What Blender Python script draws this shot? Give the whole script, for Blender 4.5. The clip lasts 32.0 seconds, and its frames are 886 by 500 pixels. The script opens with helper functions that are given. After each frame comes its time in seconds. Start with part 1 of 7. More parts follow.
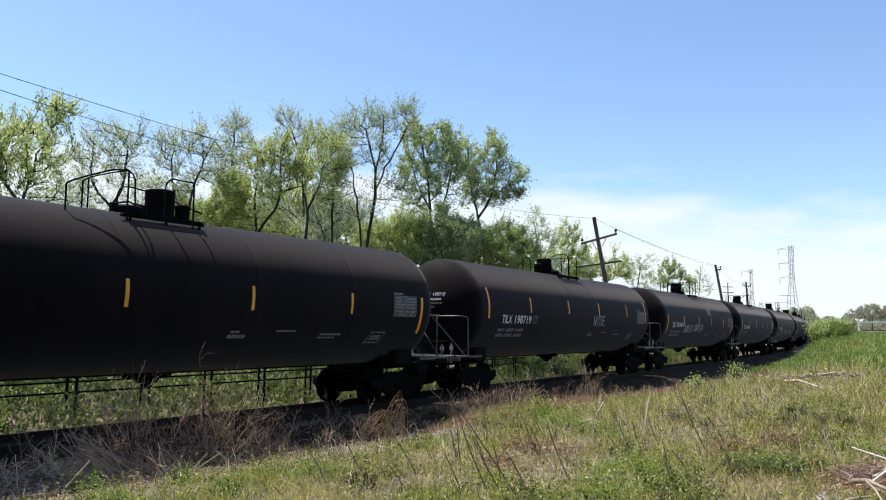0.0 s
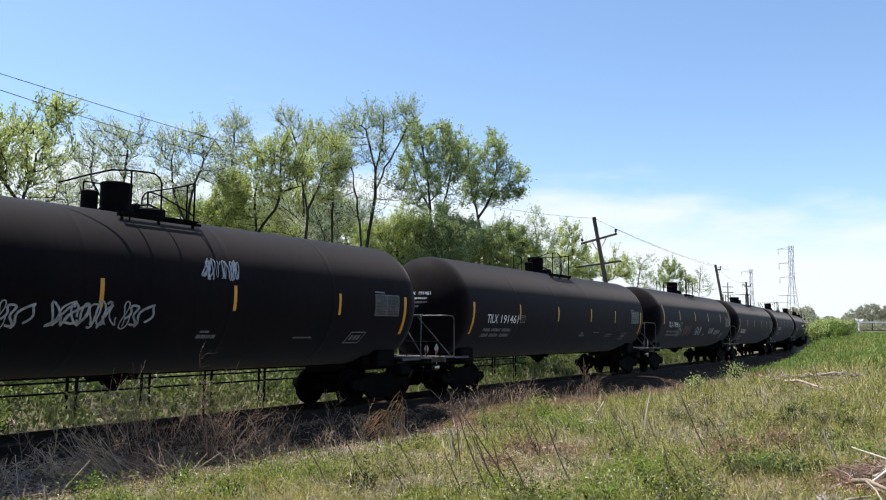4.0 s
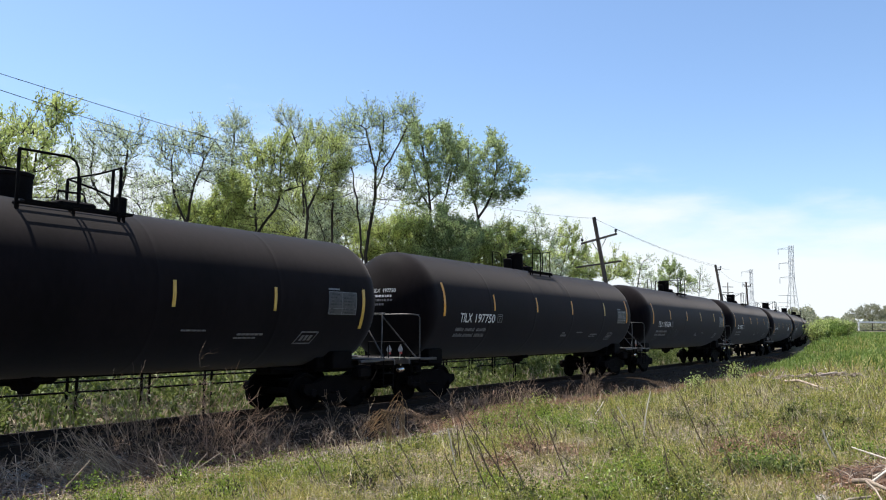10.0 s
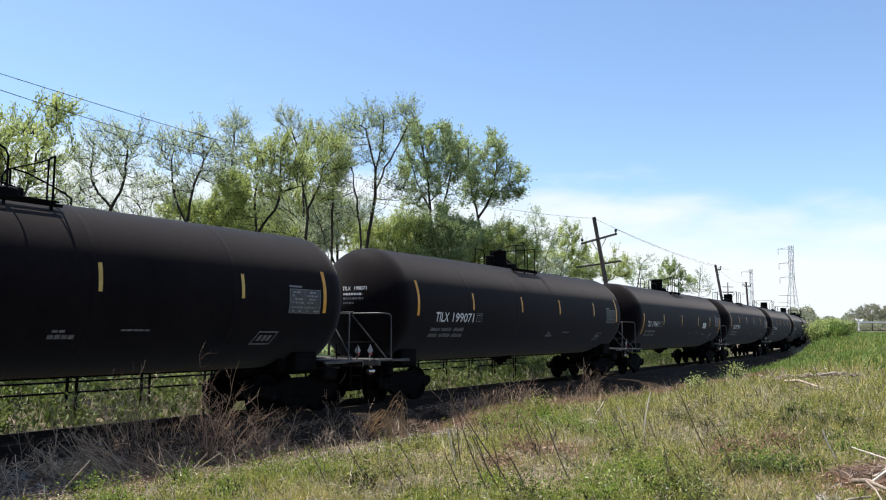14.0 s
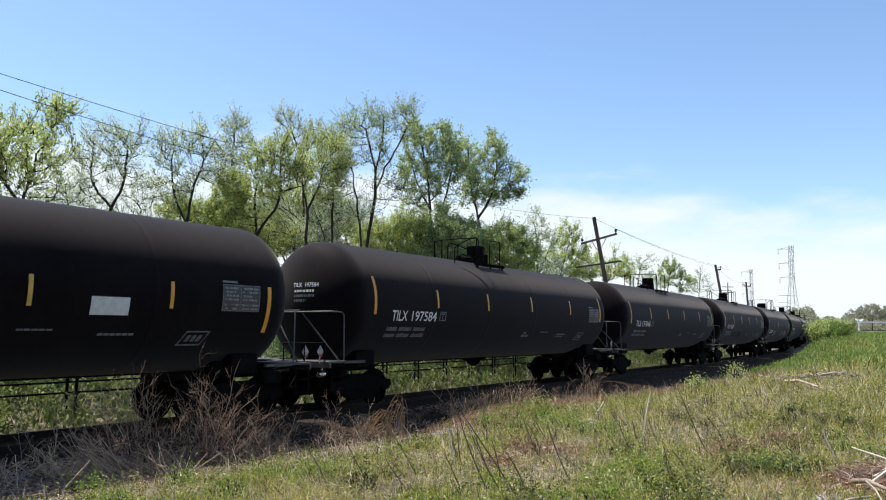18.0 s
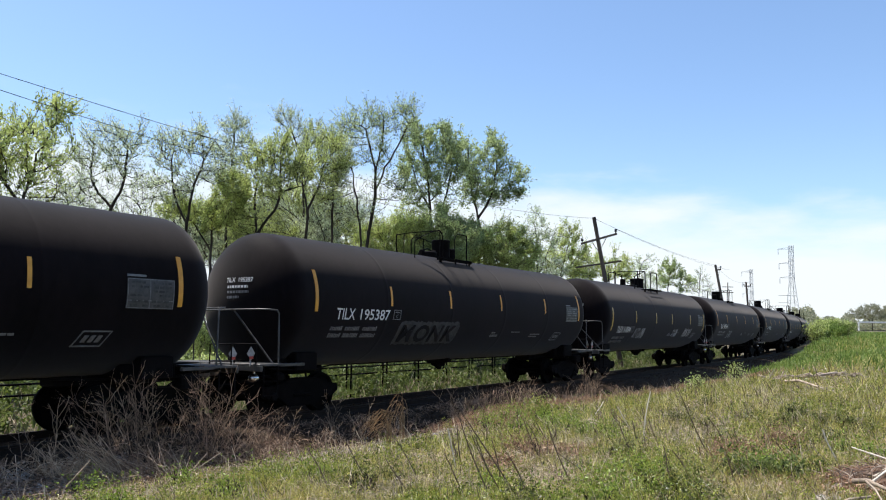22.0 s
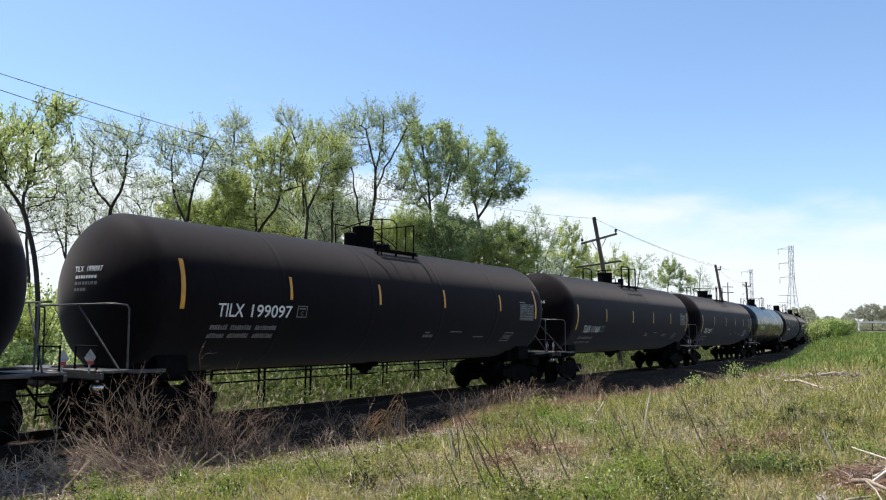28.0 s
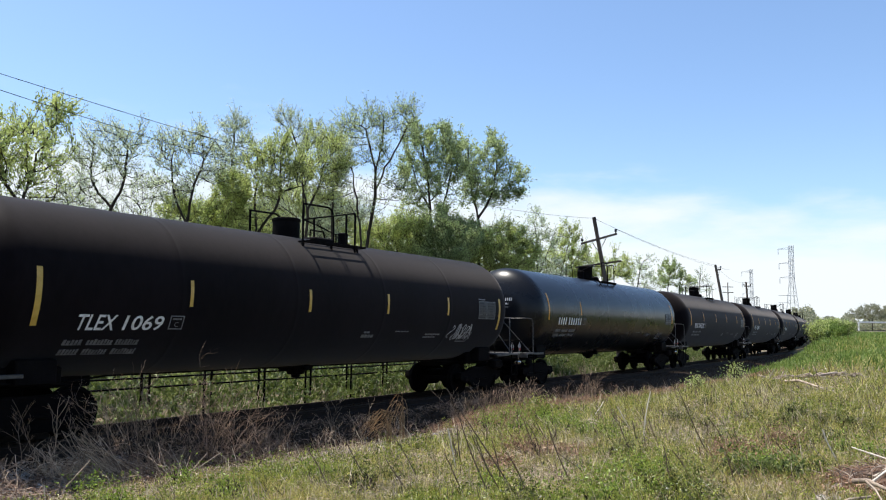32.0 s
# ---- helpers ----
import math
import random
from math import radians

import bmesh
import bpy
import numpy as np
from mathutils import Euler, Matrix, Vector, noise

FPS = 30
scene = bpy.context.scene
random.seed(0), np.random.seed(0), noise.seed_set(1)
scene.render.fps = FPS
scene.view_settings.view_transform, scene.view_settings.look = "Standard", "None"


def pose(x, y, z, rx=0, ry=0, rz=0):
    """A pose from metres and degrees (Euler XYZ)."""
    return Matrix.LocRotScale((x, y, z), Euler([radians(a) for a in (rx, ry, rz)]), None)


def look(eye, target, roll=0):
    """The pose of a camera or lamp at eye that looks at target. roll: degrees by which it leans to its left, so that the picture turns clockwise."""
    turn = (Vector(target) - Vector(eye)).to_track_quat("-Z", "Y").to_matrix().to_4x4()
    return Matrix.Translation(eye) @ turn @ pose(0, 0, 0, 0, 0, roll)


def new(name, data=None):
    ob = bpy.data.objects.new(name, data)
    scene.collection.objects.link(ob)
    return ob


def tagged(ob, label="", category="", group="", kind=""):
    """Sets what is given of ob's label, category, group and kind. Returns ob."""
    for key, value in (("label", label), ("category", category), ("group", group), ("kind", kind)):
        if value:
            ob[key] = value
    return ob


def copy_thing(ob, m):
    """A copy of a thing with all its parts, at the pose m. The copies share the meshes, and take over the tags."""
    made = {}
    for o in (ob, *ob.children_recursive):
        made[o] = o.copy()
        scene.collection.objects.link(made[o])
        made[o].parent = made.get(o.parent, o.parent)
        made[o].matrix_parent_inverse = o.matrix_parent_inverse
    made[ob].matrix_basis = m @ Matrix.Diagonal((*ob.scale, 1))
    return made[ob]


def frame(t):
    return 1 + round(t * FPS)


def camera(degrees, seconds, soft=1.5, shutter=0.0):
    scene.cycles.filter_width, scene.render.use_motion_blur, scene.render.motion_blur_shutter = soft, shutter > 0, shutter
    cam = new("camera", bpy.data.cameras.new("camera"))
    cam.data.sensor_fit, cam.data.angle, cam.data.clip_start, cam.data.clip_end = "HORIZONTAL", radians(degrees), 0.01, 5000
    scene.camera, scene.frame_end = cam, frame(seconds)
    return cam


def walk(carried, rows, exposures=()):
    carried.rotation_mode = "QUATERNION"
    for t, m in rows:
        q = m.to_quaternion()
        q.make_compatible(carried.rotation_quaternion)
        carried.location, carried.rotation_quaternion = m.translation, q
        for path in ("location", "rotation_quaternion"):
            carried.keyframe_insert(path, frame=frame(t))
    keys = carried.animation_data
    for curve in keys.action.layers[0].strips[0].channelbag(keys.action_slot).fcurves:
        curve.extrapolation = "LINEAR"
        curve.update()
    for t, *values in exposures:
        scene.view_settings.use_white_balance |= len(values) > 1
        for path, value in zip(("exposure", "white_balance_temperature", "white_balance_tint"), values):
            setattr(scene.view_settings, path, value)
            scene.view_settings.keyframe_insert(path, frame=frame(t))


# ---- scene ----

# ---------------------------------------------------------------- camera
cam = camera(60.51, 32.0, soft=1.1)
EYE = Vector((0, 0, 1.852))
TILT = radians(5.853)
VIEW = look(EYE, EYE + Vector((0, math.cos(TILT), math.sin(TILT))), 0.695)
walk(cam, [(0, VIEW), (32, VIEW)])

# ---------------------------------------------------------------- light
SUN_EL = radians(68)
SUN_TO = Vector((-0.507, 0.235, 0)).normalized() * math.cos(SUN_EL) + Vector((0, 0, math.sin(SUN_EL)))
sun = new("sun", bpy.data.lights.new("sun", "SUN"))
sun.data.energy, sun.data.angle, sun.data.color = 5.0, radians(0.53), (1.0, 0.955, 0.88)
sun.matrix_world = look(SUN_TO * 60, (0, 0, 0))
scene.view_settings.exposure = 0.56

world = bpy.data.worlds.new("sky")
scene.world = world
world.use_nodes = True
wt = world.node_tree
wt.nodes.clear()


def wnode(kind, **values):
    n = wt.nodes.new(kind)
    for key, value in values.items():
        n.inputs[key].default_value = value
    return n


sky = wt.nodes.new("ShaderNodeTexSky")
sky.sky_type, sky.sun_disc = "NISHITA", False
sky.sun_elevation, sky.sun_rotation = SUN_EL, math.atan2(SUN_TO.x, SUN_TO.y)
sky.air_density, sky.dust_density, sky.ozone_density = 1.0, 0.6, 2.2
blue = wnode("ShaderNodeBackground", Strength=0.135)
tinted = wt.nodes.new("ShaderNodeMixRGB")
tinted.blend_type = "MULTIPLY"
tinted.inputs[0].default_value, tinted.inputs[2].default_value = 1.0, (0.905, 0.965, 1.025, 1)
wt.links.new(sky.outputs[0], tinted.inputs[1])
wt.links.new(tinted.outputs[0], blue.inputs[0])
white = wnode("ShaderNodeBackground", Strength=0.72)
white.inputs[0].default_value = (0.9, 0.96, 1.0, 1)
coord = wt.nodes.new("ShaderNodeTexCoord")
split = wt.nodes.new("ShaderNodeSeparateXYZ")
wt.links.new(coord.outputs["Generated"], split.inputs[0])
stretch = wt.nodes.new("ShaderNodeMapping")
stretch.inputs["Scale"].default_value = (1.6, 1.6, 6.0)
wt.links.new(coord.outputs["Generated"], stretch.inputs[0])
puffs = wnode("ShaderNodeTexNoise", Scale=2.6, Detail=7.0, Roughness=0.55)
wt.links.new(stretch.outputs[0], puffs.inputs["Vector"])
lift = wt.nodes.new("ShaderNodeMath")
lift.operation = "MULTIPLY_ADD"
lift.inputs[1].default_value, lift.inputs[2].default_value = -0.30, 0.155
wt.links.new(puffs.outputs[0], lift.inputs[0])
height = wt.nodes.new("ShaderNodeMath")
height.operation = "ADD"
slope = wt.nodes.new("ShaderNodeMath")
slope.operation = "MULTIPLY_ADD"
slope.inputs[1].default_value = 0.1
wt.links.new(split.outputs[0], slope.inputs[0])
wt.links.new(split.outputs[2], slope.inputs[2])
wt.links.new(slope.outputs[0], height.inputs[0])
wt.links.new(lift.outputs[0], height.inputs[1])
band = wnode("ShaderNodeMapRange")
band.interpolation_type = "SMOOTHSTEP"
for key, value in (("From Min", 0.115), ("From Max", 0.245), ("To Min", 0.97), ("To Max", 0.0)):
    band.inputs[key].default_value = value
wt.links.new(height.outputs[0], band.inputs["Value"])
both = wt.nodes.new("ShaderNodeMixShader")
wt.links.new(band.outputs[0], both.inputs[0])
wt.links.new(blue.outputs[0], both.inputs[1])
wt.links.new(white.outputs[0], both.inputs[2])
wt.links.new(both.outputs[0], wt.nodes.new("ShaderNodeOutputWorld").inputs[0])


# ---------------------------------------------------------------- materials
def material(name, a, b, scale=4.0, rough=0.7, metal=0.0, bump=0.3, fine=30.0, leaf=0.0, islands=None, coords="Object", spec=0.5, stretch=(1, 1, 1), third=None, by_piece=0.6, patch=0.18, dust=0.0):
    """Two colours mixed by noise at two scales, with a fine relief. islands: colours by piece. leaf: share of light let through. dust: a dull fuzzy film."""
    m = bpy.data.materials.new(name)
    m.use_nodes = True
    t = m.node_tree
    t.nodes.clear()
    link = t.links.new
    out = t.nodes.new("ShaderNodeOutputMaterial")
    co = t.nodes.new("ShaderNodeTexCoord")
    mp = t.nodes.new("ShaderNodeMapping")
    mp.inputs["Scale"].default_value = stretch
    link(co.outputs[coords], mp.inputs[0])
    n1 = t.nodes.new("ShaderNodeTexNoise")
    n1.inputs["Scale"].default_value, n1.inputs["Detail"].default_value = scale, 5
    n2 = t.nodes.new("ShaderNodeTexNoise")
    n2.inputs["Scale"].default_value, n2.inputs["Detail"].default_value = fine, 4
    link(mp.outputs[0], n1.inputs["Vector"])
    link(mp.outputs[0], n2.inputs["Vector"])
    add = t.nodes.new("ShaderNodeMath")
    add.operation = "MULTIPLY_ADD"
    add.inputs[1].default_value, add.inputs[2].default_value = 0.45, -0.22
    link(n2.outputs[0], add.inputs[0])
    tot = t.nodes.new("ShaderNodeMath")
    tot.operation = "ADD"
    link(n1.outputs[0], tot.inputs[0])
    link(add.outputs[0], tot.inputs[1])
    ramp = t.nodes.new("ShaderNodeValToRGB")
    ramp.color_ramp.elements[0].position, ramp.color_ramp.elements[1].position = 0.5 - patch, 0.5 + patch
    ramp.color_ramp.elements[0].color, ramp.color_ramp.elements[1].color = (*a, 1), (*b, 1)
    if third:
        ramp.color_ramp.elements.new(0.5).color = (*third, 1)
    link(tot.outputs[0], ramp.inputs[0])
    colour = ramp.outputs[0]
    if islands:
        geo = t.nodes.new("ShaderNodeNewGeometry")
        pick = t.nodes.new("ShaderNodeValToRGB")
        pick.color_ramp.elements[0].color, pick.color_ramp.elements[1].color = (*islands[0], 1), (*islands[-1], 1)
        for i, c in enumerate(islands[1:-1]):
            pick.color_ramp.elements.new((i + 1) / (len(islands) - 1)).color = (*c, 1)
        link(geo.outputs["Random Per Island"], pick.inputs[0])
        mix = t.nodes.new("ShaderNodeMixRGB")
        mix.inputs[0].default_value = by_piece
        link(colour, mix.inputs[1])
        link(pick.outputs[0], mix.inputs[2])
        colour = mix.outputs[0]
    bs = t.nodes.new("ShaderNodeBsdfPrincipled")
    bs.inputs["Metallic"].default_value = metal
    bs.inputs["Specular IOR Level"].default_value = spec
    bs.inputs["Sheen Weight"].default_value, bs.inputs["Sheen Roughness"].default_value = dust, 0.5
    bs.inputs["Sheen Tint"].default_value = (1.0, 0.93, 0.9, 1)
    link(colour, bs.inputs["Base Color"])
    rr = t.nodes.new("ShaderNodeMapRange")
    rr.inputs["To Min"].default_value, rr.inputs["To Max"].default_value = max(0.03, rough - 0.1), min(1.0, rough + 0.1)
    link(n1.outputs[0], rr.inputs["Value"])
    link(rr.outputs[0], bs.inputs["Roughness"])
    if bump:
        bp = t.nodes.new("ShaderNodeBump")
        bp.inputs["Strength"].default_value, bp.inputs["Distance"].default_value = bump, 0.02
        link(n2.outputs[0], bp.inputs["Height"])
        link(bp.outputs[0], bs.inputs["Normal"])
    shader = bs.outputs[0]
    if leaf:
        tr = t.nodes.new("ShaderNodeBsdfTranslucent")
        link(colour, tr.inputs[0])
        mx = t.nodes.new("ShaderNodeMixShader")
        mx.inputs[0].default_value = leaf
        link(shader, mx.inputs[1])
        link(tr.outputs[0], mx.inputs[2])
        shader = mx.outputs[0]
    link(shader, out.inputs[0])
    return m


TANK = material("tank_paint", (0.0018, 0.0012, 0.0016), (0.0068, 0.0046, 0.0056), 0.8, 0.6, bump=0.04, fine=9, spec=0.02, dust=0.135, stretch=(1, 1, 0.35))
TANK_NEW = material("glossy_tank_paint", (0.006, 0.0065, 0.008), (0.01, 0.0105, 0.013), 0.7, 0.28, bump=0.0, fine=9, spec=0.24)
IRON = material("dark_steel", (0.003, 0.0026, 0.0027), (0.0085, 0.0072, 0.0073), 3, 0.8, bump=0.2, fine=40, spec=0.05)
GREASE = material("truck_iron", (0.002, 0.0017, 0.0017), (0.0062, 0.005, 0.0047), 4, 0.85, bump=0.3, fine=45, spec=0.05)
WORN = material("worn_steel", (0.05, 0.045, 0.042), (0.11, 0.1, 0.095), 5, 0.45, metal=0.6, bump=0.1)
POLISHED = material("polished_steel", (0.5, 0.49, 0.48), (0.62, 0.61, 0.6), 9, 0.22, metal=1.0, bump=0.03)
GREYRAIL = material("grey_painted_steel", (0.026, 0.025, 0.025), (0.062, 0.058, 0.057), 5, 0.5, bump=0.1)
AMBER = material("amber_reflector", (0.6, 0.255, 0.02), (0.72, 0.33, 0.035), 6, 0.4, bump=0.0)
FADED = material("faded_reflector", (0.5, 0.3, 0.045), (0.6, 0.39, 0.09), 6, 0.4, bump=0.0)
STENCIL = material("white_stencil", (0.55, 0.55, 0.55), (0.75, 0.75, 0.75), 8, 0.6, bump=0.0)
DULL = material("dull_stencil", (0.085, 0.085, 0.09), (0.19, 0.19, 0.2), 8, 0.6, bump=0.0)
PLATE = material("grey_plate", (0.03, 0.03, 0.031), (0.07, 0.068, 0.067), 5, 0.6, bump=0.0)
SPRAY = material("pale_spray_paint", (0.17, 0.17, 0.18), (0.4, 0.4, 0.41), 7, 0.7, bump=0.0)
PANELTEXT = material("worn_panel_print", (0.1, 0.1, 0.1), (0.24, 0.235, 0.23), 6, 0.6, bump=0.0)
PLACARD = material("dusty_white_placard", (0.25, 0.23, 0.22), (0.42, 0.4, 0.385), 14, 0.7, bump=0.0)
SPRAYDIM = material("dim_grey_spray_paint", (0.018, 0.018, 0.019), (0.06, 0.06, 0.063), 7, 0.8, bump=0.0)
SPRAYRED = material("dull_red_spray_paint", (0.05, 0.025, 0.025), (0.1, 0.045, 0.045), 7, 0.7, bump=0.0)
REDINK = material("red_print", (0.35, 0.04, 0.03), (0.45, 0.06, 0.04), 8, 0.6, bump=0.0)
POSTER = material("white_notice", (0.5, 0.5, 0.48), (0.62, 0.62, 0.6), 9, 0.6, bump=0.0)
RAILTOP = material("rail_steel", (0.011, 0.007, 0.005), (0.024, 0.0155, 0.011), 6, 0.8, bump=0.2, spec=0.2)
TIE = material("creosoted_tie", (0.014, 0.01, 0.007), (0.036, 0.026, 0.018), 3, 0.95, bump=0.6, fine=25, stretch=(1, 6, 6), spec=0.2)
# bed and stones darkened to hold the train's shade; toe gravel paled for sun
BALLAST_SHADED = material("shaded_ballast_bed", (0.018, 0.011, 0.0062), (0.048, 0.031, 0.018), 7, 0.95, bump=1.0, fine=26, spec=0.15)
STONE_SHADED = material("shaded_ballast_stone", (0.023, 0.0145, 0.0085), (0.064, 0.043, 0.026), 5, 0.95, bump=0.5, spec=0.15, islands=[(0.01, 0.0065, 0.0045), (0.042, 0.027, 0.016), (0.13, 0.09, 0.056)])
GRAVEL_LIT = material("sunlit_pale_gravel", (0.16, 0.14, 0.118), (0.36, 0.33, 0.29), 6, 0.9, bump=0.4, islands=[(0.05, 0.043, 0.036), (0.24, 0.215, 0.185), (0.56, 0.52, 0.47)])
SOIL = material("ground_cover", (0.035, 0.036, 0.013), (0.17, 0.128, 0.072), 0.55, 0.95, bump=1.0, fine=9, third=(0.075, 0.062, 0.028))
GRASS = material("grass_blades", (0.05, 0.066, 0.009), (0.86, 0.7, 0.27), 4.2, 0.5, bump=0, fine=15, leaf=0.4, third=(0.29, 0.285, 0.045), by_piece=0.5, patch=0.14, islands=[(0.01, 0.015, 0.003), (0.17, 0.18, 0.026), (0.58, 0.52, 0.12), (1.0, 0.88, 0.48)])
SLOPE = material("slope_grass", (0.1, 0.19, 0.018), (0.25, 0.345, 0.055), 0.8, 0.6, bump=0, leaf=0.45, islands=[(0.03, 0.056, 0.01), (0.155, 0.245, 0.04), (0.4, 0.48, 0.15)])
# leaf green lowered to stand in for the trees' shade on the bank
WEED_SHADED = material("shaded_weed_leaves", (0.07, 0.105, 0.015), (0.19, 0.23, 0.05), 0.8, 0.6, bump=0, leaf=0.4, islands=[(0.02, 0.035, 0.008), (0.1, 0.14, 0.03), (0.36, 0.4, 0.15)])
WEED = material("low_weed_leaves", (0.025, 0.048, 0.005), (0.72, 0.68, 0.15), 4.6, 0.4, bump=0, fine=15, leaf=0.38, third=(0.2, 0.255, 0.03), by_piece=0.5, patch=0.14, islands=[(0.008, 0.016, 0.003), (0.19, 0.245, 0.028), (0.54, 0.56, 0.13)])
CLOVER = material("bright_weed_leaves", (0.1, 0.17, 0.015), (0.36, 0.44, 0.07), 3.0, 0.42, bump=0, fine=9, leaf=0.4, islands=[(0.02, 0.045, 0.004), (0.2, 0.3, 0.03), (0.55, 0.66, 0.15)])
DARKWEED = material("dark_weed_leaves", (0.03, 0.048, 0.01), (0.22, 0.22, 0.05), 3.0, 0.45, bump=0, fine=9, leaf=0.3, islands=[(0.01, 0.018, 0.004), (0.1, 0.125, 0.02), (0.42, 0.42, 0.13)])
STRAW = material("dry_straw", (0.34, 0.255, 0.165), (0.66, 0.53, 0.37), 1.0, 0.7, bump=0, leaf=0.2, islands=[(0.07, 0.046, 0.03), (0.47, 0.36, 0.235), (0.98, 0.84, 0.63)])
RUSSET = material("russet_litter", (0.19, 0.105, 0.06), (0.4, 0.24, 0.15), 1.5, 0.9, bump=0, leaf=0.15, islands=[(0.1, 0.05, 0.03), (0.33, 0.19, 0.115), (0.6, 0.41, 0.27)])
PALE = material("bleached_stems", (0.39, 0.29, 0.2), (0.68, 0.53, 0.38), 3, 0.9, bump=0.2, islands=[(0.23, 0.16, 0.1), (0.5, 0.38, 0.265), (0.82, 0.66, 0.48)])
BROWN = material("brown_twigs", (0.13, 0.086, 0.058), (0.35, 0.24, 0.168), 3, 0.85, bump=0.2, islands=[(0.04, 0.025, 0.018), (0.24, 0.148, 0.1), (0.56, 0.39, 0.275)])
GOLD = material("golden_dry_grass", (0.28, 0.16, 0.07), (0.5, 0.32, 0.16), 2, 0.85, bump=0, leaf=0.2, islands=[(0.2, 0.11, 0.05), (0.42, 0.26, 0.13), (0.6, 0.43, 0.25)])
BLEACHED = material("sun_bleached_stalk", (0.55, 0.48, 0.38), (0.8, 0.72, 0.6), 4, 0.8, bump=0.1)
TWIG = material("dry_twigs", (0.18, 0.115, 0.072), (0.46, 0.32, 0.21), 3, 0.9, bump=0.2, islands=[(0.05, 0.034, 0.024), (0.3, 0.212, 0.142), (0.68, 0.52, 0.37)])
STALK = material("brown_stalks", (0.08, 0.055, 0.04), (0.2, 0.135, 0.09), 3, 0.85, bump=0.2, islands=[(0.03, 0.021, 0.016), (0.13, 0.088, 0.06), (0.32, 0.235, 0.16)])
BARK = material("bark", (0.022, 0.017, 0.014), (0.07, 0.056, 0.045), 2.2, 0.95, bump=0.9, fine=14, stretch=(1, 1, 0.3), spec=0.2)
OLDWOOD = material("weathered_pole_wood", (0.06, 0.045, 0.035), (0.15, 0.115, 0.09), 2.5, 0.9, bump=0.5, fine=20, stretch=(1, 1, 0.12))
DRIFT = material("bleached_wood", (0.2, 0.15, 0.11), (0.46, 0.37, 0.285), 2.5, 0.9, bump=0.6, fine=24)
ROT = material("rotten_litter", (0.02, 0.011, 0.007), (0.13, 0.072, 0.043), 9, 0.95, bump=1.0, fine=45)
ROCK = material("pale_rubble", (0.2, 0.175, 0.145), (0.42, 0.38, 0.32), 6, 0.9, bump=0.9, fine=24)
WIRE = material("line_wire", (0.03, 0.03, 0.032), (0.05, 0.05, 0.05), 4, 0.6, bump=0)
# galvanised grey, lightened to carry the haze in front of the towers
GALV = material("hazed_galvanised_lattice", (0.33, 0.34, 0.36), (0.45, 0.46, 0.48), 0.3, 0.6, metal=0.3, bump=0)
PORCELAIN = material("insulator", (0.03, 0.035, 0.04), (0.07, 0.075, 0.08), 5, 0.3, bump=0)
WHITEPAINT = material("white_barrier_paint", (0.7, 0.7, 0.68), (0.82, 0.82, 0.8), 0.5, 0.6, bump=0)
ROADTAR = material("asphalt", (0.045, 0.045, 0.047), (0.07, 0.07, 0.07), 0.5, 0.9, bump=0.4)


def leaves_of(name, shades):
    return material(name, shades[0], shades[-1], 0.45, 0.45, bump=0, leaf=0.5, islands=shades)


LEAF_LIME = leaves_of("lime_leaves", [(0.075, 0.11, 0.02), (0.46, 0.54, 0.14), (0.88, 0.95, 0.4)])
LEAF_PALE = leaves_of("pale_young_leaves", [(0.1, 0.135, 0.055), (0.5, 0.6, 0.33), (0.9, 0.97, 0.7)])
LEAF_DEEP = leaves_of("green_leaves", [(0.045, 0.075, 0.02), (0.33, 0.43, 0.15), (0.8, 0.9, 0.46)])
# lighter grey-green, with the distance haze mixed into the leaf colour
LEAF_HAZED = leaves_of("hazed_leaves", [(0.2, 0.225, 0.12), (0.3, 0.32, 0.19), (0.42, 0.4, 0.29)])


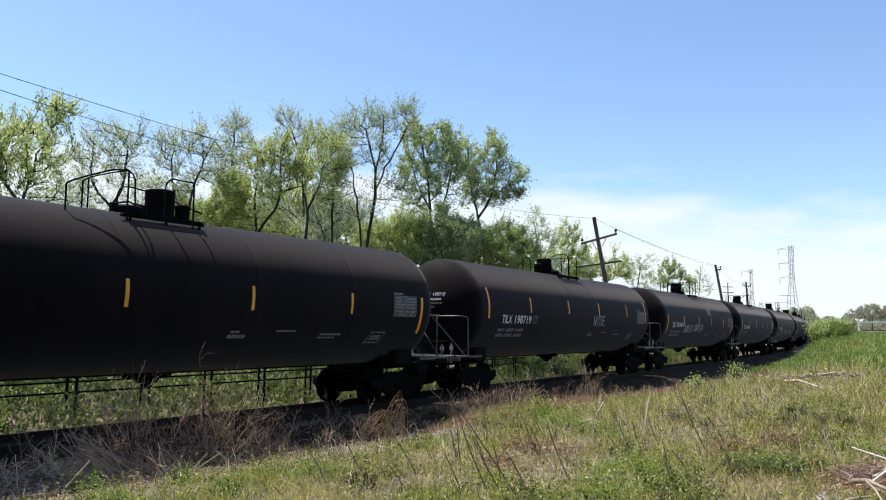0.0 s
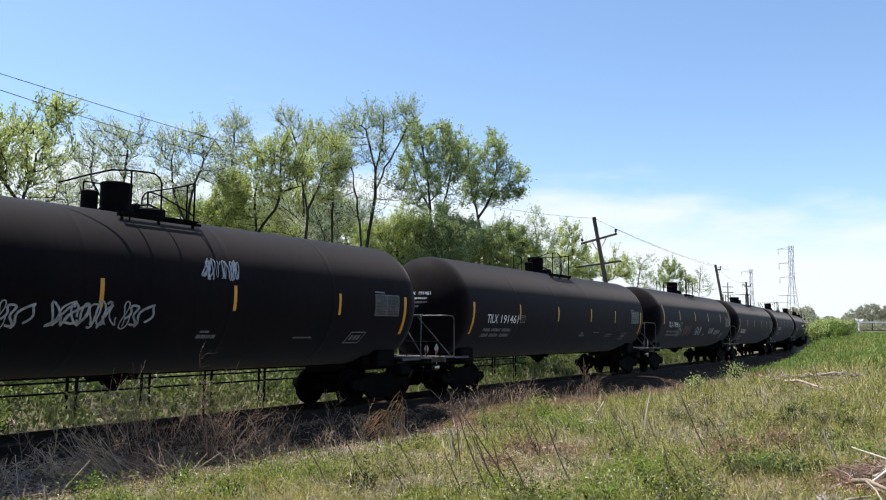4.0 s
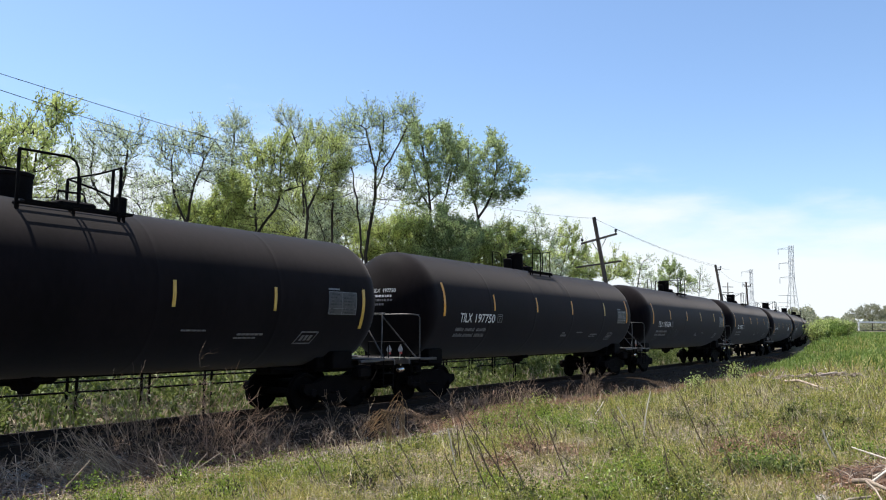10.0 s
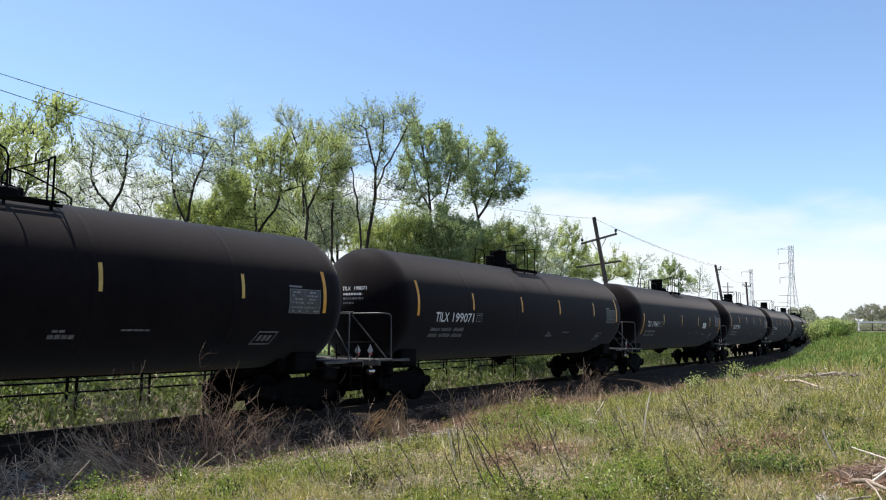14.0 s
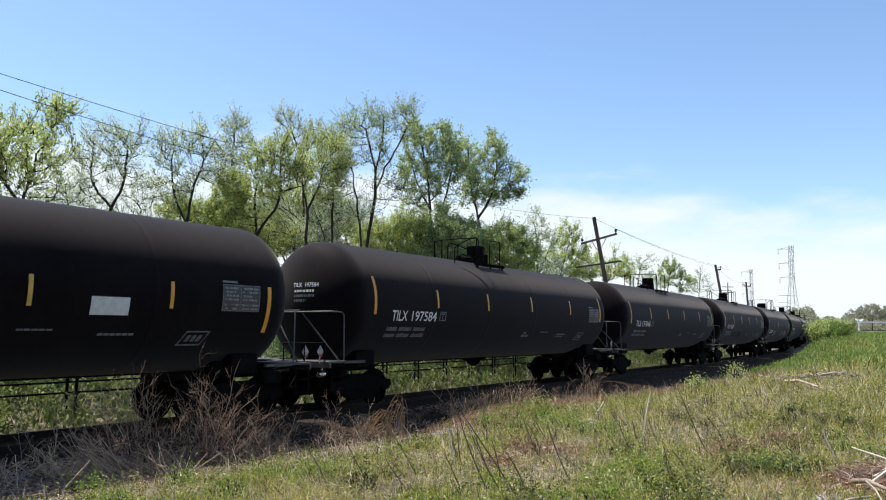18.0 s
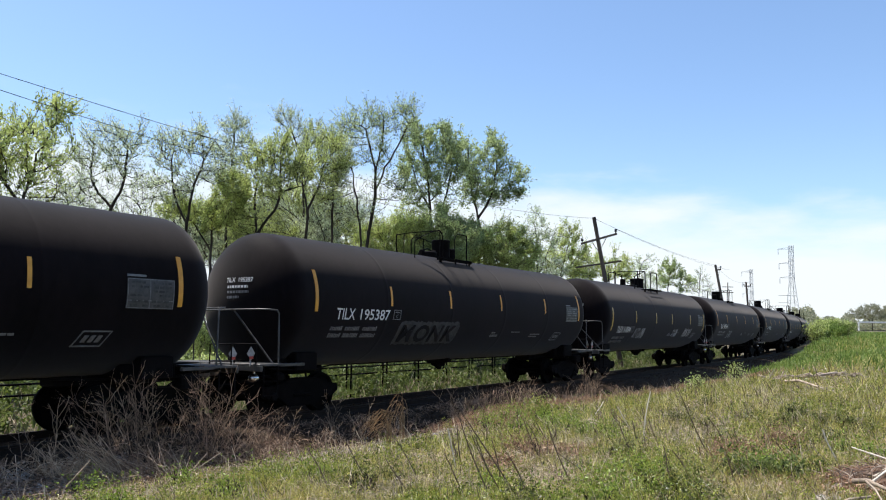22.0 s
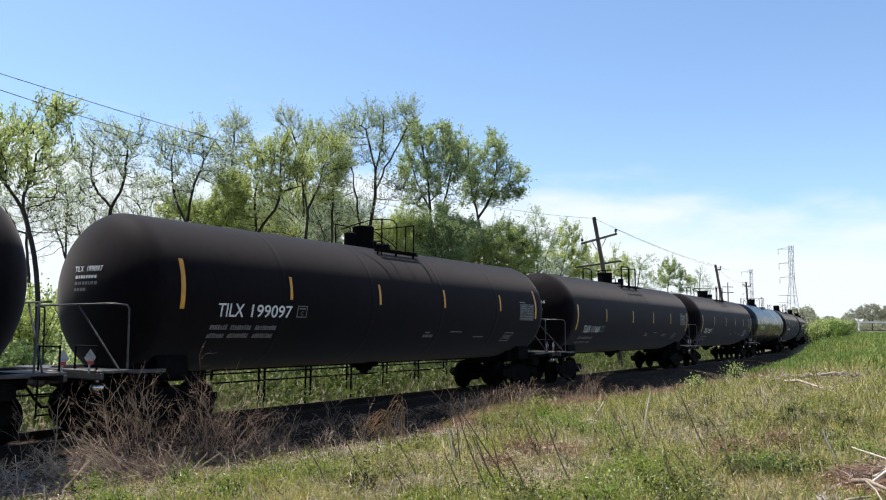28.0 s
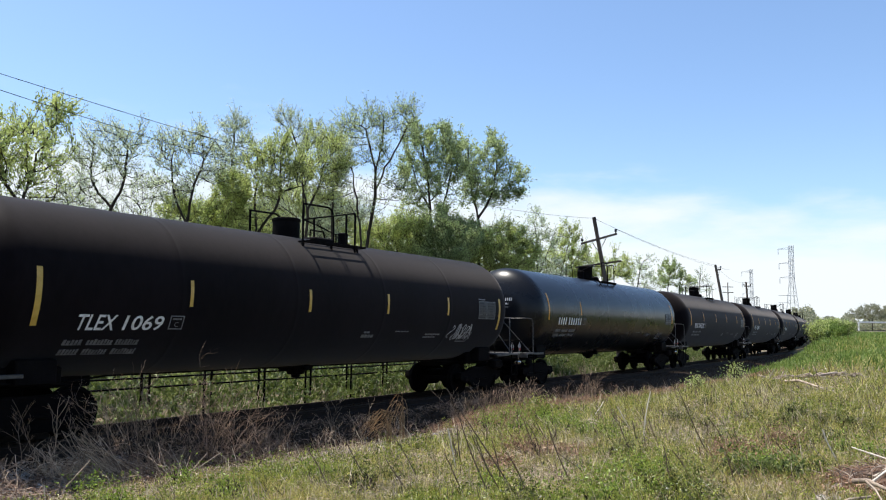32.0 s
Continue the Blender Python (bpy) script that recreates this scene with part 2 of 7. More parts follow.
# ---------------------------------------------------------------- mesh helpers
class Build:
    """Collects the faces of one mesh."""

    def __init__(self):
        self.v, self.f = [], []

    def add(self, verts, faces):
        n = len(self.v)
        self.v += [tuple(p) for p in verts]
        self.f += [tuple(i + n for i in f) for f in faces]
        return self

    def box(self, x0, x1, y0, y1, z0, z1, bevel=0.0):
        b = min(bevel, (x1 - x0) / 3, (y1 - y0) / 3, (z1 - z0) / 3)
        if b <= 0:
            v = [(x, y, z) for z in (z0, z1) for y in (y0, y1) for x in (x0, x1)]
            return self.add(v, [(0, 2, 3, 1), (4, 5, 7, 6), (0, 1, 5, 4), (2, 6, 7, 3), (0, 4, 6, 2), (1, 3, 7, 5)])
        rings = []
        for z, i in ((z0, b), (z0 + b, 0), (z1 - b, 0), (z1, b)):
            xa, xb, ya, yb = x0 + i, x1 - i, y0 + i, y1 - i
            rings.append([(xa + b, ya, z), (xb - b, ya, z), (xb, ya + b, z), (xb, yb - b, z), (xb - b, yb, z), (xa + b, yb, z), (xa, yb - b, z), (xa, ya + b, z)])
        n = 8
        faces = [tuple(reversed(range(n))), tuple(range(3 * n, 4 * n))]
        for k in range(3):
            faces += [(k * n + i, k * n + (i + 1) % n, (k + 1) * n + (i + 1) % n, (k + 1) * n + i) for i in range(n)]
        return self.add(sum(rings, []), faces)

    def tube(self, pts, r, sides=6, r1=None, cap=True):
        pts = [Vector(p) for p in pts]
        n, verts, faces = len(pts), [], []
        r1 = r if r1 is None else r1
        ref = None
        for i, p in enumerate(pts):
            d = (pts[min(i + 1, n - 1)] - pts[max(i - 1, 0)])
            d = d.normalized() if d.length > 1e-9 else Vector((0, 0, 1))
            if ref is None:
                ref = d.orthogonal().normalized()
            ref = (ref - d * ref.dot(d))
            ref = ref.normalized() if ref.length > 1e-6 else d.orthogonal().normalized()
            o = d.cross(ref)
            rad = r + (r1 - r) * i / max(1, n - 1)
            verts += [p + (ref * math.cos(a) + o * math.sin(a)) * rad for a in [2 * math.pi * k / sides for k in range(sides)]]
        for i in range(n - 1):
            faces += [(i * sides + k, i * sides + (k + 1) % sides, (i + 1) * sides + (k + 1) % sides, (i + 1) * sides + k) for k in range(sides)]
        if cap:
            faces += [tuple(reversed(range(sides))), tuple(range((n - 1) * sides, n * sides))]
        return self.add(verts, faces)

    def lathe(self, profile, sides=24, origin=(0, 0, 0), axis="z"):
        """profile: (distance along the axis, radius)."""
        verts, faces = [], []
        for h, r in profile:
            for k in range(sides):
                a = 2 * math.pi * k / sides
                c, s = r * math.cos(a), r * math.sin(a)
                p = {"z": (c, s, h), "x": (h, c, s), "y": (s, h, c)}[axis]
                verts.append((p[0] + origin[0], p[1] + origin[1], p[2] + origin[2]))
        n = len(profile)
        for i in range(n - 1):
            faces += [(i * sides + k, i * sides + (k + 1) % sides, (i + 1) * sides + (k + 1) % sides, (i + 1) * sides + k) for k in range(sides)]
        faces += [tuple(reversed(range(sides))), tuple(range((n - 1) * sides, n * sides))]
        return self.add(verts, faces)

    def mesh(self, name, mat, smooth=40):
        me = bpy.data.meshes.new(name)
        me.from_pydata(self.v, [], self.f)
        me.materials.append(mat)
        if smooth:
            me.polygons.foreach_set("use_smooth", [True] * len(me.polygons))
            me.set_sharp_from_angle(angle=radians(smooth))
        me.update()
        return me


def quick_mesh(name, verts, faces, mat, smooth=False):
    """A mesh from arrays: verts (n, 3), faces (m, k)."""
    verts, faces = np.asarray(verts, dtype=np.float32), np.asarray(faces, dtype=np.int32)
    me = bpy.data.meshes.new(name)
    k = faces.shape[1]
    me.vertices.add(len(verts))
    me.vertices.foreach_set("co", verts.ravel())
    me.loops.add(faces.size)
    me.loops.foreach_set("vertex_index", faces.ravel())
    me.polygons.add(len(faces))
    me.polygons.foreach_set("loop_start", np.arange(0, faces.size, k, dtype=np.int32))
    me.polygons.foreach_set("loop_total", np.full(len(faces), k, dtype=np.int32))
    me.polygons.foreach_set("use_smooth", np.full(len(faces), smooth))
    me.materials.append(mat)
    me.update(calc_edges=True)
    me.validate()
    return me


def part(name, build, mat, parent, label="", smooth=40):
    me = build if isinstance(build, bpy.types.Mesh) else build.mesh(name, mat, smooth)
    ob = new(name, me)
    ob.parent = parent
    return tagged(ob, label)


def base(name, label, category, m=None, group="", kind=""):
    ob = new(name)
    ob.empty_display_size = 0.3
    if m is not None:
        ob.matrix_basis = m
    return tagged(ob, label, category, group, kind)


# ---------------------------------------------------------------- the line of the track
RAIL_Z = -0.19
STEP = 0.5
GRID = np.arange(-420, 560.1, STEP)
_u = np.clip(GRID, -30, 150) / 100
_k = 0.000854 + 0.005314 * _u * 0.3 - 0.011877 * _u * _u * 0.1
_k = np.maximum(_k, 0.0002)
_th = np.concatenate([[0], np.cumsum((_k[1:] + _k[:-1]) / 2 * STEP)])
_i0 = int(420 / STEP)
HEAD = _th - _th[_i0] + radians(54.804)
_mid = (HEAD[1:] + HEAD[:-1]) / 2
LX = np.concatenate([[0], np.cumsum(np.cos(_mid) * STEP)])
LY = np.concatenate([[0], np.cumsum(np.sin(_mid) * STEP)])
LX, LY = LX - LX[_i0] - 7.478, LY - LY[_i0] + 13.853


def on_line(s, l=0.0, z=0.0):
    """The place s metres along the track, l metres to the viewer's side, z over the rail."""
    a = np.interp(s, GRID, HEAD)
    return Vector((float(np.interp(s, GRID, LX) + math.sin(a) * l), float(np.interp(s, GRID, LY) - math.cos(a) * l), z))


def line_coords(x, y):
    """s and l of places x, y (arrays)."""
    gx, gy, gs, ga = LX[::8], LY[::8], GRID[::8], HEAD[::8]
    x, y = np.atleast_1d(x).astype(float), np.atleast_1d(y).astype(float)
    s, l = np.empty_like(x), np.empty_like(x)
    for i in range(0, len(x), 4000):
        a, b = x[i:i + 4000, None], y[i:i + 4000, None]
        j = np.argmin((gx - a) ** 2 + (gy - b) ** 2, axis=1)
        dx, dy = x[i:i + 4000] - gx[j], y[i:i + 4000] - gy[j]
        along = dx * np.cos(ga[j]) + dy * np.sin(ga[j])
        s[i:i + 4000] = gs[j] + along
        l[i:i + 4000] = dx * np.sin(ga[j]) - dy * np.cos(ga[j])
    return s, l


def swell(x, y, size, seed=0.0):
    """Smooth uneven ground, about -1 to 1."""
    a = np.sin(x / size * 2.1 + seed) * np.cos(y / size * 1.7 + seed * 2)
    b = np.sin((x * 0.8 + y * 0.6) / size * 3.9 + 1.3 + seed) * np.cos((y * 0.8 - x * 0.5) / size * 4.6 + seed)
    return 0.6 * a + 0.4 * b


def ground_z(x, y):
    x, y = np.atleast_1d(x).astype(float), np.atleast_1d(y).astype(float)
    s, l = line_coords(x, y)
    toe = np.interp(s, [-40, 7, 9, 10.8, 20, 30, 45, 62, 74, 86, 130], [-0.74, -0.74, -0.64, -0.42, -0.46, -0.5, -0.42, -0.3, 0.08, 0.22, 0.25])
    deep = np.interp(s, [-40, 9.5, 12, 16, 22, 36, 45, 52, 61, 72, 84, 95, 130], [0.0, 0.0, -0.1, -0.28, -0.4, -0.48, -0.5, -0.42, -0.36, -0.3, -0.18, 0.0, 0.0])
    toe = toe + deep * np.interp(l, [0, 3.4, 8], [1.0, 1.0, 0.0])
    near = np.interp(l, [0, 1.6, 2.9, 3.6, 6, 10, 15, 40, 200], [-0.5, -0.5, -0.12, 0.1, 0.3, 0.52, 0.66, 0.75, 0.8]) + toe
    far = np.interp(-l, [0, 2.5, 4, 8, 20, 200], [-0.95, -0.95, -0.75, -0.45, -0.2, 0.0])
    z = np.where(l > 0, np.minimum(near, 0.55), far)
    d = np.hypot(x, y)
    bank = np.clip((d - 70) / 90, 0, 1) * np.clip((x / np.maximum(y, 1) - 0.42) / 0.1, 0, 1) * (y > 20)
    z = z + bank * 1.7
    z = z + 0.05 * swell(x, y, 1.7) * (np.abs(l) > 2.6) + 0.12 * swell(x, y, 9, 2.0) * (np.abs(l) > 5)
    return z


def gz(x, y):
    """The surface under a thing: soil, or the ballast where it lies higher."""
    l = abs(float(line_coords(x, y)[1][0]))
    bed = float(np.interp(l, [0, 1.3, 1.75, 3.3, 3.5, 3.6], [-0.36, -0.36, -0.39, -0.78, -1.0, -9.0]))
    return max(float(ground_z(x, y)[0]), bed)


# ---------------------------------------------------------------- ground, ballast, track
def spaced(near, far, step):
    out, v, d = [0.0], 0.0, step
    while v < far:
        d = step if v < near else d * 1.12
        v += d
        out.append(v)
    return out


def ground():
    right = spaced(36, 3000, 0.5)
    xs = np.array([-v for v in reversed(right[1:])] + right)
    ys = np.array([-v for v in reversed(spaced(4, 3000, 0.6)[1:])] + spaced(60, 3000, 0.5))
    gx, gy = np.meshgrid(xs, ys)
    z = ground_z(gx.ravel(), gy.ravel())
    verts = np.stack([gx.ravel(), gy.ravel(), z], 1)
    n, m = len(xs), len(ys)
    i = (np.arange(m - 1)[:, None] * n + np.arange(n - 1)).ravel()
    me = quick_mesh("ground", verts, np.stack([i, i + 1, i + n + 1, i + n], 1), SOIL, True)
    tagged(new("ground", me), "weedy grass ground with dry thatch beside the railway", "ground", kind="structure")


def swept(name, profile, s0, s1, step, mat, closed=True):
    ss = np.arange(s0, s1 + 0.01, step)
    verts, faces, k = [], [], len(profile)
    for s in ss:
        for l, z in profile:
            verts.append(on_line(s, l, z))
    rim = k if closed else k - 1
    for i in range(len(ss) - 1):
        for j in range(rim):
            a, b = i * k + j, i * k + (j + 1) % k
            faces.append((a, a + k, b + k, b))
    b = Build().add(verts, faces)
    return b


def track():
    line = base("railway_track", "single railway track with rusty rails on dark wooden ties", "railway track", kind="structure")
    bed = swept("ballast", [(-3.5, -1.05), (-3.3, -0.82), (-1.75, -0.39), (-1.3, -0.36), (0, -0.36), (1.3, -0.36), (1.75, -0.39), (3.3, -0.78), (3.5, -1.0)], -400, 540, 2.0, BALLAST_SHADED)
    part("shaded_ballast_bed", bed, BALLAST_SHADED, line, "crushed stone ballast bed, coloured dark for the train's shade", 60)
    for l, z in ((0.7525, RAIL_Z), (-0.7525, RAIL_Z - 0.012)):
        prof = [(l - 0.07, z - 0.17), (l - 0.07, z - 0.158), (l - 0.012, z - 0.14), (l - 0.01, z - 0.045), (l - 0.036, z - 0.03), (l - 0.034, z - 0.004), (l - 0.026, z),
                (l + 0.026, z), (l + 0.034, z - 0.004), (l + 0.036, z - 0.03), (l + 0.01, z - 0.045), (l + 0.012, z - 0.14), (l + 0.07, z - 0.158), (l + 0.07, z - 0.17)]
        part("rail", swept("rail", prof, -400, 540, 2.0, RAILTOP), RAILTOP, line, "rust-brown steel rail with worn head", 30)
    tie = Build().box(-0.115, 0.115, -1.3, 1.3, -0.18, 0.0, 0.015).mesh("tie", TIE, 0)
    plate = Build().box(-0.09, 0.09, -0.17, 0.17, -0.006, 0.022, 0.006).mesh("tie_plate", RAILTOP, 0)
    rng = random.Random(5)
    s, n = -9.0, 0
    while n < 210:
        a = np.interp(s, GRID, HEAD)
        ob = new("tie", tie)
        ob.parent = line
        ob.matrix_basis = pose(*on_line(s, rng.uniform(-0.04, 0.04), RAIL_Z - 0.185 + rng.uniform(-0.008, 0.004)), rz=math.degrees(a) + rng.uniform(-1, 1))
        if n < 70:
            for l in (0.7525, -0.7525):
                pl = new("tie_plate", plate)
                pl.parent = ob
                pl.matrix_basis = pose(0, -l, 0.004)
        s += 0.54 + rng.uniform(-0.02, 0.02)
        n += 1
    # loose stones on bed and shoulder: dark for the train's shade, pale for sun
    g = np.random.default_rng(8)
    N = 24000
    s = np.concatenate([g.uniform(-6, 26, N * 2 // 3), g.uniform(26, 75, N - N * 2 // 3)])
    l = np.concatenate([g.uniform(1.3, 3.9, N * 3 // 4), g.uniform(-2.6, 1.3, N - N * 3 // 4)])
    g.shuffle(l)
    toe, more = N, 27000
    N += more
    s, l = np.concatenate([s, g.uniform(2.2, 12, 12000), g.uniform(16, 66, 8000), g.uniform(-2.6, 0.9, 7000)]), np.concatenate([l, g.normal(3.42, 0.2, 12000), g.normal(3.8, 0.5, 8000), g.normal(2.45, 0.3, 7000)])
    top = np.interp(np.abs(l), [0, 1.3, 1.75, 3.3, 3.9], [-0.36, -0.36, -0.39, -0.78, -0.82])
    a = np.interp(s, GRID, HEAD)
    x, y = np.interp(s, GRID, LX) + np.sin(a) * l, np.interp(s, GRID, LY) - np.cos(a) * l
    top = np.maximum(top, np.where(l > 2.4, ground_z(x, y) + 0.0, -9))
    r = g.uniform(0.014, 0.034, N)
    unit = np.array([(1, 0, 0), (0, 1, 0), (-1, 0, 0), (0, -1, 0), (0, 0, 0.8), (0, 0, -0.8)])
    v = unit[None] * r[:, None, None] * g.uniform(0.6, 1.35, (N, 6, 3))
    spin = g.uniform(0, 6.28, N)
    c, sn = np.cos(spin)[:, None], np.sin(spin)[:, None]
    v = np.stack([v[..., 0] * c - v[..., 1] * sn, v[..., 0] * sn + v[..., 1] * c, v[..., 2]], -1)
    v += np.stack([x, y, top + r * 0.35], -1)[:, None]
    tri = np.array([(0, 1, 4), (1, 2, 4), (2, 3, 4), (3, 0, 4), (1, 0, 5), (2, 1, 5), (3, 2, 5), (0, 3, 5)])
    f = (np.arange(N)[:, None, None] * 6 + tri[None]).reshape(-1, 3)
    half = toe * 6
    v = v.reshape(-1, 3)
    tagged(new("ballast_stones", quick_mesh("ballast_stones", v[:half], f[:toe * 8], STONE_SHADED)), "loose crushed stones on the track bed, darkened for the train's shade", "gravel", kind="stuff")
    tagged(new("toe_gravel", quick_mesh("toe_gravel", v[half:], f[:more * 8], GRAVEL_LIT)), "gravel along the foot of the ballast, paled for sunlight", "gravel", kind="stuff")


ground()
track()


# ---------------------------------------------------------------- tank cars
CAR = 18.15
RT, ZC = 1.614, 2.471
WHEEL = 0.457
CYL, HEADLEN = 7.6, 0.86


def skin(u, z, out=0.006):
    """A place on the tank's side that faces the viewer."""
    a = math.asin(max(-0.999, min(0.999, (z - ZC) / RT)))
    return (u, -(RT + out) * math.cos(a), ZC + (RT + out) * math.sin(a))


def decal(build, u0, u1, z0, z1, out=0.006, lean=0.0, rows=5):
    """A thin plate that lies on the tank's round side."""
    verts, faces = [], []
    for i in range(rows + 1):
        z = z0 + (z1 - z0) * i / rows
        sh = lean * (z - z0)
        for u in (u0, u1):
            verts += [skin(u + sh, z, out), skin(u + sh, z, -0.002)]
    for i in range(rows):
        a, b = i * 4, i * 4 + 4
        faces += [(a, a + 2, b + 2, b), (a + 1, a, b, b + 1), (a + 2, a + 3, b + 3, b + 2)]
    faces += [(1, 3, 2, 0), (rows * 4, rows * 4 + 2, rows * 4 + 3, rows * 4 + 1)]
    return build.add(verts, faces)


def letters(words, fat=0.012, gap=1.0):
    cu = bpy.data.curves.new("letters", "FONT")
    cu.body, cu.resolution_u, cu.offset, cu.space_character = words, 3, fat, gap
    ob = bpy.data.objects.new("letters", cu)
    me = bpy.data.meshes.new_from_object(ob)
    v = np.array([p.co[:] for p in me.vertices])
    f = [tuple(p.vertices) for p in me.polygons]
    bpy.data.objects.remove(ob)
    bpy.data.curves.remove(cu)
    bpy.data.meshes.remove(me)
    lo, hi = v.min(0), v.max(0)
    return (v[:, 0] - lo[0]) / (hi[0] - lo[0]), (v[:, 1] - lo[1]) / (hi[1] - lo[1]), f


def side_text(build, words, u0, u1, z0, z1, slant=0.0):
    x, y, f = letters(words)
    return build.add([skin(u0 + (u1 - u0) * a + slant * (z1 - z0) * b, z0 + (z1 - z0) * b, 0.007) for a, b in zip(x, y)], f)


def head_x(l, z):
    r = min(0.999, math.hypot(l, z - ZC) / RT)
    return CYL + HEADLEN * math.sqrt(1 - r * r)


def head_text(build, words, l0, l1, z0, z1):
    x, y, f = letters(words)
    pts = []
    for a, b in zip(x, y):
        l, z = l0 + (l1 - l0) * a, z0 + (z1 - z0) * b
        pts.append((-head_x(l, z) - 0.008, -l, z))
    return build.add(pts, f)


def head_bar(build, l0, l1, z0, z1):
    n = 6
    v = []
    for i in range(n + 1):
        l = l0 + (l1 - l0) * i / n
        v += [(-head_x(l, z) - 0.008, -l, z) for z in (z0, z1)]
    return build.add(v, [(2 * i, 2 * i + 2, 2 * i + 3, 2 * i + 1) for i in range(n)])


def ribbon(build, pts, w, out=0.007):
    """A painted stroke along (u, z) points."""
    v, n = [], len(pts)
    for i, (u, z) in enumerate(pts):
        a, b = pts[max(0, i - 1)], pts[min(n - 1, i + 1)]
        du, dz = b[0] - a[0], b[1] - a[1]
        k = math.hypot(du, dz) or 1
        v += [skin(u - dz / k * w, z + du / k * w, out), skin(u + dz / k * w, z - du / k * w, out)]
    return build.add(v, [(2 * i, 2 * i + 1, 2 * i + 3, 2 * i + 2) for i in range(n - 1)])


def scribble(seed, u0, u1, z0, z1, w=0.016, letters_n=6):
    """Loose sprayed strokes, side by side like a tag."""
    rng, made = random.Random(seed), []
    step, mid, half = (u1 - u0) / letters_n, (z0 + z1) / 2, (z1 - z0) / 2
    for k in range(letters_n):
        c = u0 + (k + 0.5) * step
        for _ in range(rng.choice((1, 2))):
            fa, fb, pa, pb = rng.choice((0.5, 1, 1, 1.5)), rng.choice((1, 1.5, 2)), rng.uniform(0, 6.28), rng.uniform(0, 6.28)
            wa, hb, tilt = step * rng.uniform(0.3, 0.6), half * rng.uniform(0.65, 1.0), rng.uniform(0.0, 0.35)
            end = rng.uniform(0.7, 1.05) * 6.28
            pts = []
            for i in range(23):
                t = end * i / 22
                z = mid + hb * math.sin(fb * t + pb)
                pts.append((c + wa * math.sin(fa * t + pa) + tilt * (z - mid) + 0.15 * step * math.sin(3.1 * t), z))
            made.append(ribbon(Build(), pts, w * rng.uniform(0.55, 1.1)))
    return made


# strokes of the sprayed letters, in a unit cell
STROKES = {"W": [[(0.0, 1.0), (0.12, 0.1), (0.3, 0.05), (0.48, 0.6), (0.62, 0.05), (0.8, 0.1), (0.95, 1.0)]], "Y": [[(0.05, 1.0), (0.4, 0.5)], [(0.9, 1.0), (0.45, 0.45), (0.2, -0.1)]],
           "D": [[(0.15, 0.95), (0.1, 0.05), (0.6, 0.05), (0.9, 0.45), (0.7, 0.9), (0.1, 0.95)]], "E": [[(0.85, 0.95), (0.15, 0.9), (0.1, 0.05), (0.9, 0.05)], [(0.12, 0.5), (0.75, 0.52)]]}


def sprayed_word(car, words, u0, u1, z0, z1, w):
    """A word sprayed in single strokes."""
    step = (u1 - u0) / len(words)
    for k, letter in enumerate(words):
        for line in STROKES[letter]:
            pts = []
            for a, b in zip(line, line[1:]):
                pts += [(a[0] + (b[0] - a[0]) * t / 5, a[1] + (b[1] - a[1]) * t / 5) for t in range(5)]
            pts.append(line[-1])
            made = ribbon(Build(), [(u0 + step * (k + 0.88 * a), z0 + (z1 - z0) * b) for a, b in pts], w)
            part("graffiti_stroke", made, SPRAY, car, "pale sprayed stroke", 0)


def haloed_word(car, words, u0, u1, z0, z1):
    """Black fat letters in a ragged patch of grey spray."""
    rng = random.Random(12)
    n, rows = 44, 7
    verts, faces = [], []
    for i in range(n + 1):
        u = u0 - 0.14 + (u1 - u0 + 0.28) * i / n
        lo, hi = z0 - rng.uniform(0.05, 0.1), z1 + rng.uniform(0.05, 0.11)
        if i in (0, n):
            lo, hi = lo + 0.14, hi - 0.14
        for j in range(rows + 1):
            z = lo + (hi - lo) * j / rows
            verts.append(skin(u + 0.12 * (z - z0), z, 0.006))
    for i in range(n):
        for j in range(rows):
            a = i * (rows + 1) + j
            faces.append((a, a + rows + 1, a + rows + 2, a + 1))
    part("sprayed_halo", Build().add(verts, faces), SPRAYDIM, car, "dim grey sprayed halo", 0)
    x, y, f = letters(words, 0.035, 1.1)
    pts = [skin(u0 + (u1 - u0) * a + 0.06 * b, z0 + (z1 - z0) * b, 0.03) for a, b in zip(x, y)]
    part("sprayed_letters", Build().add(pts, f), TANK, car, "black sprayed letters", 0)


def turned(build, flip):
    """The same faces, turned end for end."""
    if flip:
        build.v = [(-x, -y, z) for x, y, z in build.v]
    return build


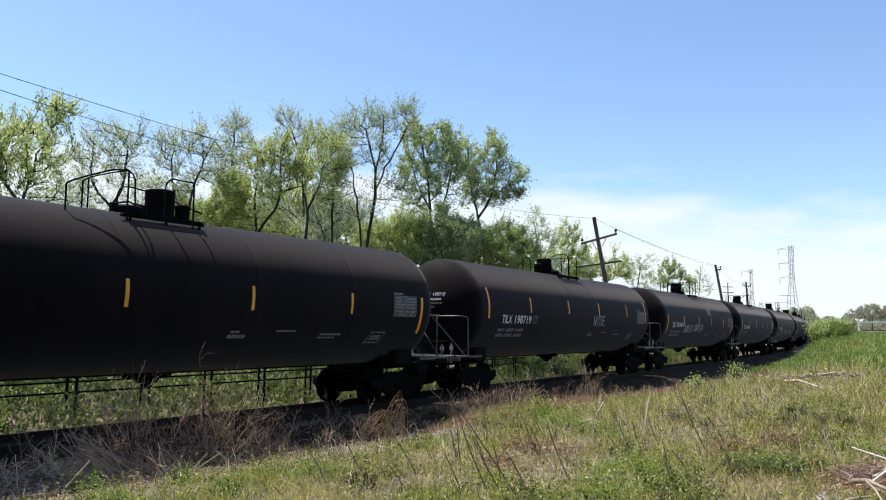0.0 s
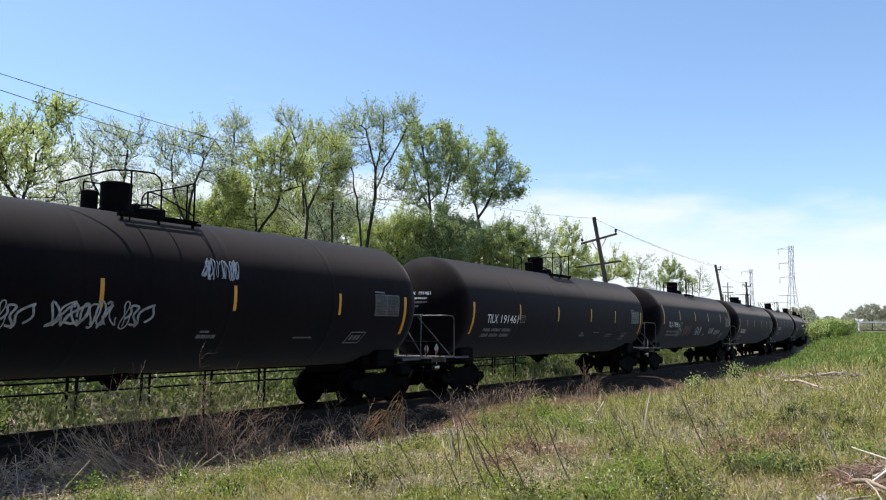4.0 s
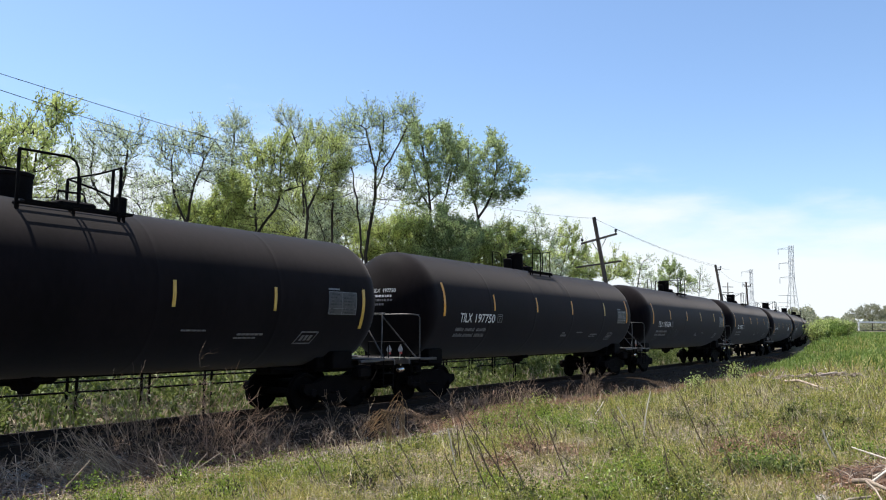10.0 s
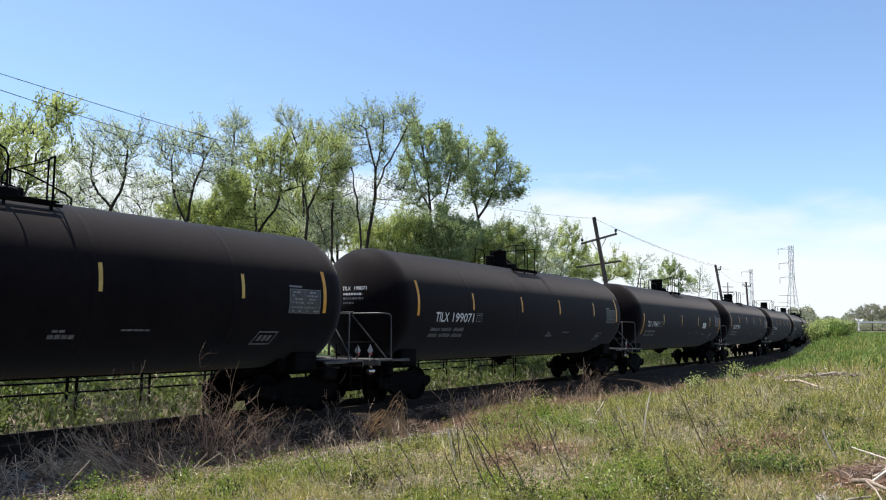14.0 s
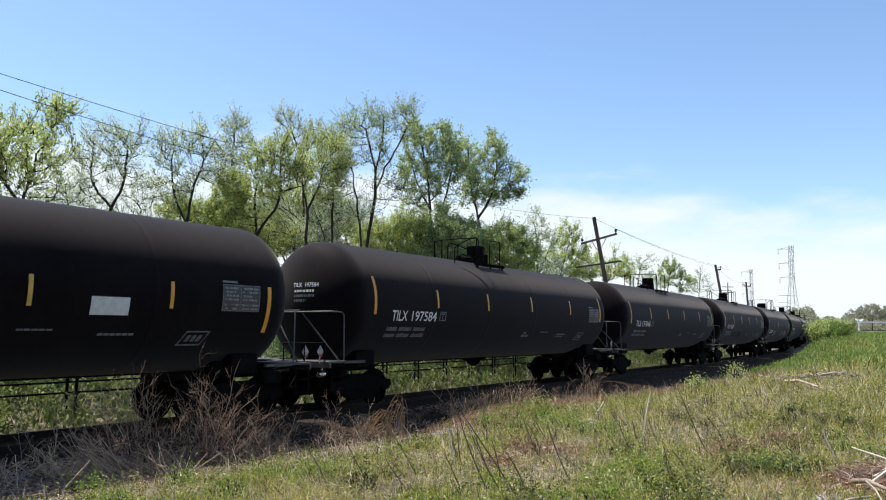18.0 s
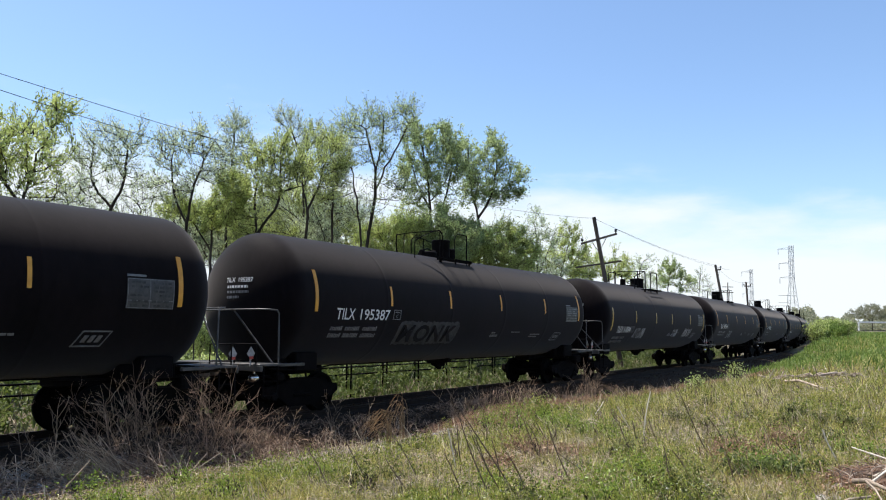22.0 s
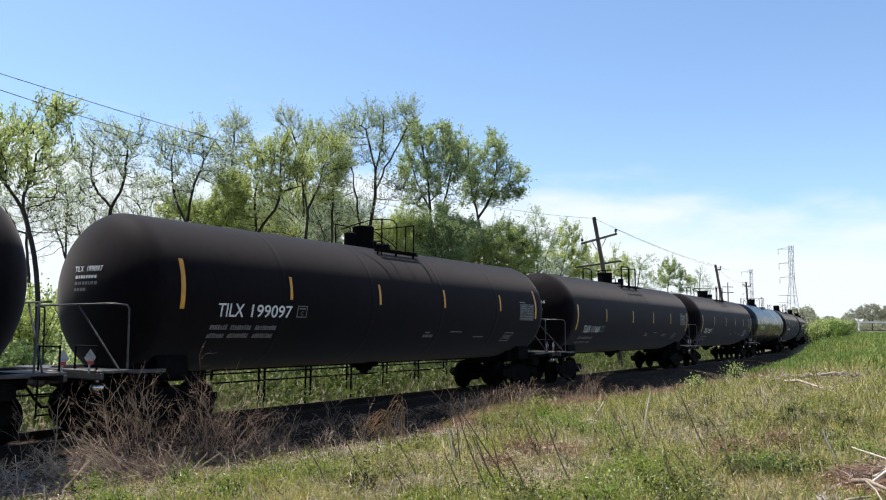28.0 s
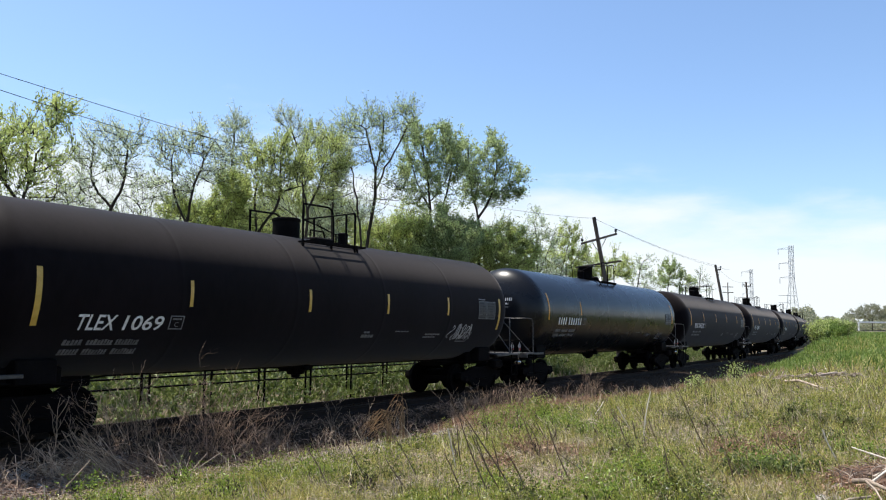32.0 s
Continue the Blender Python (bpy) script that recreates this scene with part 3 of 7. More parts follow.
def truck(car, u):
    """A two-axle truck: frames, bolster, springs, brake beams and turning wheelsets."""
    bolster = Build().box(-0.28, 0.28, -0.95, 0.95, 0.42, 0.7, 0.04)
    bolster.lathe([(0.7, 0.36), (0.9, 0.36)], 14)
    for x in (-0.5, 0.5):
        bolster.box(x - 0.04, x + 0.04, -0.75, 0.75, 0.38, 0.48, 0.02)
    tr = part("truck", bolster, GREASE, car, "dark cast-steel two-axle truck")
    tr.location = (u, 0, RAIL_Z)
    for y in (-1.0, 1.0):
        f = Build()
        outline = [(-1.2, 0.5), (-1.17, 0.66), (-0.75, 0.7), (-0.45, 0.82), (0.45, 0.82), (0.75, 0.7), (1.17, 0.66), (1.2, 0.5), (1.05, 0.4), (0.75, 0.42), (0.42, 0.2), (-0.42, 0.2), (-0.75, 0.42), (-1.05, 0.4)]
        n = len(outline)
        v = [(a, y - 0.08, b) for a, b in outline] + [(a, y + 0.08, b) for a, b in outline]
        f.add(v, [tuple(range(n - 1, -1, -1)), tuple(range(n, 2 * n))] + [(i, (i + 1) % n, n + (i + 1) % n, n + i) for i in range(n)])
        part("side_frame", f, GREASE, tr)
        for k in (-0.2, 0.0, 0.2):
            coil = []
            for j in range(5):
                coil += [(0.235 + j * 0.04, 0.058), (0.243 + j * 0.04, 0.075), (0.26 + j * 0.04, 0.075), (0.268 + j * 0.04, 0.058)]
            part("spring", Build().lathe(coil, 10, (k, y, 0)), GREASE, tr)
        part("spring_seat", Build().box(-0.3, 0.3, y - 0.11, y + 0.11, 0.42, 0.5, 0.02), GREASE, tr)
        for x in (-0.889, 0.889):
            cap = Build().lathe([(-0.1, 0.03), (-0.1, 0.085), (-0.085, 0.1), (0.1, 0.1), (0.1, 0.03)], 12, (x, y * 1.02, WHEEL), "y")
            for k in range(3):
                a = k * 2.094
                cap.lathe([(-0.11 if y < 0 else 0.1, 0.016), (-0.1 if y < 0 else 0.11, 0.016)], 6, (x + 0.055 * math.cos(a), y * 1.02, WHEEL + 0.055 * math.sin(a)), "y")
            part("bearing_cap", cap, IRON, tr)
    for x in (-0.889, 0.889):
        w = Build()
        for y in (-0.7525, 0.7525):
            sg = -1 if y < 0 else 1
            prof = [(y - sg * 0.075, 0.49), (y - sg * 0.045, 0.49), (y - sg * 0.035, WHEEL + 0.004), (y + sg * 0.06, WHEEL - 0.002), (y + sg * 0.062, WHEEL - 0.05), (y + sg * 0.01, WHEEL - 0.08), (y - sg * 0.02, 0.15), (y + sg * 0.05, 0.14), (y + sg * 0.05, 0.09)]
            back = [(y - sg * 0.075, 0.40), (y - sg * 0.05, 0.15), (y - sg * 0.09, 0.13), (y - sg * 0.09, 0.09)]
            w.lathe(list(reversed(back)) + prof, 28, (0, 0, 0), "y")
            for k in range(5):
                a = k * 1.2566
                w.lathe([(y + sg * 0.0, 0.03), (y + sg * 0.012, 0.03)], 6, (0.27 * math.cos(a), 0, 0.27 * math.sin(a)), "y")
        w.lathe([(-1.05, 0.07), (-0.7, 0.085), (0.7, 0.085), (1.05, 0.07)], 10, (0, 0, 0), "y")
        ob = part("wheelset", w, GREASE, tr, "steel wheel pair with worn treads")
        ob.location = (x, 0, WHEEL)
    return tr


def fittings_a(car, flip):
    """Dome, valve housings and railed platform of the common car."""
    d = Build().lathe([(3.98, 0.335), (4.06, 0.335), (4.06, 0.35), (4.1, 0.35), (4.1, 0.3), (4.62, 0.3), (4.635, 0.312), (4.67, 0.312), (4.69, 0.28)], 22, (-0.12, 0, 0))
    for k in range(8):
        d.box(-0.12 + 0.33 * math.cos(k * 0.785) - 0.02, -0.12 + 0.33 * math.cos(k * 0.785) + 0.02, 0.33 * math.sin(k * 0.785) - 0.02, 0.33 * math.sin(k * 0.785) + 0.02, 4.02, 4.14)
    part("manway_dome", turned(d, flip), IRON, car, "black cylindrical dome with a lid")
    part("valve_housing", turned(Build().lathe([(3.96, 0.18), (4.05, 0.18), (4.05, 0.155), (4.4, 0.155), (4.43, 0.17), (4.46, 0.12)], 14, (-0.68, 0, 0)), flip), IRON, car)
    low = Build().lathe([(4.0, 0.36), (4.1, 0.36), (4.1, 0.31), (4.22, 0.31), (4.26, 0.25)], 18, (0.62, 0, 0))
    low.box(0.25, 0.4, -0.08, 0.08, 4.05, 4.33, 0.02).box(0.85, 1.0, -0.07, 0.07, 4.05, 4.3, 0.02).tube([(0.4, 0, 4.3), (0.62, 0, 4.36), (0.9, 0, 4.28)], 0.022)
    part("hatch", turned(low, flip), IRON, car, "low bolted hatch with valve stems")
    for y in (-0.86, 0.86):
        frame_ = Build()
        for x in (-0.5, 0.3, 1.1):
            frame_.box(x - 0.025, x + 0.025, y - 0.1, y + 0.1, 3.92, 3.96).box(x - 0.02, x + 0.02, y - 0.02, y + 0.02, 3.75, 3.93)
        frame_.box(-0.6, 1.3, y - 0.02, y + 0.02, 3.9, 3.95)
        walkway = part("walkway", turned(frame_, flip), IRON, car)
        for k in range(2):
            part("slat", turned(Build().box(-0.55, 1.2, y - 0.09 + k * 0.11, y - 0.04 + k * 0.11, 3.96, 3.99), flip), IRON, walkway)
    def rod(name, pts, r=0.017):
        part(name, turned(Build().tube(pts, r, 7), flip), IRON, car)

    # one side: sloping rail that ends in a hoop beside the dome, then the two end posts
    y = -0.86
    rod("rail_post", [(-0.34, y, 3.8), (-0.34, y, 4.81)], 0.019)
    rod("handrail", [(-1.55, y * 0.55, 4.42), (-1.15, y * 0.8, 4.6), (-0.76, y, 4.75), (-0.36, y, 4.81), (0.05, y, 4.84), (0.17, y, 4.83), (0.28, y, 4.77), (0.33, y, 4.66), (0.34, y, 3.98)])
    rod("rail_post", [(1.12, y, 3.78), (1.12, y, 4.8)], 0.019)
    rod("rail_post", [(1.2, y * 0.58, 3.95), (1.2, y * 0.58, 4.79), (1.16, y * 0.75, 4.81), (1.12, y, 4.8)], 0.017)
    rod("cross_rail", [(1.12, y, 4.8), (1.22, y * 0.5, 4.81), (1.24, 0, 4.81), (1.22, -y * 0.5, 4.81), (1.17, -y, 4.8)], 0.015)
    # the other side: the same kind of rail the other way round
    y = 0.86
    rod("rail_post", [(1.17, y, 3.8), (1.17, y, 4.8)], 0.019)
    rod("handrail", [(2.34, y * 0.9, 4.38), (2.2, y * 0.9, 4.46), (1.9, y * 0.95, 4.6), (1.5, y, 4.76), (1.19, y, 4.81), (1.09, y, 4.75), (1.03, y, 4.63), (1.0, y, 3.98)])
    rod("rail_post", [(2.34, y * 0.9, 3.82), (2.34, y * 0.9, 4.38)], 0.016)
    rod("rail_post", [(-0.33, y, 3.78), (-0.33, y, 4.8)], 0.019)
    rod("hoop", [(-0.33, y, 4.8), (0.2, y, 4.8), (0.29, y, 4.74), (0.35, y, 4.62), (0.36, y, 3.98)], 0.016)


def fittings_b(car, flip):
    """Wide dome, post railing and slatted side platform of the second kind of car."""
    d = Build().lathe([(3.98, 0.37), (4.06, 0.37), (4.06, 0.34), (4.46, 0.34), (4.48, 0.36), (4.53, 0.36), (4.55, 0.32)], 22, (-0.45, 0, 0))
    part("manway_dome", turned(d, flip), IRON, car, "wide black dome with a lid")
    low = Build().box(0.3, 1.02, -0.3, 0.3, 4.0, 4.16, 0.04).tube([(0.4, 0, 4.16), (0.4, 0, 4.36), (0.9, 0, 4.36), (0.95, 0, 4.2)], 0.022)
    part("hatch", turned(low, flip), IRON, car, "low bolted hatch")
    part("valve_housing", turned(Build().lathe([(3.96, 0.17), (4.02, 0.17), (4.02, 0.14), (4.36, 0.14), (4.38, 0.155), (4.41, 0.11)], 14, (1.66, 0, 0)), flip), IRON, car)
    for y in (-0.95, 0.95):
        frame_ = Build()
        for x in (-0.78, 0.2, 1.18):
            frame_.box(x - 0.018, x + 0.018, y - 0.28, y + 0.28, 3.86, 3.89).box(x - 0.02, x + 0.02, y - 0.02, y + 0.02, 3.7, 3.87)
        frame_.box(-0.78, 1.2, y - 0.02, y + 0.02, 3.86, 3.888)
        walkway = part("walkway", turned(frame_, flip), IRON, car)
        for k in range(5):
            part("slat", turned(Build().box(-0.8, 1.22, y - 0.272 + k * 0.13, y - 0.25 + k * 0.13, 3.89, 3.912), flip), IRON, walkway)
        for x, q in ((-0.8, 1.0), (1.08, 1.0), (1.14, 0.62)):
            part("rail_post", turned(Build().box(x - 0.026, x + 0.026, y * q - 0.024, y * q + 0.024, 3.7, 4.8, 0.008), flip), IRON, car)
        part("handrail", turned(Build().tube([(-0.82, y, 4.8), (0.08, y, 4.82), (0.19, y, 4.76), (0.25, y, 4.64), (0.28, y, 3.9)], 0.024, 7), flip), IRON, car)
        if y > 0:
            part("handrail", turned(Build().tube([(1.08, y, 4.8), (1.6, y * 0.94, 4.68), (2.25, y * 0.85, 4.48), (2.25, y * 0.85, 3.85)], 0.022, 7), flip), IRON, car)
        part("cross_rail", turned(Build().tube([(1.08, y, 4.8), (1.16, y * 0.62, 4.82), (1.2, 0, 4.82)], 0.019, 6), flip), IRON, car)


def tank_car(name, label, kind, paint):
    """An empty-looking tank car with all that is the same on each."""
    car = base("tank_car", label, "tank car", group="tank cars of the train")
    prof = []
    for i in range(13):
        a = math.pi / 2 * i / 12
        prof.append((-CYL - HEADLEN * math.cos(a), max(0.02, RT * math.sin(a))))
    prof += [(-CYL + 0.1, RT)]
    for x in (-4.6, -1.55, 1.55, 4.6):
        prof += [(x - 0.12, RT), (x - 0.03, RT), (x - 0.015, RT + 0.002), (x + 0.015, RT + 0.002), (x + 0.03, RT), (x + 0.12, RT)]
    full = prof + [(-x, r) for x, r in reversed(prof[:14])]
    part("tank", Build().lathe(full, 72, (0, 0, ZC), "x"), paint, car, "", 25)
    for sx in (-1, 1):
        saddle = Build()
        for y0, y1, z1 in ((-1.2, 1.2, 1.25), (-0.9, 0.9, 1.1)):
            saddle.box(sx * 7.1 - 0.35 if y1 > 1 else sx * 7.1 - 0.6, sx * 7.1 + 0.35 if y1 > 1 else sx * 7.1 + 0.6, y0, y1, 0.8, z1, 0.03)
        part("saddle", saddle, IRON, car)
        part("stub_sill", Build().box(min(sx * 5.6, sx * 8.75), max(sx * 5.6, sx * 8.75), -0.28, 0.28, 0.68, 1.06, 0.03), IRON, car)
        walk_ = Build().box(min(sx * 8.15, sx * 8.8), max(sx * 8.15, sx * 8.8), -1.48, 1.48, 0.97, 1.03, 0.012)
        walk_.box(min(sx * 8.72, sx * 8.8), max(sx * 8.72, sx * 8.8), -1.5, 1.5, 0.86, 0.99, 0.015).box(min(sx * 7.45, sx * 8.2), max(sx * 7.45, sx * 8.2), -1.48, -1.38, 0.95, 1.02, 0.01).box(min(sx * 7.45, sx * 8.2), max(sx * 7.45, sx * 8.2), 1.38, 1.48, 0.95, 1.02, 0.01)
        # lighter grey than the other end gear, standing for sun on the platform edge
        part("end_platform", walk_, GREYRAIL, car, "end platform in a grey lightened as if sunlit")
        u = sx * 8.5
        rail = Build().tube([(sx * 8.25, -1.46, 0.98), (sx * 8.27, -1.46, 2.12), (sx * 8.3, -1.43, 2.19), (u, -1.36, 2.21), (u + sx * 0.1, -1.2, 2.21), (u + sx * 0.12, 0, 2.21), (u + sx * 0.1, 1.2, 2.21), (u, 1.36, 2.21), (sx * 8.3, 1.43, 2.19), (sx * 8.27, 1.46, 2.12), (sx * 8.25, 1.46, 0.98)], 0.019, 7)
        part("end_handrail", rail, GREYRAIL, car, "grey tubular end handrail")
        part("brace", Build().tube([(sx * 8.62, -0.4, 2.18), (sx * 8.4, -1.44, 1.03)], 0.019, 6), GREYRAIL, car)
        low = Build().tube([(sx * 8.75, -1.3, 1.0), (sx * 8.75, -1.3, 1.45), (sx * 8.75, -0.6, 1.45), (sx * 8.75, -0.6, 1.0)], 0.018, 6)
        for k in range(2):
            low.tube([(sx * 8.3, -1.5, 0.35 + k * 0.3), (sx * 8.7, -1.5, 0.35 + k * 0.3)], 0.015, 5)
        low.tube([(sx * 8.3, -1.5, 0.3), (sx * 8.3, -1.5, 0.98)], 0.017, 5).tube([(sx * 8.7, -1.5, 0.3), (sx * 8.7, -1.5, 0.98)], 0.017, 5)
        part("step", low, IRON, car)
        cp = Build().box(min(sx * 8.7, sx * 8.95), max(sx * 8.7, sx * 8.95), -0.14, 0.14, 0.74, 1.0, 0.03)
        cp.box(min(sx * 8.9, sx * 9.14), max(sx * 8.9, sx * 9.14), -0.17 if sx > 0 else -0.02, 0.02 if sx > 0 else 0.17, 0.7, 1.02, 0.04)
        part("coupler", cp, WORN, car, "worn steel coupler")
        part("air_hose", Build().tube([(sx * 8.7, -0.35, 0.72), (sx * 8.85, -0.36, 0.5), (sx * 8.98, -0.34, 0.36), (sx * 9.07, -0.3, 0.36)], 0.024, 6), GREASE, car)
        gear = Build().box(sx * 7.9 - 0.1, sx * 7.9 + 0.12, -1.2, -1.0, 0.6, 0.8, 0.04) if sx < 0 else Build().box(sx * 7.9 - 0.3, sx * 7.9 + 0.2, -1.3, -1.0, 0.55, 0.85, 0.05)
        gear.tube([(sx * 8.3, -1.2, 0.9), (sx * 7.6, -1.15, 0.85), (sx * 6.4, -0.9, 0.78)], 0.02, 5)
        part("brake_gear", gear, IRON, car)
        if sx < 0:
            # shiny bowl added beside the coupler to give a sun glint
            bowl = Build().lathe([(-0.13, 0.02), (-0.12, 0.06), (-0.07, 0.1), (0.0, 0.115), (0.07, 0.1), (0.12, 0.06), (0.13, 0.02)], 16, (-8.55, -1.02, 0.7), "x")
            bowl.box(-8.58, -8.52, -1.05, -0.99, 0.78, 0.98, 0.008)
            part("glint_bowl", bowl, POLISHED, car, "polished steel bowl added to catch the sun as a glint", 60)
        q = sx * 8.84
        hold = Build()
        for y in (-1.24, -1.23):
            hold.add([(q - 0.11, y, 1.25), (q, y - 0.01, 1.1), (q + 0.11, y, 1.25), (q, y, 1.4)], [(0, 1, 2, 3)] if y == -1.24 else [(3, 2, 1, 0)])
        hold.box(q - 0.015, q + 0.015, -1.225, -1.21, 0.98, 1.3)
        pl = part("placard", hold, PLACARD, car, "white diamond hazard placard with red print", 0)
        part("placard_mark", Build().box(q - 0.055, q + 0.055, -1.256, -1.25, 1.13, 1.19), REDINK, pl)
        truck(car, sx * 7.1)
    out = Build().lathe([(0.58, 0.1), (0.64, 0.12), (0.66, 0.2), (0.9, 0.34)], 16)
    out.box(-0.55, 0.55, -0.1, 0.1, 0.76, 0.92, 0.04).box(-0.1, 0.1, -0.45, 0.45, 0.78, 0.9, 0.03)
    part("bottom_outlet", out, IRON, car)
    part("train_line", Build().tube([(-8.6, -0.4, 0.78), (-6, -0.55, 0.82), (-5.2, -0.2, 0.86), (5.2, -0.2, 0.86), (6, -0.55, 0.82), (8.6, -0.4, 0.78)], 0.022, 6), IRON, car)
    flip = kind[1] == "2"
    (fittings_a if kind[0] == "a" else fittings_b)(car, flip)
    return car


def marked(car, words, flip, b_kind, low_stripe, faded, seed, tags, shiny=False):
    """What is painted on one car: reflectors, numbers, data panels, tags."""
    dz = -0.22 if b_kind else 0.0
    rng = random.Random(seed)
    spots = [-7.36 if low_stripe else -7.24, -4.39, -1.27, 1.66, 4.82, 7.36 if low_stripe else 7.24]
    if flip:
        spots = [-v for v in reversed(spots)]
        spots[1] = -4.44
    if b_kind:
        spots[1:5] = (-4.39, -1.46, 1.15, 4.54) if flip else (-4.39, -1.5, 1.9, 4.46)
    if seed in (56, 57):
        spots[2:4] = (-1.15, 1.7)
    if seed == 49:
        spots[1:5] = (-4.25, -1.02, 2.3, 4.95)
    if low_stripe and not b_kind:
        dz = -0.27
    if seed == 40:
        spots, dz, low_stripe = [v + 0.1 for v in spots], -0.25, 1
    if seed == 46:
        spots[2:5] = (-1.42, 1.5, 4.7)
    if seed == 43:
        spots[2:5] = (-1.41, 1.62, 4.2)
    for i, u in enumerate(spots):
        end = i in (0, 5)
        if shiny and i not in (0, 1, 5):
            continue
        drop = 0.0 if not low_stripe else 0.35 if b_kind else 0.48
        z0, z1 = (2.17 - drop, 3.14 - drop) if end else (2.41 + dz, 2.92 + dz)
        h = rng.uniform(-0.02, 0.02)
        part("reflector", decal(Build(), u - (0.05 if end else 0.038), u + (0.05 if end else 0.038), z0 + h, z1 + h, 0.006, 0, 7), FADED if (faded or (not end and rng.random() < 0.12)) else AMBER, car, "faded reflector strip" if faded else "amber reflector strip")
    num = Build()
    u0, z0 = (-6.66, 1.735) if b_kind else (-6.53 if flip or low_stripe else -6.38, 2.02)
    wide = 1.7 if b_kind else 2.04
    if seed == 49:
        u0, wide = -6.75, 1.75
    mark, digits = words.split()
    cut = u0 + wide * (0.43 if b_kind else 0.33)
    sl = 0.18 if b_kind else 0.0
    part("reporting_mark", side_text(Build(), mark, u0, cut, z0, z0 + 0.27, sl), STENCIL, car, "white stencilled letters", 0)
    part("number", side_text(num, digits, cut + wide * 0.1, u0 + wide, z0, z0 + 0.27, sl), STENCIL, car, "white stencilled number", 0)
    box = Build()
    a, b, c, d = u0 + wide + 0.16, u0 + wide + 0.47, z0 + 0.02, z0 + 0.28
    for q in ((a, b, c, c + 0.02), (a, b, d - 0.02, d), (a, a + 0.02, c, d), (b - 0.02, b, c, d)):
        decal(box, *q, rows=2)
    side_text(box, "C", a + 0.11, a + 0.2, c + 0.05, c + 0.14)
    decal(box, a + 0.06, b - 0.06, d - 0.08, d - 0.05, rows=1)
    part("class_mark", box, DULL, car, "small boxed class letter", 0)
    for lo, hi in ((0.0, 0.42), (0.52, 1.05), (1.18, 1.72)):
        for r in range(2):
            fine = Build()
            u = u0 - 0.1 + lo * wide / 2.04
            while u < u0 - 0.1 + hi * wide / 2.04:
                w = rng.uniform(0.03, 0.055)
                h = rng.uniform(0.075, 0.1)
                decal(fine, u, u + w, z0 - 0.26 - r * 0.17, z0 - 0.26 + h - r * 0.17, lean=0.15, rows=1)
                u += w + 0.02
            decal(fine, u0 - 0.1 + lo * wide / 2.04, u, z0 - 0.262 - r * 0.17, z0 - 0.254 - r * 0.17, rows=1)
            tagged(part("data_line", fine, DULL, car, "small dull stencilled data", 0), kind="stuff")
    part("end_number", head_text(Build(), words, -0.12 if not b_kind else -0.2, 0.68, 2.84, 2.95), STENCIL, car, "small white stencilled number on the tank head", 0)
    for r, hi in enumerate((0.56, 0.6, 0.32)):
        l, endm = -0.06, Build()
        while l < hi:
            w = rng.uniform(0.03, 0.09)
            head_bar(endm, l, min(l + w, hi), 2.71 - r * 0.12, 2.77 - r * 0.12)
            l += w + 0.025
        part("end_line", endm, DULL if r else STENCIL, car, "", 0)
    pan = part("data_panel", decal(Build(), 6.12, 7.1, 2.13, 2.68), PLATE, car, "grey panel of stencilled data", 0)
    for z in (2.135, 2.27, 2.66):
        part("panel_line", decal(Build(), 6.13, 7.09, z, z + 0.012, 0.009, rows=1), DULL, pan, "pale ruled line", 0)
    for u in (6.13, 6.58, 7.08):
        part("panel_line", decal(Build(), u, u + 0.012, 2.14, 2.66, 0.0095, rows=4), DULL, pan, "pale ruled line", 0)
    rows = Build()
    for r in range(6):
        for lo, hi in ((6.17, 6.55), (6.62, 7.05)):
            u = lo + rng.uniform(0, 0.05)
            while u < hi - 0.05:
                w = min(rng.uniform(0.04, 0.13), hi - u)
                z = 2.165 + r * 0.078 + (0.03 if r > 1 else 0)
                if rng.random() < 0.8:
                    decal(rows, u, u + w, z, z + 0.04, 0.01, rows=1)
                u += w + 0.025
    tagged(part("panel_print", rows, PANELTEXT if seed % 3 else SPRAYDIM, pan, "worn pale print", 0), kind="stuff")
    part("panel_heading", decal(Build(), 6.12, 6.5, 2.71, 2.75, 0.008, rows=1), DULL, pan, "", 0)
    sm = Build()
    for q in ((5.3, 5.86, 1.44, 1.465), (5.45, 5.95, 1.7, 1.725)):
        decal(sm, *q, rows=1)
    decal(sm, 5.3, 5.325, 1.44, 1.72, lean=0.5, rows=3)
    decal(sm, 5.83, 5.855, 1.44, 1.72, lean=0.5, rows=3)
    for k in range(3):
        decal(sm, 5.45 + k * 0.13, 5.53 + k * 0.13, 1.52, 1.64, lean=0.4, rows=2)
    part("inspection_stencil", sm, DULL, car, "slanted boxed stencil", 0)
    ln = Build()
    for u, w, z, h in ((3.6, 0.75, 1.64, 0.04), (3.55, 0.6, 1.57, 0.03), (2.2, 0.62, 1.72, 0.03), (0.9, 0.5, 1.58, 0.07), (0.95, 0.3, 1.69, 0.04)):
        if rng.random() < 0.85:
            for k in range(int(w / 0.12)):
                decal(ln, u + k * 0.12, u + k * 0.12 + 0.1, z, z + h, rows=1)
    if ln.v:
        part("small_lettering", ln, DULL, car, "small unreadable stencil lines", 0)
    for q in tags:
        u0, u1, z0, z1, n, w, red = q
        for stroke in scribble(seed * 7 + n, u0, u1, z0, z1, w, n):
            part("graffiti_stroke", stroke, (SPRAY, SPRAYRED, SPRAYDIM)[red], car, ("pale sprayed stroke", "dull red sprayed stroke", "dim grey sprayed stroke")[red], 0)


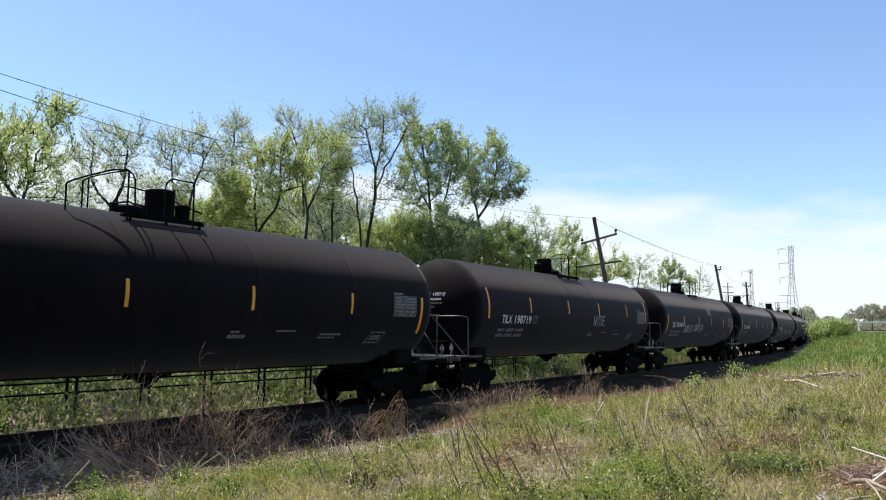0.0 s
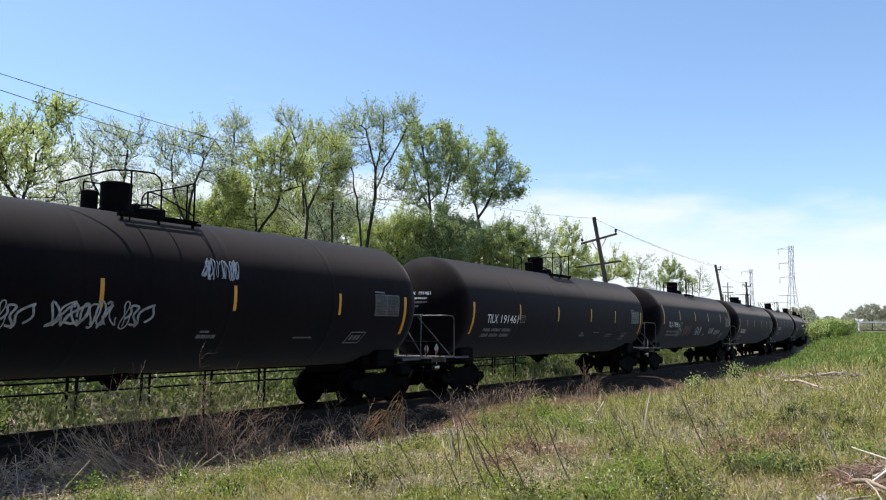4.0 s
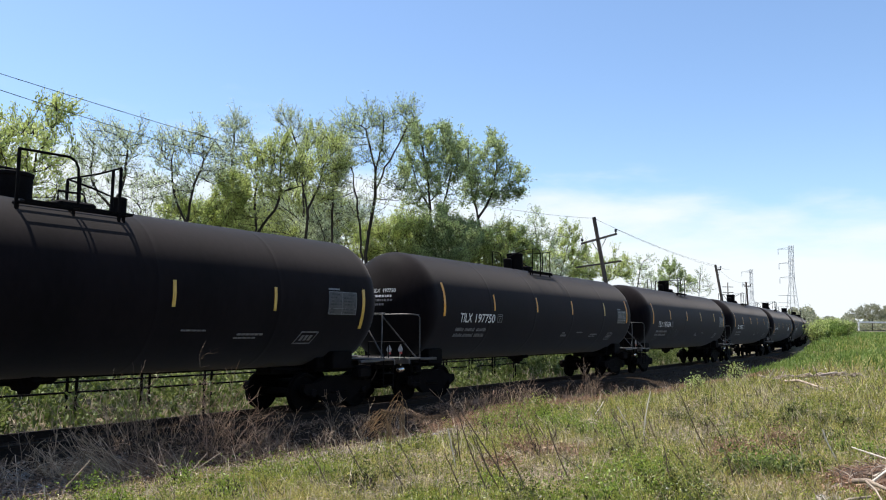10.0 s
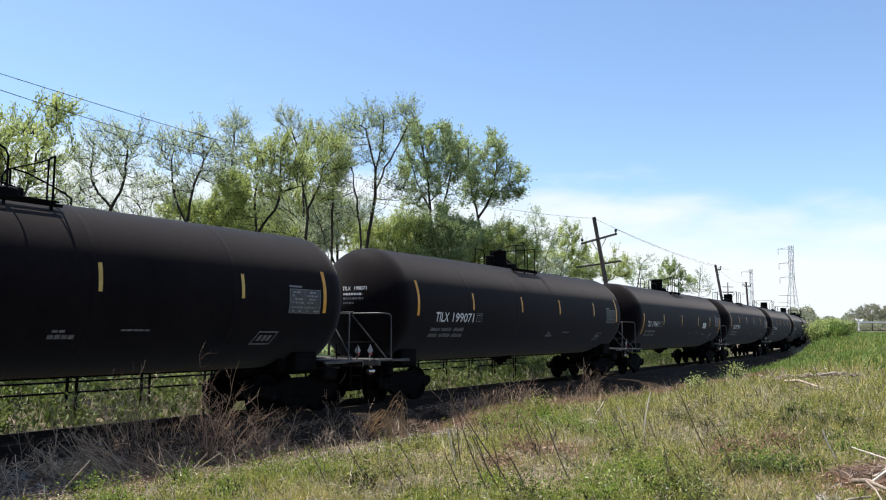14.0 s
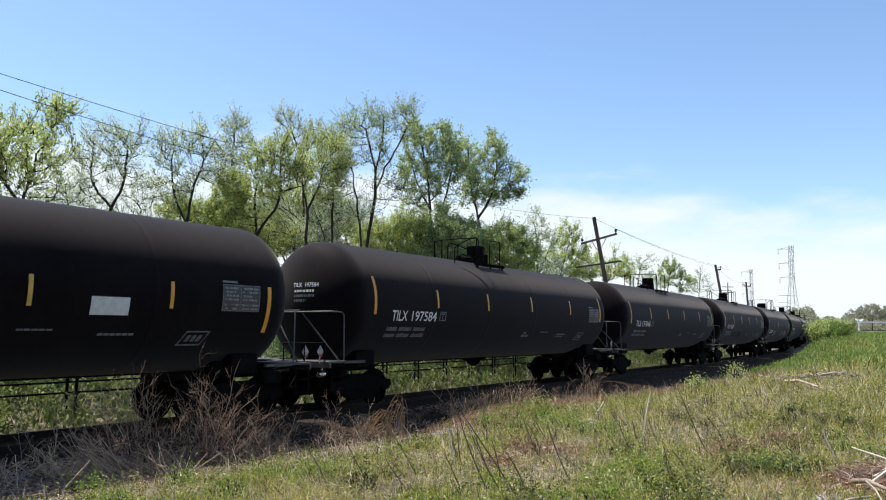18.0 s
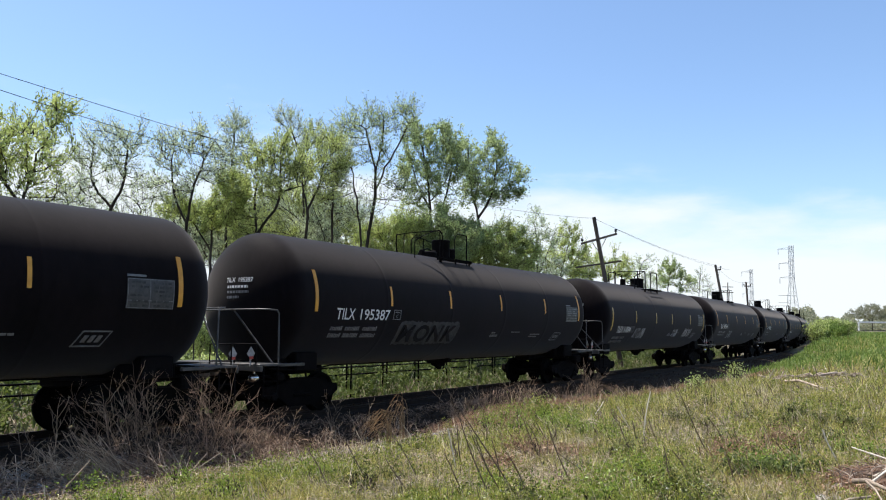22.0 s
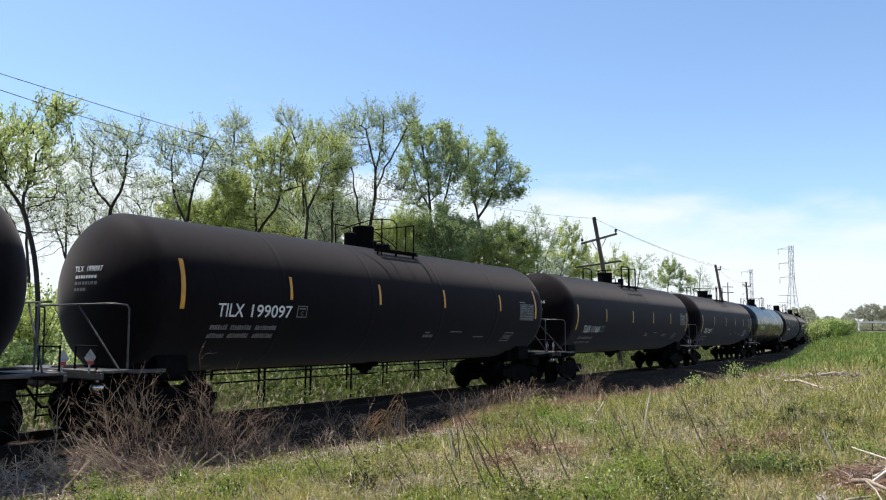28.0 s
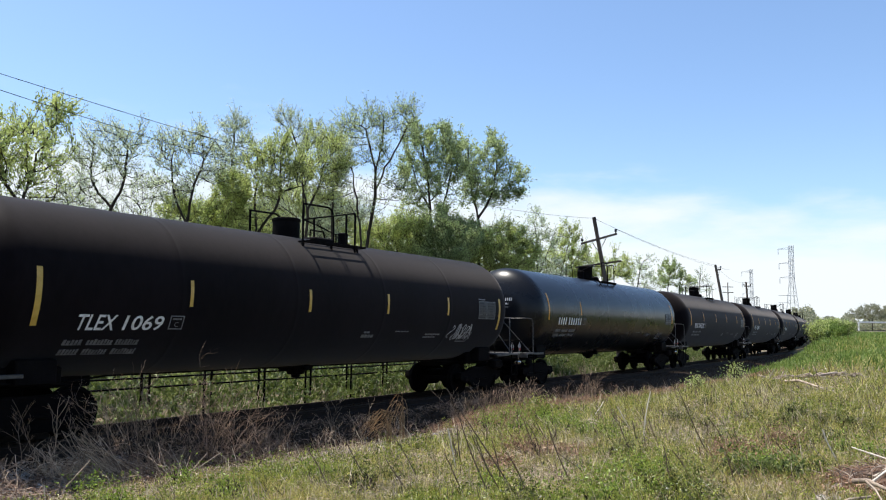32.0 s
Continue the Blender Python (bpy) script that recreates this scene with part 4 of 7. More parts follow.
# one car of each kind, then copies; the digits in the texts are those on the tanks
CARS = [("a2", "", 0, 0), ("a1", "TILX  198719", 0, 0), ("a1", "TILX  191414", 1, 0), ("a1", "TILX  191461", 1, 0), ("a1", "TILX  198916", 0, 0), ("b1", "TLEX 1036", 1, 1),
        ("a1", "TILX  197750", 0, 0), ("a1", "TILX  197684", 0, 0), ("a1", "TILX  199071", 0, 0), ("a1", "TILX  190411", 1, 0), ("a2", "TILX  197584", 0, 0), ("a2", "TILX  197646", 0, 0),
        ("a2", "TILX  195387", 0, 0), ("b2", "TLEX 1084", 1, 1), ("a1", "TILX  198954", 0, 0), ("a1", "TILX  199097", 0, 0), ("b1", "TLEX 1166", 1, 1), ("b1", "TLEX 1069", 1, 1), ("a1", "", 0, 0)]
TAGS = {1: [], 2: [(-4.1, -2.4, 1.72, 2.2, 6, 0.02, 0), (-2.1, -0.2, 1.76, 2.25, 6, 0.022, 0), (0.9, 1.8, 2.75, 3.2, 7, 0.014, 0)],
        4: [(-4.6, -3.7, 1.55, 2.0, 3, 0.02, 0), (-3.5, -2.0, 1.55, 2.1, 8, 0.05, 1), (-1.1, 0.25, 1.6, 2.1, 6, 0.028, 0), (2.1, 3.1, 1.68, 2.05, 5, 0.024, 0), (3.35, 4.9, 1.68, 1.92, 8, 0.02, 0)],
        7: [(-4.2, -2.5, 1.45, 1.95, 5, 0.018, 2), (-6.5, -5.9, 1.35, 1.6, 3, 0.02, 2)], 12: [],
        13: [(-4.3, -2.9, 1.45, 1.98, 5, 0.02, 0), (1.6, 2.4, 1.5, 1.95, 5, 0.02, 0), (3.6, 5.0, 1.5, 1.98, 8, 0.022, 0)], 14: [(-3.75, -2.3, 1.38, 1.92, 4, 0.014, 0)],
        17: [(4.7, 6.0, 1.5, 1.98, 5, 0.02, 0)]}
train = []


def build_train():
    made = {}
    for i in range(25):
        kind, words, low, faded = CARS[i] if i < len(CARS) else ("a1", "", 0, 0)
        shiny = i == 18
        label = "glossy clean black tank car reflecting the sky" if shiny else ("matt black tank car with graffiti on its side" if i in TAGS else "matt black tank car with white stencilled number")
        key = (kind, shiny)
        if key in made:
            car = copy_thing(made[key], pose(0, 0, 0))
            tagged(car, label)
        else:
            car = tank_car("tank_car", label, kind, TANK_NEW if shiny else TANK)
            made[key] = car
        train.append(car)
    for i, car in enumerate(train):
        kind, words, low, faded = CARS[i] if i < len(CARS) else ("a1", "", 0, 0)
        if not words:
            words = "IIII  IIIIII"
        marked(car, words, kind[1] == "2", kind[0] == "b", low, faded, 40 + i, TAGS.get(i, []), i == 18)
        if i == 1:
            sprayed_word(car, "WYDE", 1.15, 2.35, 2.0, 2.42, 0.024)
        if i == 12:
            haloed_word(car, "MONK", -3.9, -1.25, 1.46, 1.93)
        if i == 9:
            part("notice", decal(Build(), 3.35, 4.08, 2.0, 2.32), POSTER, car, "white rectangular notice", 0)


def car_pose(s):
    a, b = on_line(s - 7.1), on_line(s + 7.1)
    m = (a + b) / 2
    ang = math.degrees(math.atan2(b.y - a.y, b.x - a.x))
    return pose(m.x, m.y, -0.006) @ pose(0, 0, 0, 0, 0, ang) @ pose(0, 0, 0, -0.5, 0, 0)


def run(t):
    """How far the first car's middle stands along the track at t."""
    drift = np.interp(t, [0, 4, 6, 8, 11, 12, 13, 14, 17, 18, 20, 24, 25, 28, 31, 32], [0.05, 0.0, -0.08, -0.07, -0.07, 0.05, 0.15, 0.12, 0.06, 0.03, 0.0, -0.1, -0.02, -0.08, 0.03, 0.06])
    return 2.412 - 9.2187 * t - 0.009135 * t * t + float(drift)


def motions():
    for i, car in enumerate(train):
        walk(car, [(t, car_pose(run(t) + i * CAR)) for t in range(33)])
    turns = []
    for k in range(481):
        t = k / 15
        turns.append((t, (run(0) - run(t)) / WHEEL))
    for car in train:
        for tr in car.children:
            if tr.name.startswith("truck"):
                for w in tr.children:
                    if w.name.startswith("wheelset"):
                        x = w.location.x
                        walk(w, [(t, Matrix.Translation((x, 0, WHEEL)) @ Matrix.Rotation(-a, 4, "Y")) for t, a in turns])


build_train()


# ---------------------------------------------------------------- plants: shared makers
def leaf_quads(g, centres, aim, length, width, jitter):
    """Rhombic leaves at centres (n, 3), pointing along aim (n, 3) with some scatter."""
    n = len(centres)
    d = aim + g.normal(0, jitter, (n, 3))
    d /= np.linalg.norm(d, axis=1, keepdims=True) + 1e-9
    side = np.cross(d, g.normal(0, 1, (n, 3)))
    side /= np.linalg.norm(side, axis=1, keepdims=True) + 1e-9
    L = (length * g.uniform(0.65, 1.35, n))[:, None]
    W = (width * g.uniform(0.7, 1.3, n))[:, None]
    bend = np.cross(side, d) * L * 0.15
    v = np.stack([centres - d * L * 0.5, centres + side * W * 0.5 + bend, centres + d * L * 0.5, centres - side * W * 0.5 + bend], 1)
    return v.reshape(-1, 3), np.arange(4 * n).reshape(n, 4)


def wander(rng, p, d, length, n, bend, rise):
    pts = [p.copy()]
    for _ in range(n):
        d = (d + Vector((rng.gauss(0, bend), rng.gauss(0, bend), rng.gauss(0, bend) + rise))).normalized()
        p = p + d * (length / n)
        pts.append(p.copy())
    return pts, d


def swing(rng, d, angle):
    o = d.orthogonal().normalized()
    o.rotate(Matrix.Rotation(rng.uniform(0, 6.283), 3, d))
    return (d * math.cos(angle) + o * math.sin(angle)).normalized()


def smooth_line(pts, n):
    """n + 1 places along a bent line, its corners rounded."""
    p = np.array(pts, dtype=float)
    d = np.concatenate([[0], np.cumsum(np.linalg.norm(np.diff(p, axis=0), axis=1))])
    t = np.linspace(0, d[-1], n + 1)
    q = np.stack([np.interp(t, d, p[:, i]) for i in range(3)], 1)
    for _ in range(2):
        q[1:-1] = (q[:-2] + 2 * q[1:-1] + q[2:]) / 4
    return q


def grow(g, nodes, parents, marks, step=0.34, reach=2.6, kill=0.5):
    """Lets a branching line grow towards scattered marks, each of which is used up when a branch gets near it."""
    nodes, parents = [np.array(p) for p in nodes], list(parents)
    near = np.full(len(marks), 1e9)
    which = np.zeros(len(marks), dtype=int)
    fresh, heads = list(range(len(nodes))), {}
    alive = np.ones(len(marks), dtype=bool)
    for _ in range(90):
        for i in fresh:
            d = np.linalg.norm(marks - nodes[i], axis=1)
            better = d < near
            near[better], which[better] = d[better], i
        alive &= near > kill
        use = alive & (near < reach)
        if not use.any():
            use = alive
            if not use.any():
                break
        fresh = []
        for i in np.unique(which[use]):
            pull = marks[use & (which == i)] - nodes[i]
            d = (pull / (np.linalg.norm(pull, axis=1, keepdims=True) + 1e-9)).sum(0)
            d += g.normal(0, 0.35, 3) * max(1.0, np.linalg.norm(d) * 0.5) + np.array([0, 0, 0.25])
            d /= np.linalg.norm(d) + 1e-9
            heads[int(i)] = heads.get(int(i), 0) + 1
            if heads[int(i)] > 6:
                alive[use & (which == i)] = False
                continue
            nodes.append(nodes[i] + d * step)
            parents.append(int(i))
            fresh.append(len(nodes) - 1)
        if len(nodes) > 2600:
            break
    return np.array(nodes), parents


def tree(x, y, kind, seed, stems, lobes):
    """A tree whose bent stems carry limbs that grow into the lobes of its crown, with leafy shoots at their ends.
    stems: bends (across, up) of each stem. lobes: (across, up, half width, half height, fullness)."""
    g = np.random.default_rng(seed)
    mat, leaf, shoots, per, length, label = KINDS[kind]
    far = y > 50
    leaf *= 1.35 if far else 1.0
    nodes, parents = [np.zeros(3)], [-1]
    for k, stem in enumerate(stems):
        deep = g.normal(0, 0.22, len(stem)) * (1 if k else 0.5)
        bends = [(a, e, c) for (a, c), e in zip(stem, deep)]
        gap = [np.hypot(n[0] - stem[0][0], n[2] - stem[0][1]) for n in nodes]
        i = int(np.argmin(gap))
        if k == 0:
            line, at = [(0, 0, 0), (0.05, 0.05, stem[0][1] * 0.5)] + bends, 0
        elif gap[i] < 0.75:
            line, at = [tuple(nodes[i])] + bends[1:], i
        else:
            line, at = [(stem[0][0] * 0.5, 0.2, 0)] + bends, -1
        way = smooth_line(line, max(3, int(sum(math.dist(p, q) for p, q in zip(line, line[1:])) / 0.42)))
        if at < 0:
            nodes.append(way[0])
            parents.append(-1)
            at = len(nodes) - 1
        for q in way[1:]:
            nodes.append(q + g.normal(0, 0.025, 3))
            parents.append(at)
            at = len(nodes) - 1
    marks = []
    for lobe in lobes:
        a, c, rx, rz = lobe[:4]
        share = lobe[4] if len(lobe) > 4 else 1.0
        rx, rz = rx * 1.1, rz * 1.1
        n = int(max(26, 30 * 4.2 * rx * max(rx, 1.1) * rz * (0.8 if far else 1)) * (0.4 + 0.6 * share))
        d = g.normal(0, 1, (n, 3))
        d *= (g.uniform(0.1, 1, (n, 1)) ** 0.45) / np.linalg.norm(d, axis=1, keepdims=True)
        marks.append(d * np.array([rx, max(rx, 1.1), rz]) + np.array([a, 0, c]))
    marks = np.concatenate(marks)
    trunk_n = len(nodes)
    pts, par = grow(g, nodes, parents, marks, 0.42 if far else 0.3, 3.2, 0.5 if far else 0.34)
    n = len(pts)
    kids = [[] for _ in range(n)]
    for i, q in enumerate(par):
        if q >= 0:
            kids[q].append(i)
    rad = np.zeros(n)
    for i in range(n - 1, -1, -1):
        rad[i] = max(0.011, sum(rad[j] ** 2.35 for j in kids[i]) ** (1 / 2.35) * 1.003)
    wood = Build()
    starts = [i for i in range(n) if par[i] < 0]
    while starts:
        i = starts.pop()
        chain = [i] if par[i] < 0 else [par[i], i]
        while kids[i]:
            order = sorted(kids[i], key=lambda j: -rad[j])
            starts += order[1:]
            i = order[0]
            chain.append(i)
        r = rad[chain[1] if len(chain) > 1 else chain[0]]
        sides = 8 if r > 0.07 else 5 if r > 0.025 else 3
        wood.tube([pts[j] for j in chain], 0.01, sides, cap=False)
        count = len(chain)
        v = wood.v[-count * sides:]
        for m, j in enumerate(chain):
            k = min(rad[j], r) * (1.25 if par[j] < 0 else 1.0) / 0.01
            for w in range(sides):
                q = v[m * sides + w]
                v[m * sides + w] = tuple(pts[j][c] + (q[c] - pts[j][c]) * k for c in range(3))
        wood.v[-count * sides:] = v
    # shoots at the thin ends
    mid = np.array([np.mean(marks[:, 0]), 0, np.mean(marks[:, 2])])
    ends = [i for i in range(trunk_n, n) if rad[i] < 0.03]
    weight = np.zeros(len(ends))
    for m, i in enumerate(ends):
        for lobe in lobes:
            a, c, rx, rz = lobe[:4]
            if ((pts[i][0] - a) / (rx * 1.25)) ** 2 + ((pts[i][2] - c) / (rz * 1.25)) ** 2 < 1:
                weight[m] = max(weight[m], lobe[4] if len(lobe) > 4 else 1.0)
    cs, ds = [], []
    for m, i in enumerate(ends):
        count = g.poisson(shoots * (0.25 + 0.75 * weight[m]) * (1.5 if not kids[i] else 1.0) * g.choice((0.45, 1.0, 1.6)))
        for _ in range(count):
            d = (pts[i] - pts[par[i]]) / (np.linalg.norm(pts[i] - pts[par[i]]) + 1e-9) * 0.55 + np.array([0, 0, 0.65]) + (pts[i] - mid) * 0.1 + g.normal(0, 0.42, 3)
            d /= np.linalg.norm(d) + 1e-9
            size = length * g.uniform(0.45, 1.3)
            p0 = pts[i] + (pts[par[i]] - pts[i]) * g.uniform(0, 1)
            p2 = p0 + d * size + np.array([0, 0, 0.1 * size]) + g.normal(0, 0.05, 3)
            wood.tube([p0, (p0 + p2) / 2 + g.normal(0, 0.03, 3), p2], 0.007, 3, 0.004, cap=False)
            k = g.poisson(per * (0.4 + 0.6 * weight[m]))
            f = g.uniform(0.12, 1.05, (k, 1))
            cs.append(p0 + (p2 - p0) * f + g.normal(0, 0.045 + 0.25 * leaf, (k, 3)))
            ds.append(np.tile(d, (k, 1)))
    ob = base("tree", label, "tree", pose(x, y, gz(x, y)))
    wood.v = [tuple(map(float, q)) for q in wood.v]
    part("trunk", wood, BARK, ob, "dark furrowed trunk and bare limbs", 60)
    v, f = leaf_quads(g, np.concatenate(cs), np.concatenate(ds), leaf, leaf * 0.46, 0.42)
    part("crown", quick_mesh("crown", v, f, mat), mat, ob, "sparse budding twigs" if kind == 5 else "young spring leaves")
    return ob


def shrub(x, y, w, h, seed, mat, leaves, leaf=0.1, label="leafy green shrub at the edge of the wood"):
    g, rng = np.random.default_rng(seed), random.Random(seed)
    ob = base("shrub", label, "shrub", pose(x, y, gz(x, y) - 0.05))
    stems = Build()
    ends = []
    for k in range(12):
        a = rng.uniform(0, 6.283)
        r = rng.uniform(0.1, 0.5) * w
        pts, d = wander(rng, Vector((0.1 * math.cos(a), 0.1 * math.sin(a), 0)), Vector((r * math.cos(a), r * math.sin(a), h)).normalized(), h * rng.uniform(0.65, 1.0), 5, 0.1, 0.05)
        stems.tube(pts, 0.03, 4, 0.006, cap=False)
        ends += pts[1:]
        for j in range(3):
            tw, _ = wander(rng, pts[2 + j], swing(rng, d, 0.8), h * 0.3, 3, 0.15, 0.1)
            stems.tube(tw, 0.01, 3, 0.004, cap=False)
            ends += tw[1:]
    part("woody_base", stems, BARK, ob, "thin brown stems", 60)
    pts = np.array([tuple(p) for p in ends])
    wt_ = g.uniform(0.1, 1, len(pts)) ** 1.5
    c = pts[g.choice(len(pts), leaves, p=wt_ / wt_.sum())] + g.normal(0, 0.16 + 0.05 * h, (leaves, 3)) * g.uniform(0.2, 1, (leaves, 1))
    c[:, 2] = np.abs(c[:, 2])
    v, f = leaf_quads(g, c, np.tile([0.0, 0.0, 0.5], (leaves, 1)), leaf, leaf * 0.55, 0.7)
    part("foliage", quick_mesh("foliage", v, f, mat), mat, ob, "")
    return ob


def brush(x, y, h, wide, seed, mat, stems=26, r=0.0055, lean=(0.0, 0.0), label="tangled leafless dry brush", name="dry_brush", droop=0.02, twigs=5, category="brush"):
    """Dead stalks that fan out of one root and fork into twigs."""
    rng = random.Random(seed)
    b = Build()
    for k in range(stems):
        a = rng.uniform(0, 6.283)
        o = rng.uniform(0, 0.35) * wide
        tilt = rng.uniform(0.05, 0.75) * wide
        d = Vector((math.cos(a) * tilt + lean[0], math.sin(a) * tilt + lean[1], 1)).normalized()
        ll = h * rng.uniform(0.45, 1.08)
        pts, _ = wander(rng, Vector((o * math.cos(a), o * math.sin(a), 0)), d, ll, 6, 0.15, -droop)
        b.tube(pts, r * rng.uniform(0.8, 1.3), 4, r * 0.45, cap=False)
        for j in range(twigs):
            i = rng.randint(1, 5)
            td = swing(rng, (pts[i + 1] - pts[i]).normalized(), radians(rng.uniform(18, 50)))
            tw, _ = wander(rng, pts[i], td, ll * rng.uniform(0.15, 0.42), 3, 0.14, 0.0)
            b.tube(tw, r * 0.62, 3, r * 0.32, cap=False)
            if rng.random() < 0.5:
                t2, _ = wander(rng, tw[1], swing(rng, td, 0.6), ll * 0.15, 2, 0.15, 0.0)
                b.tube(t2, r * 0.45, 3, r * 0.28, cap=False)
    ob = new(name, b.mesh(name, mat, 0))
    ob.matrix_basis = pose(x, y, gz(x, y) - 0.04)
    return tagged(ob, label, category)


def twiggy_bush(x, y, h, n, spread, lean, seed, mat, label, r=0.0072):
    """A leafless bush: stems that fan out and curve upwards, with alternate side branches and fine twigs."""
    rng = random.Random(seed)
    b = Build()
    for k in range(n):
        a = rng.uniform(0, 6.283)
        tilt = spread * rng.uniform(0.1, 1.0)
        d = Vector((math.cos(a) * tilt + lean, math.sin(a) * tilt * 0.7, 1)).normalized()
        o = rng.uniform(0.02, 0.16) * (1 + spread)
        size = h * rng.choice((0.55, 0.75, 0.9, 1.0, 1.05)) * rng.uniform(0.9, 1.05)
        pts, _ = wander(rng, Vector((o * math.cos(a), o * math.sin(a), 0)), d, size, 8, 0.14, rng.uniform(-0.06, 0.08))
        rr = r * rng.uniform(0.6, 1.15)
        b.tube(pts, rr, 5, rr * 0.3, cap=False)
        side = rng.choice((-1, 1))
        for j in range(rng.randint(7, 10)):
            f = 0.18 + 0.8 * (j + rng.random()) / 10
            i = min(7, int(f * 8))
            p = pts[i].lerp(pts[i + 1], f * 8 - i)
            up = (pts[i + 1] - pts[i]).normalized()
            side = -side
            bd = (up + Vector((side * rng.uniform(0.35, 1.2), rng.gauss(0, 0.55), 0.0))).normalized()
            bl = size * rng.uniform(0.16, 0.4) * (1.15 - 0.6 * f)
            br, bd = wander(rng, p, bd, bl * 1.15, 4, 0.22, 0.06)
            b.tube(br, rr * 0.5, 4, rr * 0.2, cap=False)
            for m in range(rng.randint(2, 5)):
                q = br[rng.randint(1, 3)]
                tw, _ = wander(rng, q, (bd + Vector((rng.gauss(0, 0.5), rng.gauss(0, 0.5), 0.2))).normalized(), bl * rng.uniform(0.25, 0.6), 3, 0.15, 0.03)
                b.tube(tw, rr * 0.3, 3, rr * 0.16, cap=False)
    ob = new("dry_brush", b.mesh("dry_brush", mat, 0))
    ob.matrix_basis = pose(x, y, gz(x, y) - 0.04)
    return tagged(ob, label, "brush")


# ---------------------------------------------------------------- trees behind the train
# leaves, leaf length, shoots at a twig, leaves on a shoot, shoot length
KINDS = {1: (LEAF_LIME, 0.115, 2.7, 14, 0.5, "broad young tree with lime-green spring leaves"), 2: (LEAF_PALE, 0.105, 2.2, 10, 0.6, "airy tall tree with sparse pale young leaves"),
         3: (LEAF_LIME, 0.11, 3.1, 13, 0.6, "spring tree with yellow-green leaves and forked trunk"), 4: (LEAF_DEEP, 0.14, 2.7, 13, 0.55, "full green tree with dark forked trunk"),
         5: (LEAF_PALE, 0.09, 2.5, 6, 0.7, "nearly bare grey tree with budding twigs"), 6: (LEAF_DEEP, 0.11, 2.0, 10, 0.8, "tall vase-shaped tree with airy grey-green shoots"),
         8: (LEAF_DEEP, 0.13, 5.5, 15, 0.5, "dense green bushy tree among the trunks"), 9: (LEAF_LIME, 0.115, 4.8, 15, 0.5, "dense yellow-green bushy tree among the trunks"),
         7: (LEAF_HAZED, 0.2, 1.6, 6, 0.8, "distant tree just coming into leaf, leaf colour greyed for haze")}


def back_tree(x, y, h, seed, full=1.0):
    """A tree of the second row: one bent stem, and three uneven lobes about the height h."""
    rng = random.Random(seed)
    lean = rng.uniform(-0.5, 0.5)
    lobes = [(lean + rng.uniform(-1.6, 1.6), h + rng.uniform(-1.6, 0.8), rng.uniform(1.0, 1.7), rng.uniform(0.8, 1.3), rng.uniform(0.35, 0.9) * full) for _ in range(4)]
    tree(x, y, rng.choice((2, 2, 3)) if full == 1.0 else 2, seed, [[(0.1, h * 0.4), (lean, h * 0.75), (lean * 1.4, h)], [(lean * 0.6, h * 0.6), (lean - 0.9, h * 0.9)]], lobes)


